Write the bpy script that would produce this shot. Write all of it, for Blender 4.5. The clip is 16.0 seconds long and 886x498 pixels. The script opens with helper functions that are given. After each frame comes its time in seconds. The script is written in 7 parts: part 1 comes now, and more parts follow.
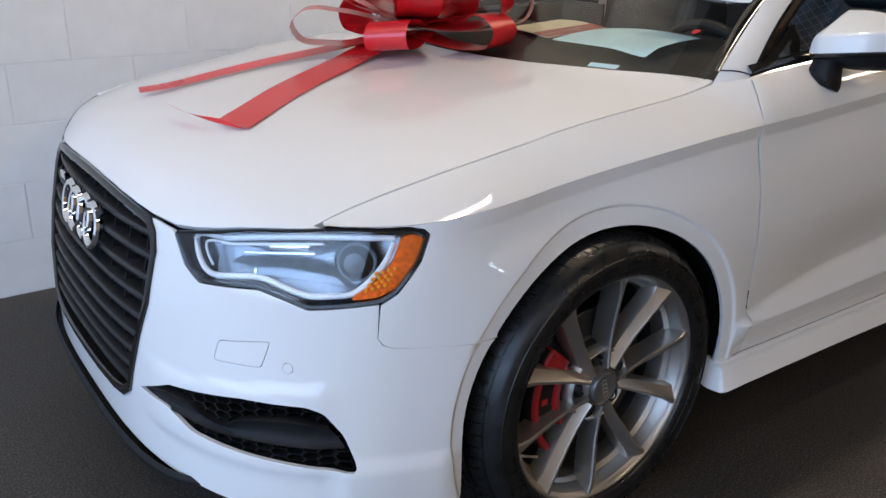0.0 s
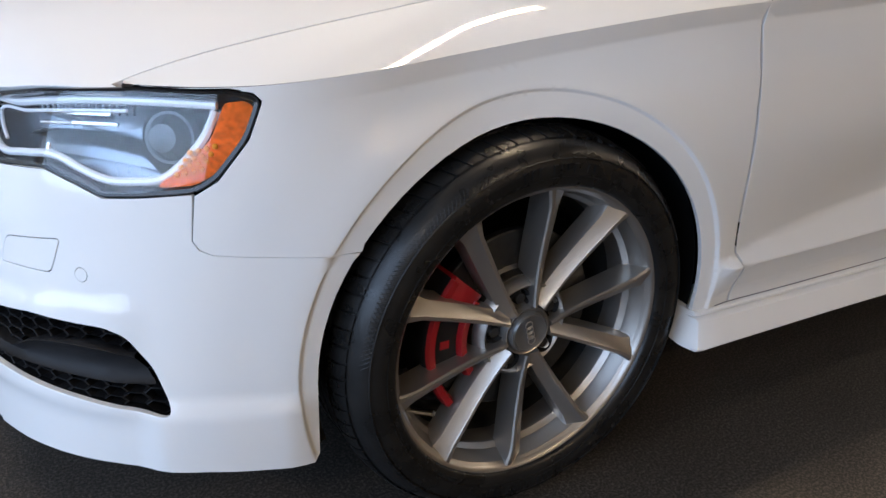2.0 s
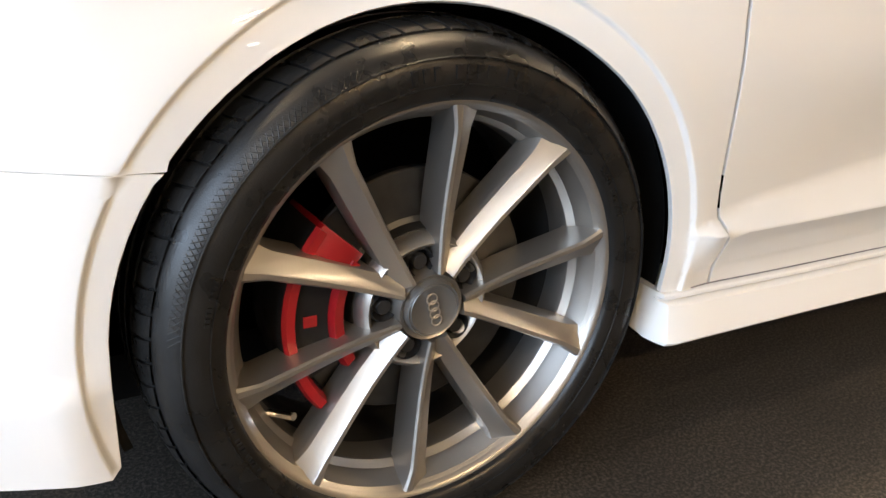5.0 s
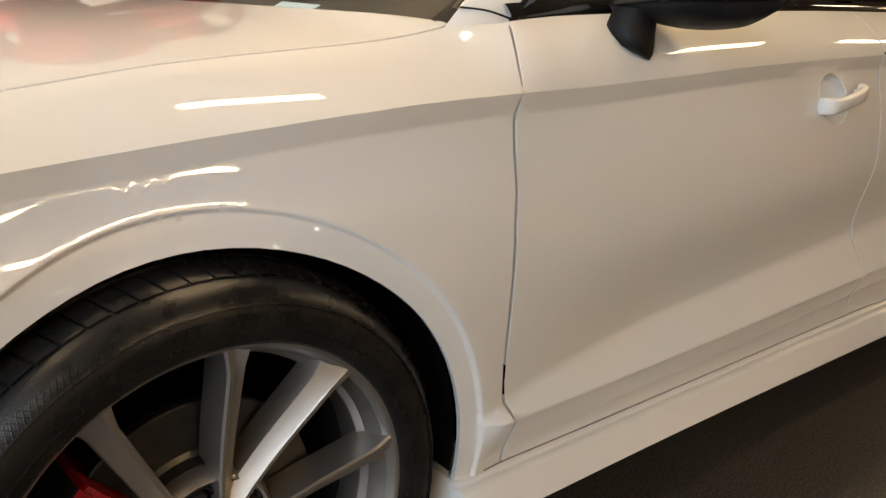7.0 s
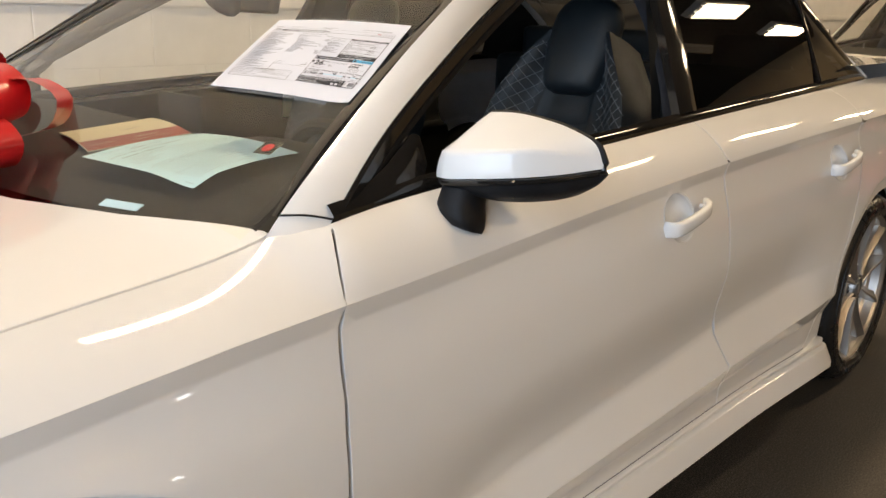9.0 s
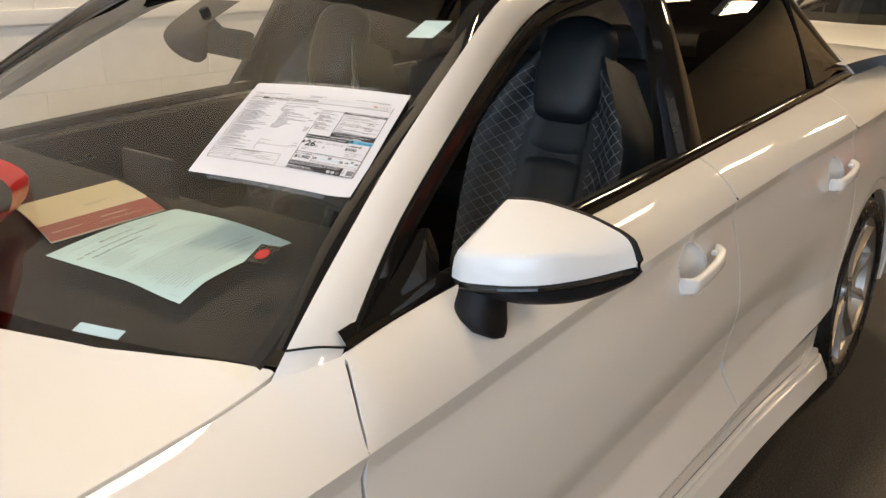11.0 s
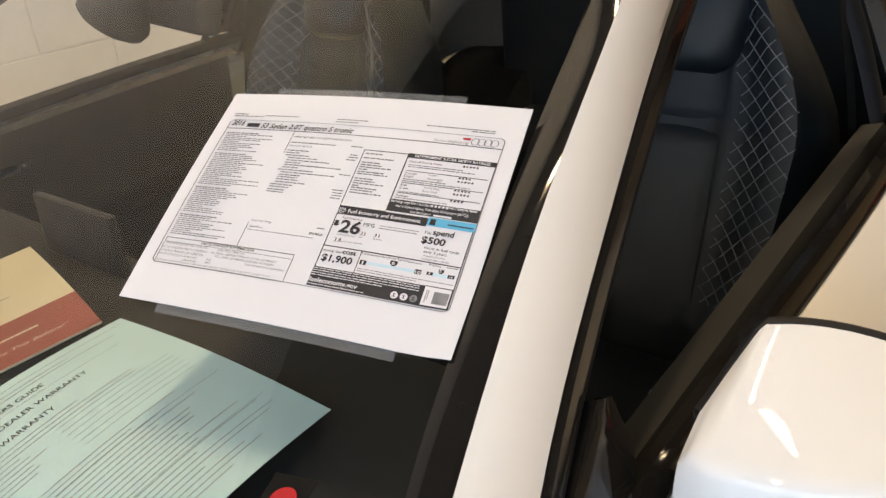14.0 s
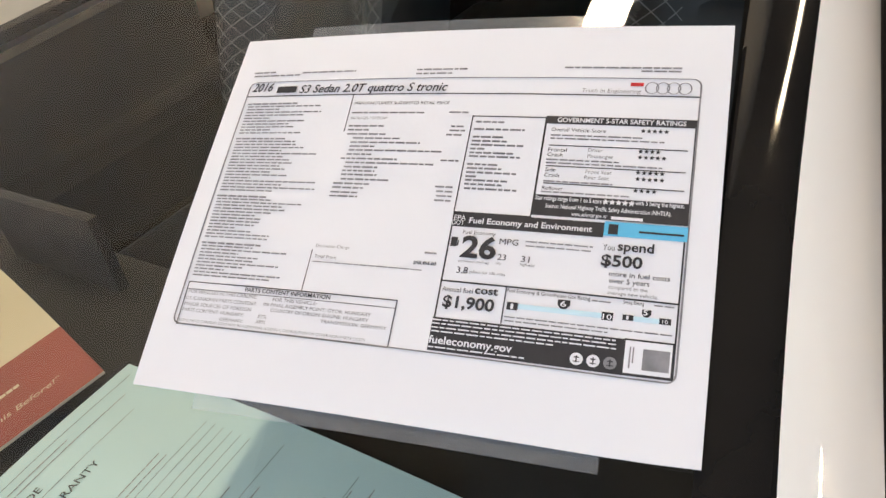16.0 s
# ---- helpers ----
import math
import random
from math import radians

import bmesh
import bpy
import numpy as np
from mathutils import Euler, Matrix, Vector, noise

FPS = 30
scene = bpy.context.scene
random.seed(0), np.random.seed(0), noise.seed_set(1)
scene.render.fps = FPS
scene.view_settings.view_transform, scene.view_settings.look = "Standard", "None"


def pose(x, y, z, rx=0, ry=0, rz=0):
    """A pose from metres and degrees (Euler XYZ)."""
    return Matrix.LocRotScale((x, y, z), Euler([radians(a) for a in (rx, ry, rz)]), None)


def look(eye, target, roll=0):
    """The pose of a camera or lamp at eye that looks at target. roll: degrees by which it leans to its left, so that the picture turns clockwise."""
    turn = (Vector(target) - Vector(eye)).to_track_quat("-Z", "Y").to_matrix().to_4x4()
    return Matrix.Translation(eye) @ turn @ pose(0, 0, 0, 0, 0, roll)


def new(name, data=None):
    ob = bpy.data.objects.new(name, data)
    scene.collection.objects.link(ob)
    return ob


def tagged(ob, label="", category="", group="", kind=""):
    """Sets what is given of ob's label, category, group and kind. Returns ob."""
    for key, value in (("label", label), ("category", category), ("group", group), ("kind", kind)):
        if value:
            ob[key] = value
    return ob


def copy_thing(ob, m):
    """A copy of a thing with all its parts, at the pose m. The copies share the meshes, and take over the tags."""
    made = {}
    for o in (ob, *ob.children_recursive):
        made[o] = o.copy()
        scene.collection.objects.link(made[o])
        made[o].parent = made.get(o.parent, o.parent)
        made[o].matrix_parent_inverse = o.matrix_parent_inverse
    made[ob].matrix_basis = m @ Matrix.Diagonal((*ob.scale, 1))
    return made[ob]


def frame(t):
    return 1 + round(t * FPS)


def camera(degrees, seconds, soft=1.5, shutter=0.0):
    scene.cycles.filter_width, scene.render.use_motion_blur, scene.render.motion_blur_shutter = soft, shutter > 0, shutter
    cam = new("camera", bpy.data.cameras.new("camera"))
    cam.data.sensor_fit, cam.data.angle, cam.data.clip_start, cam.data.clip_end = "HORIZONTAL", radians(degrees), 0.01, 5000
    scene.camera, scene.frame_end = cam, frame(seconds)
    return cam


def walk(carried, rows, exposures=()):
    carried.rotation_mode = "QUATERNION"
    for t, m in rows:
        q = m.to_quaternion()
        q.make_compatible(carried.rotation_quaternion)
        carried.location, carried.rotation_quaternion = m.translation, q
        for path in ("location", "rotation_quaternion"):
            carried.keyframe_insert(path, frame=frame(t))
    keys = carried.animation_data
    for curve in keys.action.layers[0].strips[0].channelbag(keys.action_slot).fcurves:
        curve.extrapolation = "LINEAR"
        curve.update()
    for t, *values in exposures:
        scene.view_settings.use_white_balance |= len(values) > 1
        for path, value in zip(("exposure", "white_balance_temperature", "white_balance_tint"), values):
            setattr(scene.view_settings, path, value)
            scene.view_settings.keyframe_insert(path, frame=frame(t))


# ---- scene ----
import mathutils
import mathutils.geometry

cam = camera(56.1, 16.0)
PATH = [
    (0, (-1.152, -1.87, 1.189), (-0.048, -0.362, 0.477), 1.1),
    (0.5, (-1.059, -1.861, 1.149), (-0.031, -0.334, 0.368), 1.3),
    (1, (-0.957, -1.832, 1.094), (0.033, -0.303, 0.267), 1.9),
    (1.5, (-0.841, -1.794, 1.033), (0.143, -0.257, 0.214), 2.3),
    (2, (-0.725, -1.773, 0.971), (0.232, -0.214, 0.163), 2.4),
    (2.5, (-0.623, -1.746, 0.892), (0.303, -0.169, 0.082), 2.5),
    (3, (-0.552, -1.695, 0.824), (0.353, -0.091, 0.044), 2.5),
    (5.5, (-0.433, -1.61, 0.749), (0.581, -0.047, 0.022), 4.3),
    (6, (-0.417, -1.606, 0.807), (0.693, -0.092, 0.116), 4.7),
    (6.5, (-0.397, -1.598, 0.856), (0.834, -0.149, 0.235), 4.3),
    (7, (-0.369, -1.592, 0.931), (0.935, -0.194, 0.345), 4.3),
    (7.5, (-0.348, -1.581, 0.994), (1.024, -0.247, 0.415), 4.2),
    (8, (-0.326, -1.585, 1.079), (1.106, -0.319, 0.489), 4.3),
    (8.5, (-0.26, -1.621, 1.15), (1.178, -0.354, 0.58), 2.7),
    (9, (-0.23, -1.624, 1.193), (1.199, -0.341, 0.634), 1.6),
    (9.5, (-0.199, -1.59, 1.249), (1.23, -0.313, 0.676), 1.1),
    (10, (-0.193, -1.55, 1.309), (1.251, -0.301, 0.713), 1.1),
    (12.5, (0.029, -1.177, 1.378), (1.526, -0.09, 0.617), -1.4),
    (13, (0.108, -1.083, 1.379), (1.587, 0.005, 0.587), -2.4),
    (13.5, (0.183, -1.004, 1.349), (1.631, 0.101, 0.523), -4.1),
    (14, (0.281, -0.934, 1.354), (1.67, 0.208, 0.479), -4.9),
    (14.5, (0.334, -0.878, 1.343), (1.669, 0.292, 0.422), -5.5),
    (15, (0.36, -0.822, 1.336), (1.671, 0.328, 0.357), -7.1),
    (15.5, (0.392, -0.761, 1.327), (1.696, 0.338, 0.283), -9.4),
    (16, (0.413, -0.712, 1.325), (1.703, 0.336, 0.213), -11.3),
]
walk(cam, [(t, look(eye, target, roll)) for t, eye, target, roll in PATH], exposures=[(0.0, -0.82, 5150, 12), (1.5, -0.71, 5200, 12), (2.5, -0.30, 5550, 12), (5.5, 0.60, 6050, 10), (6.5, -0.12, 6300, 10), (7.0, -0.50, 6450, 10), (7.5, -0.50, 6450, 10), (8.0, -0.24, 6100, 10), (9.0, -0.34, 5950, 10), (10.0, -0.45, 5850, 10), (12.5, -0.45, 6000, 10), (13.5, -0.55, 5950, 10), (14.5, -0.33, 5800, 10), (15.2, -0.30, 5700, 10), (16.0, -0.46, 5600, 10)])

# ---- world, daylight and lamps ----
world = bpy.data.worlds.new("daylight")
scene.world = world
world.use_nodes = True
wn = world.node_tree
sky = wn.nodes.new("ShaderNodeTexSky")
sky.sky_type = 'NISHITA'
sky.sun_disc = False
sky.sun_elevation, sky.sun_rotation = radians(38), radians(250)
wn.links.new(sky.outputs[0], wn.nodes["Background"].inputs[0])
wn.nodes["Background"].inputs[1].default_value = 0.10

ROOM = dict(x0=-5.2, x1=14.0, y0=-6.5, y1=1.085, h=4.25)


def area_lamp(name, m, size_x, size_y, watts, colour):
    data = bpy.data.lights.new(name, 'AREA')
    data.shape, data.size, data.size_y, data.energy, data.color = 'RECTANGLE', size_x, size_y, watts, colour
    ob = new(name, data)
    ob.matrix_world = m
    return ob


# sky light entering by the open garage door in front of the car
area_lamp("door_daylight", look((-5.05, -1.9, 2.1), (0, -1.0, 0.9)), 6.2, 3.5, 365, (0.70, 0.84, 1.0))

# ---- materials ----


def mat(name, colour=(0.5, 0.5, 0.5), rough=0.5, metal=0.0, coat=0.0, coat_rough=0.03, spec=0.5, noise_scale=0, noise_amt=0.0, bump=0.0, bump_scale=200, rough_amt=0.0):
    m = bpy.data.materials.new(name)
    m.use_nodes = True
    nt = m.node_tree
    b = nt.nodes["Principled BSDF"]
    b.inputs["Base Color"].default_value = (*colour, 1)
    b.inputs["Roughness"].default_value = rough
    b.inputs["Metallic"].default_value = metal
    b.inputs["Coat Weight"].default_value = coat
    b.inputs["Coat Roughness"].default_value = coat_rough
    b.inputs["Specular IOR Level"].default_value = spec
    co = nt.nodes.new("ShaderNodeTexCoord")
    if noise_scale:
        n = nt.nodes.new("ShaderNodeTexNoise")
        n.inputs["Scale"].default_value, n.inputs["Detail"].default_value = noise_scale, 6
        nt.links.new(co.outputs["Object"], n.inputs["Vector"])
        if noise_amt:
            r = nt.nodes.new("ShaderNodeMapRange")
            r.inputs["From Min"].default_value, r.inputs["From Max"].default_value = 0.3, 0.7
            r.inputs["To Min"].default_value, r.inputs["To Max"].default_value = 1 - noise_amt, 1 + noise_amt
            mx = nt.nodes.new("ShaderNodeMix")
            mx.data_type, mx.blend_type = 'RGBA', 'MULTIPLY'
            mx.inputs["Factor"].default_value = 1
            mx.inputs["A"].default_value = (*colour, 1)
            nt.links.new(n.outputs["Fac"], r.inputs["Value"])
            nt.links.new(r.outputs[0], mx.inputs["B"])
            nt.links.new(mx.outputs["Result"], b.inputs["Base Color"])
        if rough_amt:
            r2 = nt.nodes.new("ShaderNodeMapRange")
            r2.inputs["From Min"].default_value, r2.inputs["From Max"].default_value = 0.3, 0.7
            r2.inputs["To Min"].default_value, r2.inputs["To Max"].default_value = max(rough - rough_amt, 0.02), rough + rough_amt
            nt.links.new(n.outputs["Fac"], r2.inputs["Value"])
            nt.links.new(r2.outputs[0], b.inputs["Roughness"])
    if bump:
        n2 = nt.nodes.new("ShaderNodeTexNoise")
        n2.inputs["Scale"].default_value, n2.inputs["Detail"].default_value = bump_scale, 4
        bp = nt.nodes.new("ShaderNodeBump")
        bp.inputs["Strength"].default_value, bp.inputs["Distance"].default_value = bump, 0.002
        nt.links.new(co.outputs["Object"], n2.inputs["Vector"])
        nt.links.new(n2.outputs["Fac"], bp.inputs["Height"])
        nt.links.new(bp.outputs[0], b.inputs["Normal"])
    return m


def glass(name, tint=(1, 1, 1), gloss=0.055):
    """A thin pane: clear or tinted, with a mirror-like gloss that grows at a grazing angle."""
    m = bpy.data.materials.new(name)
    m.use_nodes = True
    nt = m.node_tree
    nt.nodes.remove(nt.nodes["Principled BSDF"])
    tr, gl, mx, lw, pwr, mad = (nt.nodes.new("ShaderNode" + k) for k in ("BsdfTransparent", "BsdfGlossy", "MixShader", "LayerWeight", "Math", "Math"))
    tr.inputs[0].default_value = (*tint, 1)
    gl.inputs["Roughness"].default_value = 0.0
    lw.inputs["Blend"].default_value = 0.5
    pwr.operation, mad.operation = 'POWER', 'MULTIPLY_ADD'
    pwr.inputs[1].default_value = 5.0
    mad.inputs[1].default_value, mad.inputs[2].default_value = 0.9, gloss
    nt.links.new(lw.outputs["Facing"], pwr.inputs[0])
    nt.links.new(pwr.outputs[0], mad.inputs[0])
    nt.links.new(mad.outputs[0], mx.inputs[0])
    nt.links.new(tr.outputs[0], mx.inputs[1])
    nt.links.new(gl.outputs[0], mx.inputs[2])
    nt.links.new(mx.outputs[0], nt.nodes["Material Output"].inputs[0])
    return m


def glow(name, colour, strength):
    m = bpy.data.materials.new(name)
    m.use_nodes = True
    nt = m.node_tree
    nt.nodes.remove(nt.nodes["Principled BSDF"])
    e = nt.nodes.new("ShaderNodeEmission")
    e.inputs[0].default_value, e.inputs[1].default_value = (*colour, 1), strength
    nt.links.new(e.outputs[0], nt.nodes["Material Output"].inputs[0])
    return m


PAINT = mat("white_pearl_paint", (0.80, 0.80, 0.79), 0.45, 0.0, 1.0, 0.02, 0.1, 3.0, 0.01)
RED_PAINT = mat("red_car_paint", (0.42, 0.010, 0.014), 0.4, 0.0, 1.0, 0.02, 0.2, 3.0, 0.03)
GREEN_PAINT = mat("dark_green_car_paint", (0.010, 0.045, 0.022), 0.4, 0.0, 1.0, 0.02, 0.2, 3.0, 0.03)
BLACK_GLOSS = mat("gloss_black_trim", (0.012, 0.011, 0.010), 0.07, 0, 0, 0.03, 0.42, 12, 0.2, rough_amt=0.02)
BLACK_PLASTIC = mat("black_grained_plastic", (0.011, 0.011, 0.012), 0.5, 0, 0, 0.03, 0.2, 30, 0.25, 0.25, 900, 0.1)
# black of the wheel liners, also put as shade into gaps and recesses
INNER_BLACK = mat("black_liner_and_gap_shade", (0.006, 0.006, 0.006), 0.9, 0, 0, 0.1, 0.1, 20, 0.3)
RUBBER = mat("tyre_rubber", (0.012, 0.0117, 0.0113), 0.30, 0, 0, 0.1, 0.34, 25, 0.3, 0.15, 500, 0.10)
ALLOY = mat("titanium_grey_alloy", (0.43, 0.408, 0.378), 0.40, 0.9, 0.3, 0.1, 0.5, 40, 0.02, 0.006, 900, 0.01)
# rim alloy coloured darker for the shade behind the spokes
ALLOY_SHADED = mat("shaded_barrel_alloy", (0.06, 0.06, 0.06), 0.45, 0.7, 0, 0.1, 0.5, 25, 0.12, rough_amt=0.08)
CAP = mat("grey_painted_cap", (0.16, 0.16, 0.158), 0.35, 0.5, 0.3, 0.1, 0.5, 60, 0.06)
CHROME = mat("chrome", (0.82, 0.83, 0.85), 0.06, 1.0, 0, 0.1, 0.5, 20, 0.03, rough_amt=0.02)
CALIPER = mat("red_caliper_enamel", (0.30, 0.006, 0.010), 0.35, 0, 0.4, 0.08, 0.5, 25, 0.12)
DISC = mat("brushed_brake_steel", (0.055, 0.054, 0.052), 0.42, 0.8, 0, 0.1, 0.5, 60, 0.15, rough_amt=0.08)
GRAPHITE = mat("dark_graphite_plastic", (0.020, 0.020, 0.021), 0.42, 0.1, 0.05, 0.2, 0.35, 30, 0.15, 0.15, 700, 0.08)
LEATHER = mat("black_leather", (0.011, 0.016, 0.020), 0.45, 0, 0, 0.1, 0.45, 14, 0.25, 0.35, 600, 0.08)
THREAD = mat("grey_stitching", (0.17, 0.18, 0.19), 0.8, 0, 0, 0.1, 0.2, 200, 0.2)
CABIN = mat("soft_black_cabin_plastic", (0.018, 0.018, 0.017), 0.66, 0, 0, 0.1, 0.3, 14, 0.2, 0.03, 500)
CABIN_GREY = mat("grey_pillar_fabric", (0.034, 0.037, 0.046), 0.8, 0, 0, 0.1, 0.2, 40, 0.15, 0.3, 800)
LINING = mat("black_headliner_cloth", (0.018, 0.0175, 0.0165), 0.95, 0, 0, 0.1, 0.1, 40, 0.2, 0.3, 900)
RIBBON = mat("red_satin_ribbon", (0.62, 0.012, 0.018), 0.32, 0, 0.35, 0.15, 0.5, 6, 0.08, 0.06, 300, 0.06)
PAPER = mat("white_printed_paper", (0.71, 0.72, 0.775), 0.75, 0, 0, 0.1, 0.2, 4, 0.02)
GREEN_PAPER = mat("pale_green_form_paper", (0.50, 0.70, 0.76), 0.75, 0, 0, 0.1, 0.2, 4, 0.03)
CREAM_PAPER = mat("cream_card", (0.62, 0.58, 0.42), 0.6, 0, 0, 0.1, 0.3, 5, 0.04)
MAROON = mat("maroon_card_print", (0.27, 0.07, 0.05), 0.5, 0, 0.1, 0.2, 0.4, 8, 0.1)
INK = mat("black_toner", (0.03, 0.03, 0.035), 0.6, 0, 0, 0.1, 0.3, 90, 0.2)
GREY_INK = mat("grey_fine_print", (0.22, 0.22, 0.24), 0.7, 0, 0, 0.1, 0.3, 90, 0.25)
BLUE_INK = mat("blue_print", (0.12, 0.42, 0.66), 0.6, 0, 0, 0.1, 0.3, 20, 0.05)
PALE_BLUE_INK = mat("pale_blue_print", (0.52, 0.70, 0.80), 0.6, 0, 0, 0.1, 0.3, 20, 0.05)
RED_INK = mat("red_print", (0.45, 0.015, 0.02), 0.5, 0, 0, 0.1, 0.3, 20, 0.1)
AMBER = mat("amber_reflector_lens", (0.86, 0.15, 0.003), 0.35, 0, 0.0, 0.03, 0.2, 160, 0.35, 0.25, 260)
LAMP_INNER = mat("satin_silver_reflector", (0.20, 0.215, 0.24), 0.24, 0.9, 0, 0.1, 0.5, 12, 0.1, rough_amt=0.06)
LAMP_WHITE = mat("white_light_guide", (0.85, 0.87, 0.9), 0.2, 0, 0.6, 0.05, 0.5, 30, 0.03)
# lighter amber paints the glints on the marker's facets
AMBER_CELL = mat("amber_facet_glint", (0.98, 0.40, 0.02), 0.35, 0.0, 0.3, 0.05, 0.5, 40, 0.1)
LAMP_SMOKE = mat("smoked_lamp_bezel", (0.035, 0.037, 0.042), 0.25, 0.3, 0.3, 0.05, 0.5, 20, 0.15)
GLASS = glass("clear_pane", (1.0, 1.0, 0.95))
DARK_GLASS = glass("tinted_pane", (0.05, 0.05, 0.05))
LENS = glass("clear_lamp_lens", (0.93, 0.95, 0.97))
TAPE = mat("clear_sticky_tape", (0.55, 0.58, 0.62), 0.18, 0, 0, 0.1, 0.5, 40, 0.1)
TAPE.node_tree.nodes["Principled BSDF"].inputs["Alpha"].default_value = 0.22
MIRROR = mat("mirror_silver", (0.9, 0.9, 0.9), 0.01, 1.0, 0, 0.1, 0.5, 5, 0.01)


def floor_material():
    """Dark speckled coating with faint dust and tyre scuffs."""
    m = mat("dark_speckled_floor_coating", (0.022, 0.022, 0.023), 0.55)
    nt, b = m.node_tree, m.node_tree.nodes["Principled BSDF"]
    co = nt.nodes.new("ShaderNodeTexCoord")
    v = nt.nodes.new("ShaderNodeTexNoise")
    v.inputs["Scale"].default_value, v.inputs["Detail"].default_value, v.inputs["Roughness"].default_value = 190, 3, 0.75
    big = nt.nodes.new("ShaderNodeTexNoise")
    big.inputs["Scale"].default_value, big.inputs["Detail"].default_value = 2.2, 8
    ramp = nt.nodes.new("ShaderNodeValToRGB")
    e = ramp.color_ramp.elements
    e[0].position, e[0].color = 0.46, (0.026, 0.0225, 0.0188, 1)
    e[1].position, e[1].color = 0.66, (0.17, 0.145, 0.117, 1)
    mx = nt.nodes.new("ShaderNodeMix")
    mx.data_type, mx.blend_type = 'RGBA', 'MULTIPLY'
    mx.inputs["Factor"].default_value = 0.6
    bump = nt.nodes.new("ShaderNodeBump")
    bump.inputs["Strength"].default_value, bump.inputs["Distance"].default_value = 0.7, 0.002
    rr = nt.nodes.new("ShaderNodeMapRange")
    rr.inputs["To Min"].default_value, rr.inputs["To Max"].default_value = 0.42, 0.75
    for n in (v, big):
        nt.links.new(co.outputs["Object"], n.inputs["Vector"])
    nt.links.new(v.outputs["Fac"], ramp.inputs[0])
    nt.links.new(ramp.outputs[0], mx.inputs["A"])
    nt.links.new(big.outputs["Fac"], mx.inputs["B"])
    nt.links.new(mx.outputs["Result"], b.inputs["Base Color"])
    nt.links.new(v.outputs["Fac"], bump.inputs["Height"])
    nt.links.new(bump.outputs[0], b.inputs["Normal"])
    nt.links.new(big.outputs["Fac"], rr.inputs["Value"])
    nt.links.new(rr.outputs[0], b.inputs["Roughness"])
    return m


FLOOR = floor_material()
WALL = mat("white_painted_block", (0.85, 0.84, 0.81), 0.42, 0, 0, 0.1, 0.5, 9, 0.04, 0.35, 60, 0.08)
MORTAR = mat("painted_mortar_joint", (0.82, 0.81, 0.78), 0.6, 0, 0, 0.1, 0.4, 20, 0.06, 0.3, 90)
PLASTER = mat("cream_plaster_wall", (0.56, 0.45, 0.30), 0.7, 0, 0, 0.1, 0.3, 4, 0.06, 0.2, 60)
CEIL = mat("dark_painted_ceiling", (0.09, 0.085, 0.08), 0.8, 0, 0, 0.1, 0.3, 3, 0.06, 0.2, 50)
LAMP_GLOW = glow("lit_white_diffuser", (1.0, 0.95, 0.86), 22)
TUBE = glow("lit_fluorescent_tube", (1.0, 0.82, 0.56), 60)
ENAMEL = mat("white_enamel_fixture", (0.75, 0.74, 0.70), 0.35, 0, 0, 0.1, 0.5, 10, 0.04)

# ---- mesh helpers ----


def mesh_ob(name, verts, faces, material, parent=None, label="", normals=None, smooth=True, kind="", category=""):
    me = bpy.data.meshes.new(name)
    me.from_pydata([tuple(v) for v in verts], [], faces)
    me.materials.append(material)
    if smooth:
        me.polygons.foreach_set("use_smooth", [True] * len(me.polygons))
    me.update()
    if normals is not None:
        me.normals_split_custom_set_from_vertices([tuple(n) for n in normals])
    ob = new(name, me)
    if parent is not None:
        ob.parent = parent
        ob.matrix_parent_inverse = parent.matrix_basis.inverted()
    return tagged(ob, label, category, "", kind)


def part(name, bm, material, parent=None, label="", sharp=35, kind="", category=""):
    """Links a bmesh as one mesh object under a thing or a part."""
    me = bpy.data.meshes.new(name)
    bmesh.ops.recalc_face_normals(bm, faces=bm.faces[:])
    for e in bm.edges:
        if len(e.link_faces) == 2 and e.calc_face_angle(0) > radians(sharp):
            e.smooth = False
    for f in bm.faces:
        f.smooth = True
    bm.to_mesh(me)
    bm.free()
    me.materials.append(material)
    ob = new(name, me)
    if parent is not None:
        ob.parent = parent
        ob.matrix_parent_inverse = parent.matrix_basis.inverted()
    return tagged(ob, label, category, "", kind)


def box_bm(lo, hi, bevel=0.0, seg=2, bm=None, m=None):
    b = bmesh.new()
    bmesh.ops.create_cube(b, size=1)
    for v in b.verts:
        v.co = Vector([lo[i] + (v.co[i] + 0.5) * (hi[i] - lo[i]) for i in range(3)])
    if bevel:
        bmesh.ops.bevel(b, geom=b.edges[:], offset=bevel, segments=seg, affect='EDGES', profile=0.7)
    if m is not None:
        bmesh.ops.transform(b, matrix=m, verts=b.verts[:])
    if bm is None:
        return b
    merge(bm, b)
    return bm


def merge(bm, other):
    me = bpy.data.meshes.new("tmp")
    other.to_mesh(me)
    other.free()
    bm.from_mesh(me)
    bpy.data.meshes.remove(me)


def lathe(profile, steps, axis='y', closed=False, arc=(0, 2 * math.pi)):
    """Turns (radius, offset) points round the y axis."""
    verts, faces = [], []
    full = abs(arc[1] - arc[0] - 2 * math.pi) < 1e-6
    cols = steps if full else steps + 1
    for i in range(cols):
        a = arc[0] + (arc[1] - arc[0]) * i / steps
        for r, o in profile:
            verts.append((r * math.cos(a), o, r * math.sin(a)))
    n = len(profile)
    for i in range(steps):
        j = (i + 1) % cols
        for k in range(n if closed else n - 1):
            k2 = (k + 1) % n
            faces.append((i * n + k, j * n + k, j * n + k2, i * n + k2))
    return verts, faces


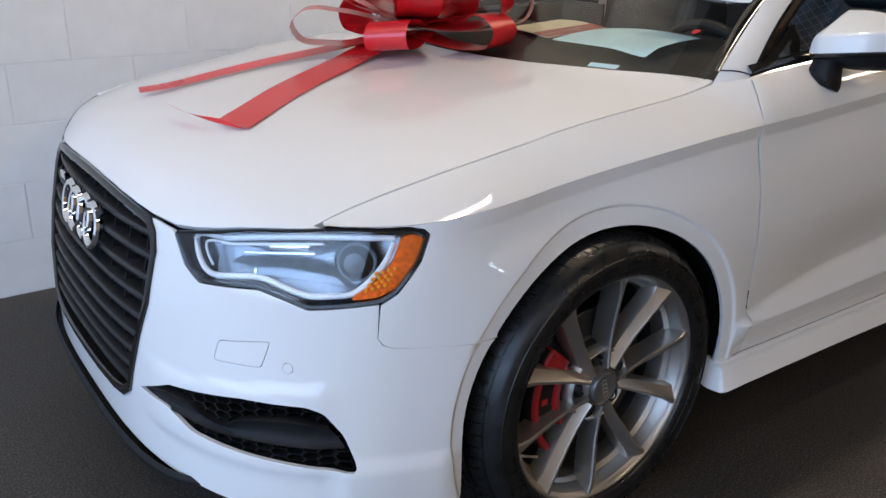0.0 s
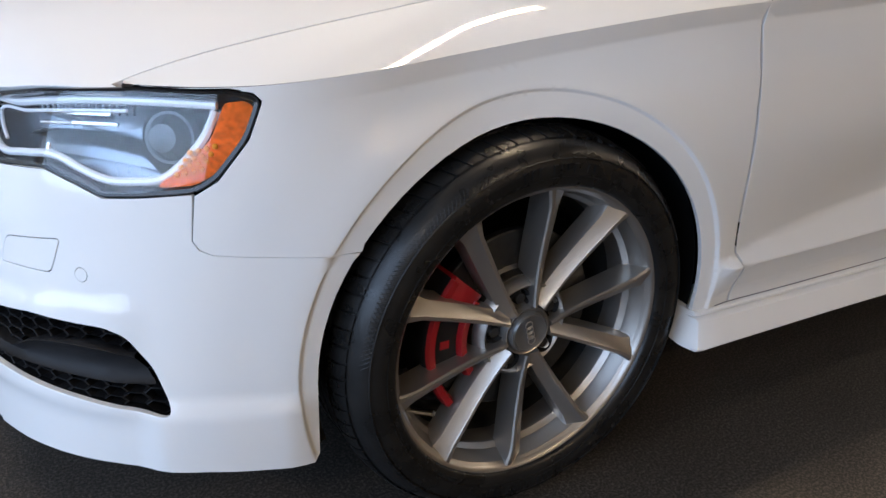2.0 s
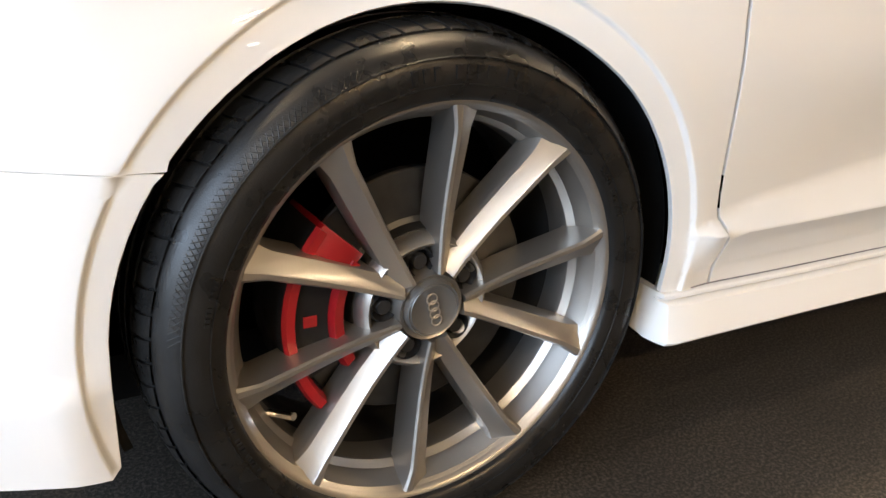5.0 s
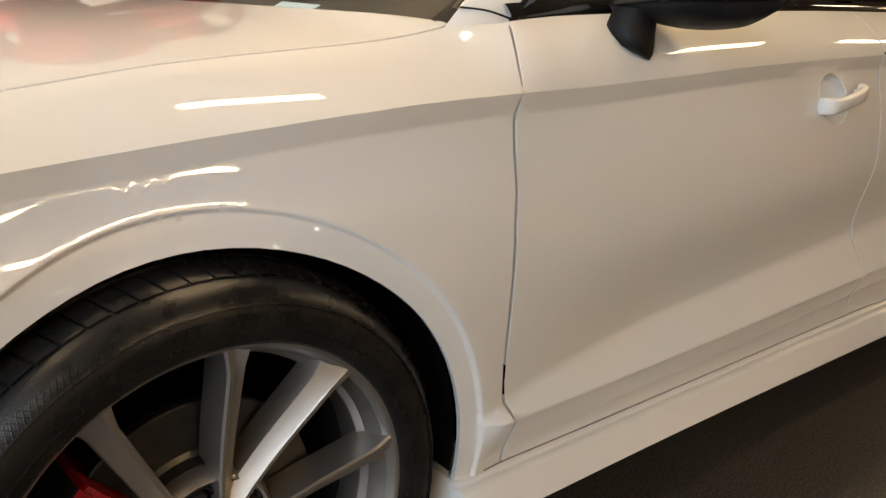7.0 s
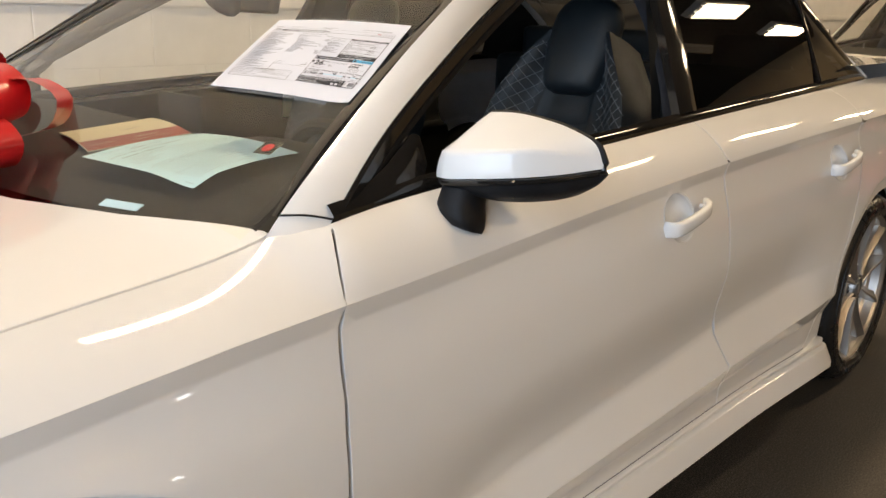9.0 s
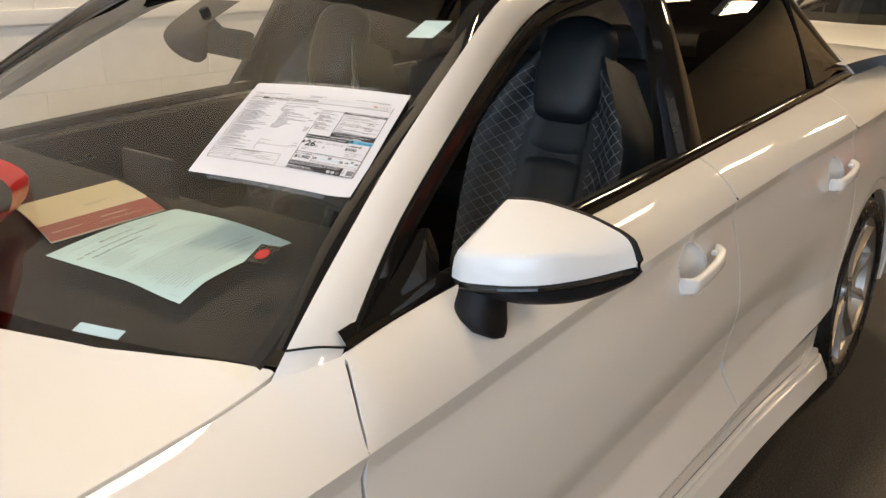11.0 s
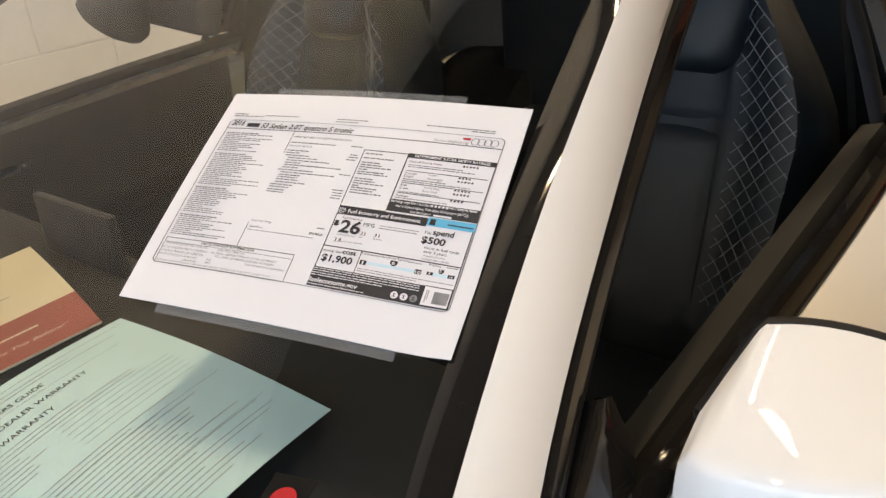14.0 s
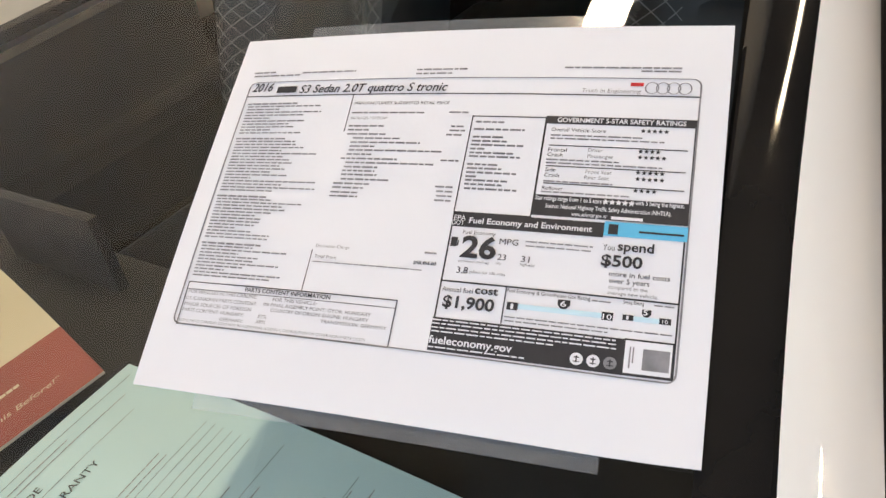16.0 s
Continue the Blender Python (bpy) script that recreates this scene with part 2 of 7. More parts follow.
def bm_from(verts, faces):
    bm = bmesh.new()
    vs = [bm.verts.new(v) for v in verts]
    for f in faces:
        try:
            bm.faces.new([vs[i] for i in f])
        except ValueError:
            pass
    return bm


def spline(points, n):
    """n + 1 points on a smooth curve through a few control points."""
    pts = [Vector(p) for p in points]
    if len(pts) == 2:
        return [pts[0].lerp(pts[1], i / n) for i in range(n + 1)]
    # knots by chord length, tangents by finite differences
    ks = [0.0]
    for a, b in zip(pts, pts[1:]):
        ks.append(ks[-1] + max((b - a).length, 1e-6))
    tan = []
    for i in range(len(pts)):
        if i == 0:
            tan.append((pts[1] - pts[0]) / (ks[1] - ks[0]))
        elif i == len(pts) - 1:
            tan.append((pts[-1] - pts[-2]) / (ks[-1] - ks[-2]))
        else:
            h0, h1 = ks[i] - ks[i - 1], ks[i + 1] - ks[i]
            tan.append(((pts[i] - pts[i - 1]) / h0 * h1 + (pts[i + 1] - pts[i]) / h1 * h0) / (h0 + h1))
    out, i = [], 0
    for k in range(n + 1):
        s = ks[-1] * k / n
        while i < len(pts) - 2 and s > ks[i + 1]:
            i += 1
        h = ks[i + 1] - ks[i]
        t = (s - ks[i]) / h
        out.append(pts[i] * (2*t**3 - 3*t*t + 1) + tan[i] * h * (t**3 - 2*t*t + t) + pts[i + 1] * (3*t*t - 2*t**3) + tan[i + 1] * h * (t**3 - t*t))
    return out


def tube_bm(points, radius, sides=8, flat=1.0, bm=None):
    """A round or flattened rod along a line of points."""
    b = bmesh.new()
    pts = [Vector(p) for p in points]
    rings = []
    up = Vector((0, 0, 1))
    for i, p in enumerate(pts):
        d = (pts[min(i + 1, len(pts) - 1)] - pts[max(i - 1, 0)]).normalized()
        side = d.cross(up)
        side = side.normalized() if side.length > 1e-4 else Vector((1, 0, 0))
        nrm = side.cross(d).normalized()
        rings.append([b.verts.new(p + side * radius * math.cos(2 * math.pi * k / sides) + nrm * radius * flat * math.sin(2 * math.pi * k / sides)) for k in range(sides)])
    for r0, r1 in zip(rings, rings[1:]):
        for k in range(sides):
            b.faces.new((r0[k], r0[(k + 1) % sides], r1[(k + 1) % sides], r1[k]))
    b.faces.new(rings[0][::-1])
    b.faces.new(rings[-1])
    if bm is None:
        return b
    merge(bm, b)
    return bm


def inside(poly, x, y):
    r, j = False, len(poly) - 1
    for i in range(len(poly)):
        xi, yi = poly[i]
        xj, yj = poly[j]
        if (yi > y) != (yj > y) and x < (xj - xi) * (y - yi) / (yj - yi) + xi:
            r = not r
        j = i
    return r


def dense(poly, step, closed=True):
    out = []
    n = len(poly)
    for i in range(n if closed else n - 1):
        a, b = poly[i], poly[(i + 1) % n]
        k = max(1, int(math.ceil(math.dist(a, b) / step)))
        for s in range(k):
            out.append((a[0] + (b[0] - a[0]) * s / k, a[1] + (b[1] - a[1]) * s / k))
    if not closed:
        out.append(tuple(poly[-1]))
    return out


def sheet(outline, mapper, step=0.02, holes=(), extra=(), flange=0.010, edge=0.0010, mirror=False, out=None, centre=(0.6, 0, 0.6), flange_if=None):
    """A curved panel: a flat outline with holes, filled, carried onto a surface by mapper(u, v), with its rim turned in.
    Returns verts, faces, normals."""
    outline = dense(outline, step)
    holes = [dense(h, min(step, 0.012)) for h in holes]
    loops = [outline, *holes]
    pts, edges = [], []
    for lp in loops:
        o = len(pts)
        pts += [Vector(p) for p in lp]
        edges += [(o + i, o + (i + 1) % len(lp)) for i in range(len(lp))]
    rim = np.array([tuple(p) for p in pts])
    us, vs = [p[0] for p in outline], [p[1] for p in outline]
    cand = [(min(us) + step * (i + (0.5 if j % 2 else 0)), min(vs) + step * 0.87 * j) for j in range(int((max(vs) - min(vs)) / step / 0.87) + 1) for i in range(int((max(us) - min(us)) / step) + 1)]
    keep, cset, nx = [], set(cand), 0
    for p in list(extra) + cand:
        if not inside(outline, *p) or any(inside(h, *p) for h in holes):
            continue
        if np.min(np.abs(rim - np.array(p)).max(axis=1)) < (step * 0.45 if p in cset else 0.004):
            continue
        if nx and p in cset and min(abs(p[0] - k[0]) + abs(p[1] - k[1]) for k in keep[:nx]) < step * 0.95:
            continue
        keep.append(p)
        nx = len(keep) if p not in cset else nx
    co, _, tris, orig, _, _ = mathutils.geometry.delaunay_2d_cdt(pts + [Vector(p) for p in keep], edges, [], 0, 1e-6)
    faces = []
    for f in tris:
        cx, cy = sum(co[i][0] for i in f) / 3, sum(co[i][1] for i in f) / 3
        if inside(outline, cx, cy) and not any(inside(h, cx, cy) for h in holes):
            faces.append(tuple(f))
    P = [Vector(mapper(c[0], c[1])) for c in co]
    h = 2e-3
    mid = Vector(centre)
    N = []
    for c, p in zip(co, P):
        a = Vector(mapper(c[0] + h, c[1])) - Vector(mapper(c[0] - h, c[1]))
        b = Vector(mapper(c[0], c[1] + h)) - Vector(mapper(c[0], c[1] - h))
        n = a.cross(b)
        n = n.normalized() if n.length > 1e-12 else Vector((0, 0, 1))
        N.append(n)
    # all normals face away from the middle of the car
    s = sum(1 if n.dot(p - mid) > 0 else -1 for n, p in zip(N, P))
    if s < 0:
        N = [-n for n in N]
    F = []
    for f in faces:
        g = (P[f[1]] - P[f[0]]).cross(P[f[2]] - P[f[0]])
        F.append(f if g.dot(N[f[0]]) > 0 else f[::-1])
    if flange:
        ed = {}
        for f in F:
            for i in range(3):
                e = (f[i], f[(i + 1) % 3])
                if (e[1], e[0]) in ed:
                    ed.pop((e[1], e[0]))
                else:
                    ed[e] = 1
        ring = {}
        for a, b in ed:
            if flange_if and not (flange_if(*co[a]) and flange_if(*co[b])):
                continue
            t = (P[b] - P[a]).normalized()
            for i in (a, b):
                ring.setdefault(i, []).append(t.cross(N[i]))
        idx = {}
        for i, ts in ring.items():
            o = sum(ts, Vector()).normalized()
            idx[i] = len(P)
            P += [P[i] + o * edge - N[i] * edge * 1.2, P[i] + o * edge - N[i] * edge * 1.2, P[i] + o * edge * 0.6 - N[i] * flange]
            N += [(N[i] + o).normalized(), o, o]
        for a, b in ed:
            if a in idx and b in idx:
                ia, ib = idx[a], idx[b]
                F += [(b, a, ia, ib), (ib + 1, ia + 1, ia + 2, ib + 2)]
    if mirror:
        P = [Vector((p.x, -p.y, p.z)) for p in P]
        N = [Vector((n.x, -n.y, n.z)) for n in N]
        F = [f[::-1] for f in F]
    if out is not None:
        o = len(out[0])
        out[0].extend(P)
        out[1].extend(tuple(i + o for i in f) for f in F)
        out[2].extend(N)
        return out
    return [P, F, N]


def panel(name, sheets, material, parent, label="", **kw):
    P, F, N = [], [], []
    for a, b, c in sheets:
        o = len(P)
        P += a
        F += [tuple(i + o for i in f) for f in b]
        N += c
    return mesh_ob(name, P, F, material, parent, label, N, **kw)


def strip(curve_a, curve_b, n, across, bulge, up=Vector((0, -0.6, 0.8))):
    """A smooth band between two curves, bulging outwards."""
    A, B = spline(curve_a, n), spline(curve_b, n)
    verts, faces = [], []
    for a, b in zip(A, B):
        for k in range(across + 1):
            t = k / across
            verts.append(a.lerp(b, t) + up * bulge * 4 * t * (1 - t))
    w = across + 1
    for i in range(n):
        for k in range(across):
            faces.append((i * w + k, (i + 1) * w + k, (i + 1) * w + k + 1, i * w + k + 1))
    return verts, faces

# ---- the room ----
X0, X1, Y0, Y1, RH = ROOM["x0"], ROOM["x1"], ROOM["y0"], ROOM["y1"], ROOM["h"]


def slab(name, lo, hi, material, label, bevel=0.0, kind="structure", category="", parent=None):
    return part(name, box_bm(lo, hi, bevel), material, parent, label, kind=kind, category=category)


slab("floor", (X0 - 6, Y0 - .2, -.12), (X1 + .2, Y1 + .25, 0), FLOOR, "dark speckled coated floor", category="floor")
slab("ceiling", (X0, Y0, RH), (X1, Y1 + .2, RH + .15), CEIL, "dark painted garage ceiling", category="ceiling")
wall_far = slab("wall_north", (X0, Y1 + .0008, 0), (X1, Y1 + .2, RH), MORTAR, "white painted concrete block wall", category="wall")
slab("wall_south", (X0, Y0 - .2, 0), (X1, Y0, RH), PLASTER, "plain cream wall", category="wall")
slab("wall_east", (X1, Y0 - .2, 0), (X1 + .2, Y1 + .2, RH), PLASTER, "plain cream end wall", category="wall")
# front wall with the open garage door
slab("wall_west_pier_south", (X0 - .2, Y0 - .2, 0), (X0, -5.2, RH), PLASTER, "front wall pier", category="wall")
slab("wall_west_pier_north", (X0 - .2, 1.0, 0), (X0, Y1 + .2, RH), PLASTER, "front wall pier", category="wall")
slab("wall_west_lintel", (X0 - .2, -5.2, 3.95), (X0, 1.0, RH), PLASTER, "lintel over the open garage door", category="wall")


def tube_light(x, y, z, length, width, watts):
    t = new("ceiling_light")
    t.location = (x, y, z)
    tagged(t, "out-of-view fluorescent ceiling fixture with two tubes, for reflections and added light", "ceiling light", "fluorescent fixtures")
    L, W = length / 2, width / 2
    part("housing", box_bm((x - L - .02, y - W - .02, z), (x + L + .02, y + W + .02, z + .088), .012), ENAMEL, t, "white enamel housing")
    for o in (-W * .45, W * .45):
        part("tube", tube_bm([(x - L + .03, y + o, z - .02), (x + L - .03, y + o, z - .02)], .016, 10), TUBE, t, "lit tube")
        for e in (-L + .02, L - .02):
            part("socket", box_bm((x + e - .012, y + o - .018, z - .038), (x + e + .012, y + o + .018, z + .004), .003), ENAMEL, t)
    # the light that the two tubes give off together
    area_lamp("tube_glow", Matrix.Translation((x, y, z - .045)), length, width, watts, (1.0, 0.69, 0.36))
    return t


# fixtures 2, 3, 7 and 8 are unseen, added to brighten wall and flank
for lx, ly, ln, wd, pw_ in ((1.22, -.02, .85, .16, 68), (-2.4, .05, .9, .16, 44), (5.0, .05, .9, .16, 80), (6.1, -2.35, 1.2, .34, 50), (9.4, -2.4, 1.2, .34, 42), (12.2, -2.85, 1.2, .34, 80),
                            (1.25, -6.1, .6, .34, 125), (-3.4, -4.2, 1.2, .34, 52)):
    tube_light(lx, ly, RH - .09, ln, wd, pw_)

# unseen small lamp added on the south wall, for a glint on the fender
lamp = new("glint_lamp")
tagged(lamp, "small unseen lamp added for a white glint on the fender", "wall lamp")
part("base", box_bm((1.72, Y0, 1.38), (2.0, Y0 + .03, 1.62), .012), ENAMEL, lamp, "white enamel base")
part("diffuser", box_bm((1.75, Y0 + .031, 1.41), (1.97, Y0 + .07, 1.59), .02, 3), LAMP_GLOW, lamp, "lit white diffuser")

# rail along the far wall, above the sixth course
slab("wall_rail", (X0, Y1 - .014, 1.170), (X1, Y1 + .004, 1.212), WALL, "painted ledge rail on the block wall", .005, category="trim")

# ---- the car's surfaces ----
XC = -0.10


def pw(x, xs, ys):
    """Monotone-ish smooth interpolation through a few stations."""
    if x <= xs[0]: return ys[0]
    if x >= xs[-1]: return ys[-1]
    i = max(k for k in range(len(xs) - 1) if xs[k] <= x)
    h = xs[i + 1] - xs[i]
    def slope(k):
        if k == 0: return (ys[1] - ys[0]) / (xs[1] - xs[0])
        if k == len(xs) - 1: return (ys[-1] - ys[-2]) / (xs[-1] - xs[-2])
        a = (ys[k] - ys[k - 1]) / (xs[k] - xs[k - 1]); b = (ys[k + 1] - ys[k]) / (xs[k + 1] - xs[k])
        return 0.0 if a * b <= 0 else 2 * a * b / (a + b)
    t = (x - xs[i]) / h
    m0, m1 = slope(i) * h, slope(i + 1) * h
    return ((2*t**3 - 3*t*t + 1) * ys[i] + (t**3 - 2*t*t + t) * m0 + (3*t*t - 2*t**3) * ys[i + 1] + (t**3 - t*t) * m1)


def sm(t):
    t = min(max(t, 0.0), 1.0)
    return t * t * (3 - 2 * t)


def nose_a(z): return pw(z, [.08, .19, .30, .42, .50, .60, .70, .78], [.65, .700, .700, .695, .685, .667, .638, .59])
def nose_n(z): return pw(z, [.15, .30, .42, .50, .60, .70], [3.1, 3.0, 2.8, 2.7, 2.6, 2.5])
def fend_w(z): return pw(z, [.10, .19, .30, .45, .60, .70, .80], [.850, .862, .868, .872, .872, .870, .862])
def door_w(z): return pw(z, [.20, .27, .40, .55, .70, .80, .90], [.878, .886, .893, .896, .891, .882, .87])
def z_torn(x): return pw(x, [-.53, -.40, -.3, -.2, -.1, 0, .1, .2, .3, .42, .6, .8, 1.0, 1.2, 1.5, 2.03, 2.9], [.729, .736, .744, .752, .762, .774, .786, .797, .806, .813, .821, .833, .846, .857, .870, .888, .913])
def crease_w(x): return pw(x, [-.1, 0, .1, .25, .42, .8, 1.2, 1.7, 2.6], [.814, .820, .831, .843, .848, .850, .856, .860, .885])
def z_peak(x): return pw(x, [.36, .44, .65, .9, 1.3, 1.75, 2.0, 2.4], [.372, .371, .370, .371, .375, .382, .390, .404])
def z_scoop(x): return pw(x, [.40, .5, .85, 1.2, 1.6, 2.3], [.385, .405, .428, .450, .474, .498])


def flank(q, z):
    """Lower body side and bumper: q runs along the plan outline, x itself behind XC."""
    if q >= XC:
        x = q
        w = fend_w(z) + (door_w(z) - fend_w(z)) * sm((x - XC) / 0.5)
        w += .025 * sm((x - 1.7) / .9)
        zt = z_torn(x)
        d = zt - z
        under = 0.0
        if 0 < d < .13:
            under = .012 * min(d / .028, 1) * (1 - sm((d - .028) / .10)) * sm((x + .45) / .35)
        if x > .36:
            g = sm((x - .36) / .5)
            g2 = sm((x - .366) / .05) * (1 - sm((x - 2.55) / .10))
            g *= 1 - sm((x - 1.98) / .34)
            zs, zp = z_scoop(x), z_peak(x)
            t = min(max((z - zp) / (zs - zp), 0), 1)
            if z >= zs: w -= .030 * g * (1 - sm((z - zs) / .19))
            elif z >= zp: w -= .030 * g * t * (1.25 - .25 * t)
            else: w -= .025 * g2 * min((zp - z) / .062, 1.0)
            # the lower crease stands out beyond the door's face
            w += .020 * sm((x - .366) / .05) * (1 - sm((x - 2.15) / .3)) * (1 - t)
        # the upper flank leans in towards the crease, with an undercut just below it
        w -= max(w - crease_w(x), 0) * min(max((z - zt + .24) / .24, 0), 1) ** 1.7 if d > 0 else max(w - crease_w(x), 0)
        y = -(w - under)
    else:
        f = (XC - q) / 0.87
        a, n, w = nose_a(z), nose_n(z), fend_w(z)
        r = (abs(math.cos(f) / w) ** n + abs(math.sin(f) / a) ** n) ** (-1 / n)
        x, y = XC - r * math.sin(f), -r * math.cos(f)
        # scooped band round the side intake and the flared foot behind it
        k = sm((-q - .56) / .06) * sm((1.06 + q) / .14)
        zl = pw(-q, [.60, .92], [.466, .424])
        r = .006 * sm((zl - z) / .026) * (1 - sm((.300 - z) / .035)) * k
        r += .010 * sm((.325 - z) / .035) * sm((.60 + q) / .05) * (1 - sm((q + .40) / .06))
        x, y = x - r * math.sin(f), y - r * math.cos(f)
        d = z_torn(x) - z
        if 0 < d < .13 and x > -.45:
            y += .012 * min(d / .028, 1) * (1 - sm((d - .028) / .10)) * sm((x + .45) / .35)
        if x > -.5:
            y += max(fend_w(z) - .814, 0) * sm((x + .5) / .4) * min(max((.24 - d) / .24, 0), 1) ** 1.7
    # raised lips round the wheels
    for cx in (0.0, 2.69):
        rr = math.hypot(x - cx, z - .325)
        if rr < .46 and z > .15:
            # the body swells towards the lip, which is set back behind a small step
            y -= .0035 * (1 - sm((rr - .384) / .07))
            y += .0060 * (1 - sm((rr - .3765) / .006))
            y += .003 * min(max((.372 - rr) / .025, 0), 1)
    return (x, y, z)


def seam(x):
    """The gap between hood and fender: half width and height."""
    return (pw(x, [-.53, -.35, 0, .3, .43], [.682, .700, .714, .724, .730]),
            pw(x, [-.80, -.70, -.62, -.53, -.426, -.328, -.113, .007, .1, .2, .3, .36, .43], [.45, .590, .688, .730, .760, .780, .816, .836, .847, .857, .868, .878, .894]))


def belt_z(x):
    return pw(x, [.45, .61, 1.1, 1.4, 1.79, 2.85], [.897, .913, .940, .953, .965, .997])


def side_glass(x, z):
    w = .762 + .038 * sm((x - .5) / .9) - .53 * (z - .896)
    return (x, -w, z)


def shoulder(q, s):
    """From the shoulder crease (s = 0) up to the hood gap or the window belt (s = 1)."""
    x0 = flank(q, z_torn(q))[0]
    T = Vector(flank(q, z_torn(x0)))
    yh, zh = seam(x0)
    H = Vector((x0, -yh, zh))
    B = Vector((x0, side_glass(x0, belt_z(x0))[1] - .004, belt_z(x0)))
    k = sm((x0 - .40) / .11)
    E = H.lerp(B, k)
    c = Vector((x0, T.y * .58 + E.y * .42, T.z * .40 + E.z * .60)).lerp(Vector((x0, T.y * .72 + E.y * .28, T.z * .35 + E.z * .65)), k)
    return tuple(T * (1 - s) ** 2 + c * 2 * s * (1 - s) + E * s * s)


def screen(y, z):
    """The windscreen's outer face."""
    return (.535 + (z - 1.053) * 1.80 + 1.5 * max(z - 1.15, 0) ** 2 + .33 * y * y - .34 * max(abs(y) - .48, 0) ** 2, y, z)


def hood_z(x, y):
    ys, zs = seam(x)
    zc = pw(x, [-.85, -.735, -.66, -.5, -.3, 0, .22, .26, .32, .36, .42], [.61, .701, .749, .797, .832, .866, .887, .892, .903, .914, .93])
    return zs + (zc - zs) * (1 - min(abs(y) / ys, 1.03) ** pw(x, [-.4, .2], [2.4, 3.8]))


def arch(cx, z0, z1, n=40, rx=.351, rz=.343, grow=0.0, rev=False):
    """The wheel opening, from its front foot over the top to its rear foot."""
    pts = [(cx - rx - grow, z0)] + [(cx - (rx + grow) * math.cos(math.pi * i / n), .325 + (rz + grow) * math.sin(math.pi * i / n)) for i in range(n + 1)] + [(cx + rx + grow - .004, z1)]
    return pts[::-1] if rev else pts


def lip_points(cx):
    out = []
    for r in (.352, .362, .371, .3755, .3775, .3795, .3815, .3835, .388, .396, .408):
        out += [(cx + r * math.cos(a * math.pi / 130), .325 + r * math.sin(a * math.pi / 130)) for a in range(-17, 148)]
    return out


car = new("car")
tagged(car, "white pearl four-door sedan with black trim, parked on dark floor", "car")

GAP = .0042
HEAD = [(-.572, .7272), (-.500, .7288), (-.447, .7305), (-.418, .7265), (-.407, .7165), (-.426, .672), (-.467, .6215), (-.495, .604), (-.566, .594), (-.621, .5875), (-.661, .5995), (-.714, .6105), (-.780, .6035), (-.850, .597), (-.890, .6175), (-.916, .650), (-.935, .671), (-.725, .7095)]
GRILLE = [(-1.021, .6765), (-.998, .655), (-.988, .6225), (-1.008, .52), (-1.05, .42), (-1.095, .31), (-1.13, .288), (-1.2, .278)]
INTAKE = [(-1.055, .334), (-.928, .388), (-.747, .4145), (-.626, .418), (-.596, .408), (-.562, .365), (-.540, .304), (-.547, .294), (-.574, .297), (-.669, .305), (-.783, .3095), (-.865, .314), (-.935, .340)]
WASHER = [(-.799, .507), (-.688, .525), (-.707, .473), (-.812, .466)]
MIDQ = XC - .87 * math.pi / 2


def shrink(poly, d):
    """The same outline drawn in by d."""
    n = len(poly)
    area = sum(poly[i][0] * poly[(i + 1) % n][1] - poly[(i + 1) % n][0] * poly[i][1] for i in range(n))
    s = 1 if area > 0 else -1
    out = []
    for i in range(n):
        a, b, c = Vector(poly[i - 1]), Vector(poly[i]), Vector(poly[(i + 1) % n])
        e0, e1 = (b - a).normalized(), (c - b).normalized()
        n0, n1 = Vector((-e0.y, e0.x)) * s, Vector((-e1.y, e1.x)) * s
        m = (n0 + n1)
        m = m.normalized() if m.length > 1e-4 else n0
        out.append(tuple(b + m * d / max(m.dot(n0), .45)))
    return out


def rounded(poly, r, n=4):
    out = []
    for i in range(len(poly)):
        a, b, c = Vector(poly[i - 1]), Vector(poly[i]), Vector(poly[(i + 1) % len(poly)])
        ra, rc = min(r, (a - b).length * .45), min(r, (c - b).length * .45)
        p, q = b + (a - b).normalized() * ra, b + (c - b).normalized() * rc
        for k in range(n + 1):
            t = k / n
            out.append(tuple(p * (1 - t) ** 2 + b * 2 * t * (1 - t) + q * t * t))
    return out


HEAD = rounded(HEAD, .012, 3)
INTAKE = rounded(INTAKE, .012, 3)
SENSOR = [(-.658 + .0108 * math.cos(a * math.pi / 10), .481 + .0108 * math.sin(a * math.pi / 10)) for a in range(20)]

# front bumper
a_front = arch(0, .205, .240)
foot = [p for p in a_front if p[0] < -.2 and p[1] < .514]
bump_line = [(MIDQ, .195), (-.98, .197), (-.79, .197), (-.63, .205), (-.50, .206), (-.36, .196)] + foot + [(-.2895, .5135), (-.314, .5145), (-.42, .5200), (-.478, .5230), (-.496, .5295), (-.504, .543), (-.500, .601)]
lower = [(-.566, .5915), (-.621, .585), (-.661, .597), (-.714, .608), (-.780, .601), (-.851, .5945), (-.892, .6155), (-.919, .649), (-.939, .670)]
bump_line += lower + GRILLE + [(MIDQ, .272)]
bumper_sheets = [sheet(bump_line, flank, .017, holes=[INTAKE, rounded(WASHER, .010, 3), SENSOR], extra=[(q, z) for q, z in lip_points(0) if q < -.1 and z < .5], mirror=s, flange_if=lambda u, v: u > MIDQ + .002) for s in (False, True)]
bumper = panel("front_bumper", bumper_sheets, PAINT, car, "white painted front bumper with side intakes")
for s in (False, True):
    panel("washer_cover", [sheet(shrink(rounded(WASHER, .010, 3), .0027), flank, .02, mirror=s, flange=.006, edge=.0006)], PAINT, bumper)
    panel("parking_sensor", [sheet(shrink(SENSOR, .0024), flank, .008, mirror=s, flange=.006, edge=.0006)], PAINT, bumper)

